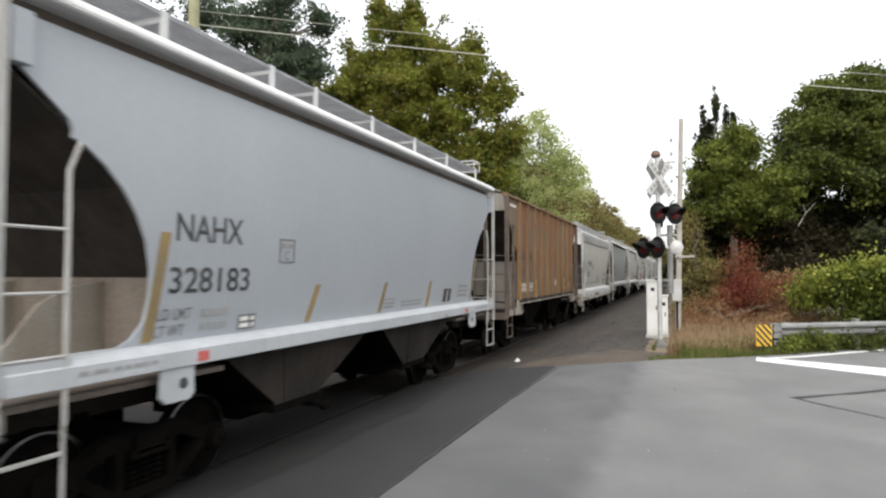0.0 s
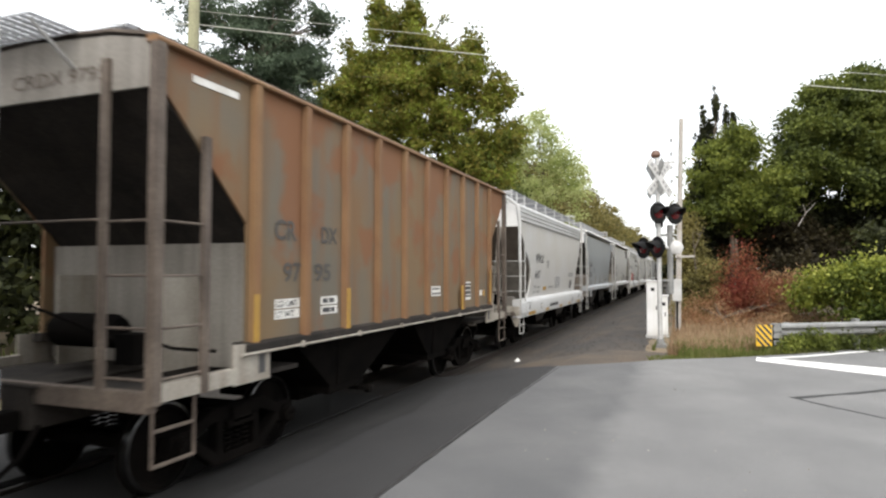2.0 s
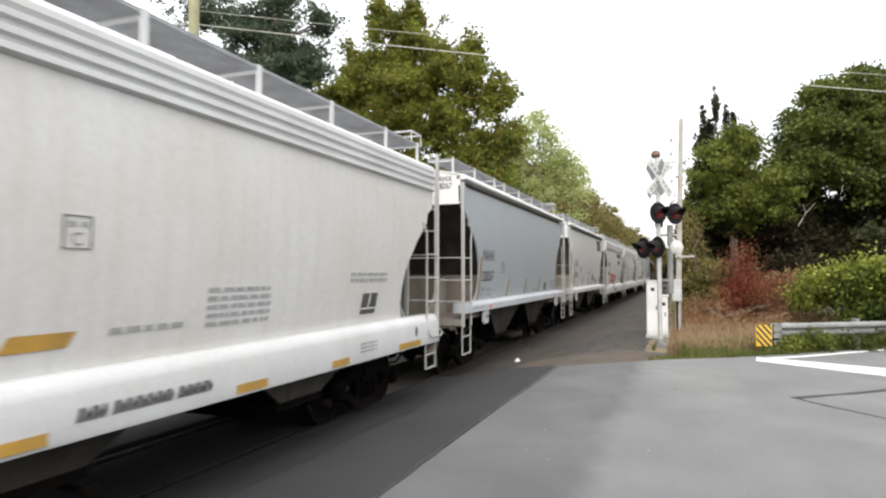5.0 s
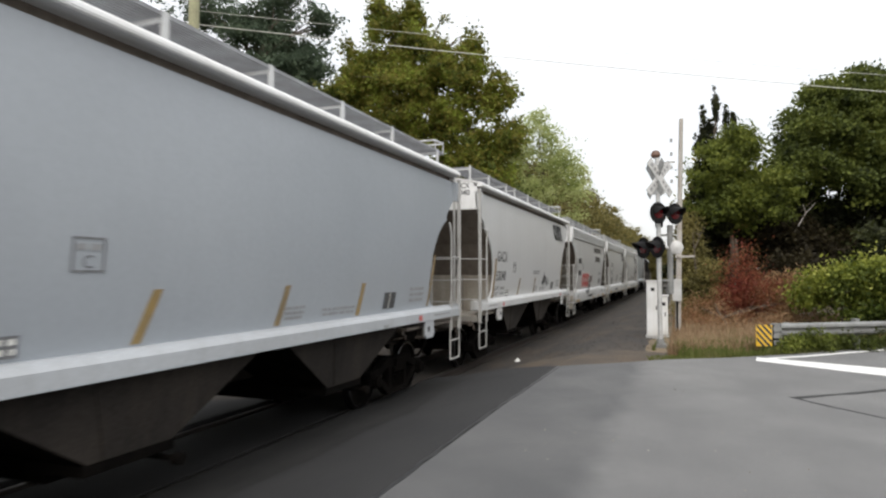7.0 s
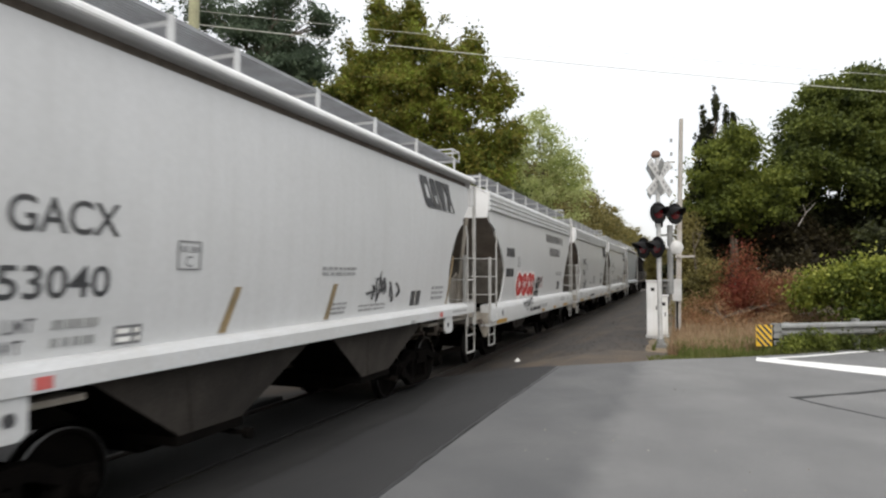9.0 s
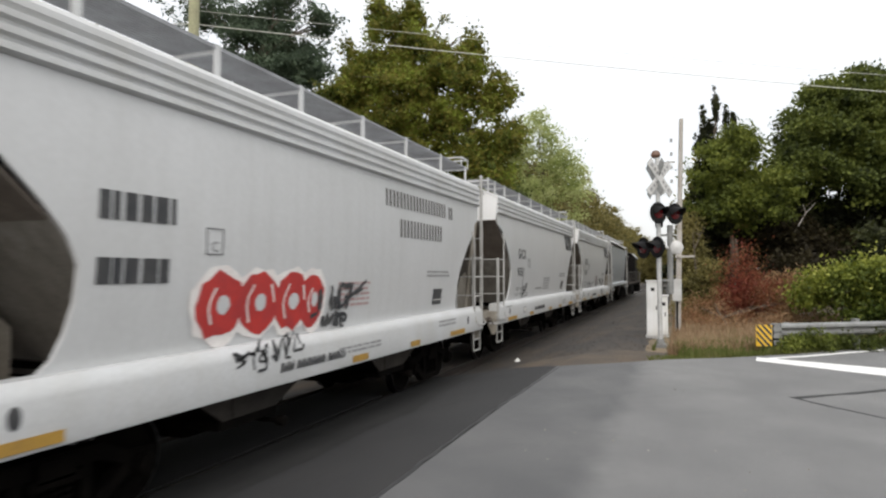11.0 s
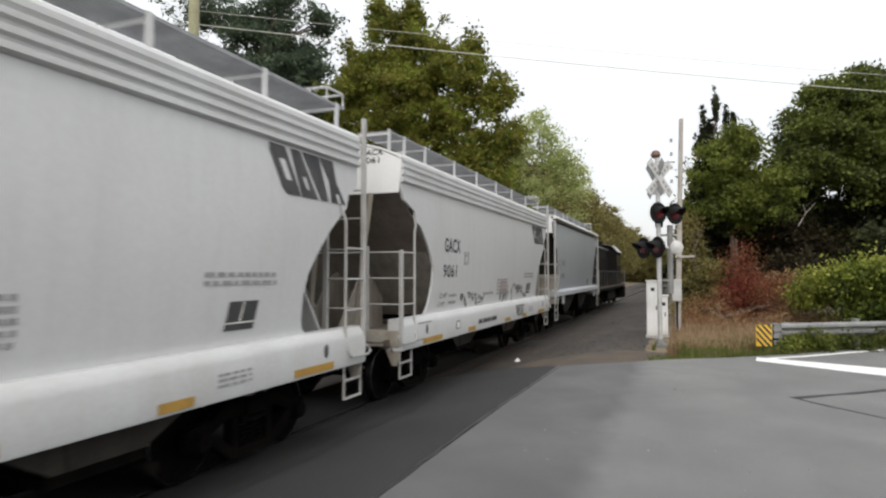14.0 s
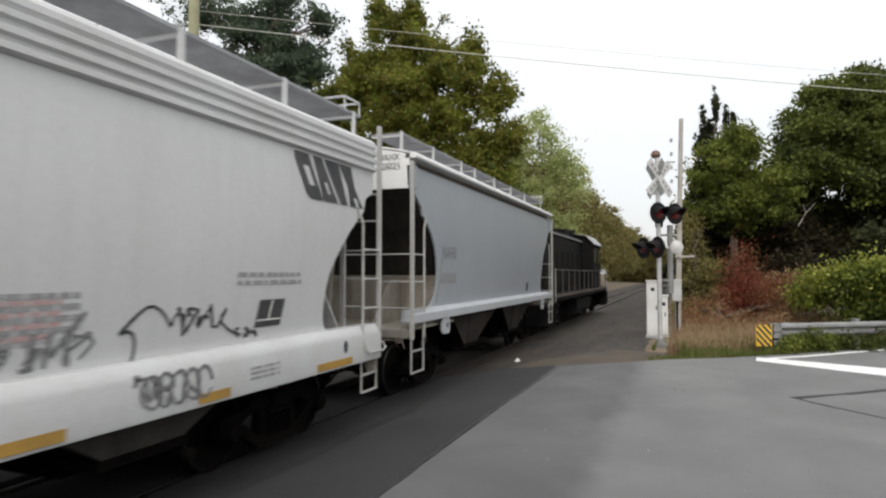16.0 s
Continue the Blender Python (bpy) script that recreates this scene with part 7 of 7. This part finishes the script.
def grass(name, places, tall, mat, label, seed):
    rng = np.random.RandomState(seed)
    n = len(places)
    h = tall * rng.uniform(.45, 1.25, n)
    ang = rng.uniform(0, 2 * math.pi, n)
    side = np.c_[np.cos(ang), np.sin(ang), np.zeros(n)] * (.010 + .016 * rng.uniform(0, 1, n))[:, None]
    lean = rng.normal(size=(n, 3)) * .25 * h[:, None]
    lean[:, 2] = h
    v = np.empty((n, 4, 3))
    v[:, 0], v[:, 1] = places - side, places + side
    v[:, 2] = places + lean * .6 + side * .7
    v[:, 3] = places + lean
    me = bpy.data.meshes.new(name)
    me.vertices.add(n * 4)
    me.vertices.foreach_set("co", v.ravel())
    me.loops.add(n * 4)
    me.loops.foreach_set("vertex_index", np.arange(n * 4, dtype=np.int32))
    me.polygons.add(n)
    me.polygons.foreach_set("loop_start", np.arange(0, n * 4, 4, dtype=np.int32))
    me.update()
    me.validate()
    me.materials.append(mat)
    tagged(new(name, me), label, "grass", kind="stuff")


def verge(n, t0, t1, w0, w1, seed, clump=.0, left=-.75):
    """Places in a band along the far edge of the road: t along it, w behind it."""
    rng = np.random.RandomState(seed)
    edge = np.array([(-1.0, 13.9), (-.35, 14.6), (1.0, 15.45), (2.4, 16.65), (4.6, 18.85), (9.0, 22.7), (26, 36.5)])
    d = np.r_[0, np.cumsum(np.linalg.norm(np.diff(edge, axis=0), axis=1))]
    t = rng.uniform(t0, t1, n)
    x, y = np.interp(t, d, edge[:, 0]), np.interp(t, d, edge[:, 1])
    w = w0 + (w1 - w0) * rng.uniform(0, 1, n) ** 1.3
    x, y = x - .62 * w, y + .78 * w
    if clump:
        keep = np.array([noise.noise(Vector((a * 1.1, b * 1.1, 0))) > clump - .35 for a, b in zip(x, y)])
        x, y = x[keep], y[keep]
    ok = x > left
    x, y = x[ok], y[ok]
    return np.c_[x, y, [ground_z(a) - .02 for a in x]]


grass("verge_grass", verge(40000, 1.9, 26, .0, 2.4, 51, .20), .24, GRASS, "green grass and weeds along the road edge", 52)
grass("low_weeds", verge(3500, .6, 6, .0, .7, 53), .12, GRASS, "low weeds at the asphalt edge", 54)
grass("dry_verge_grass", verge(40000, .8, 22, .9, 8.5, 55, .16, left=-.35), .30, DRYGRASS, "dry straw-coloured grass below the bushes", 56)
R2 = np.random.RandomState(57)
pp = np.c_[R2.uniform(-16, -9.6, 24000), R2.uniform(-10, 60, 24000), np.zeros(24000)]
pp[:, 2] = [ground_z(x) for x in pp[:, 0]]
pp = pp[(pp[:, 1] > 10) | (pp[:, 0] < -14)]
grass("trackside_grass", pp, .3, GRASS, "green grass beyond the track", 58)
dead_ = cloud([(.9 + i * .5, 22.2 + i * .35, .45, .5, .5, .12) for i in range(8)], 3000, np.random.RandomState(60), per=6, spread=.2)
tagged(leaves_mesh("leaf_litter", np.c_[dead_[:, :2], .29 + .03 * np.random.RandomState(3).rand(len(dead_))], .09, LEAF_TAN, np.random.RandomState(61), flat=.9), "dry fallen leaves on the verge", "fallen leaves", kind="stuff")


# ---- what moves ----
def travelled(t):
    """How far the train has rolled towards the camera, in metres."""
    return 5.81 * t + 0.0165 * t * t


def motions():
    for ob, y0 in MOVING:
        walk(ob, [(i * .5, pose(TRACK_X, y0 - travelled(i * .5), 0)) for i in range(33)])
    for ob, y in WHEELS:
        rows = []
        for i in range(161):
            t = i * .1
            rows.append((t, pose(0, y, WHEEL_R, math.degrees(travelled(t) / WHEEL_R) % 360, 0, 0)))
        walk(ob, rows)


motions()
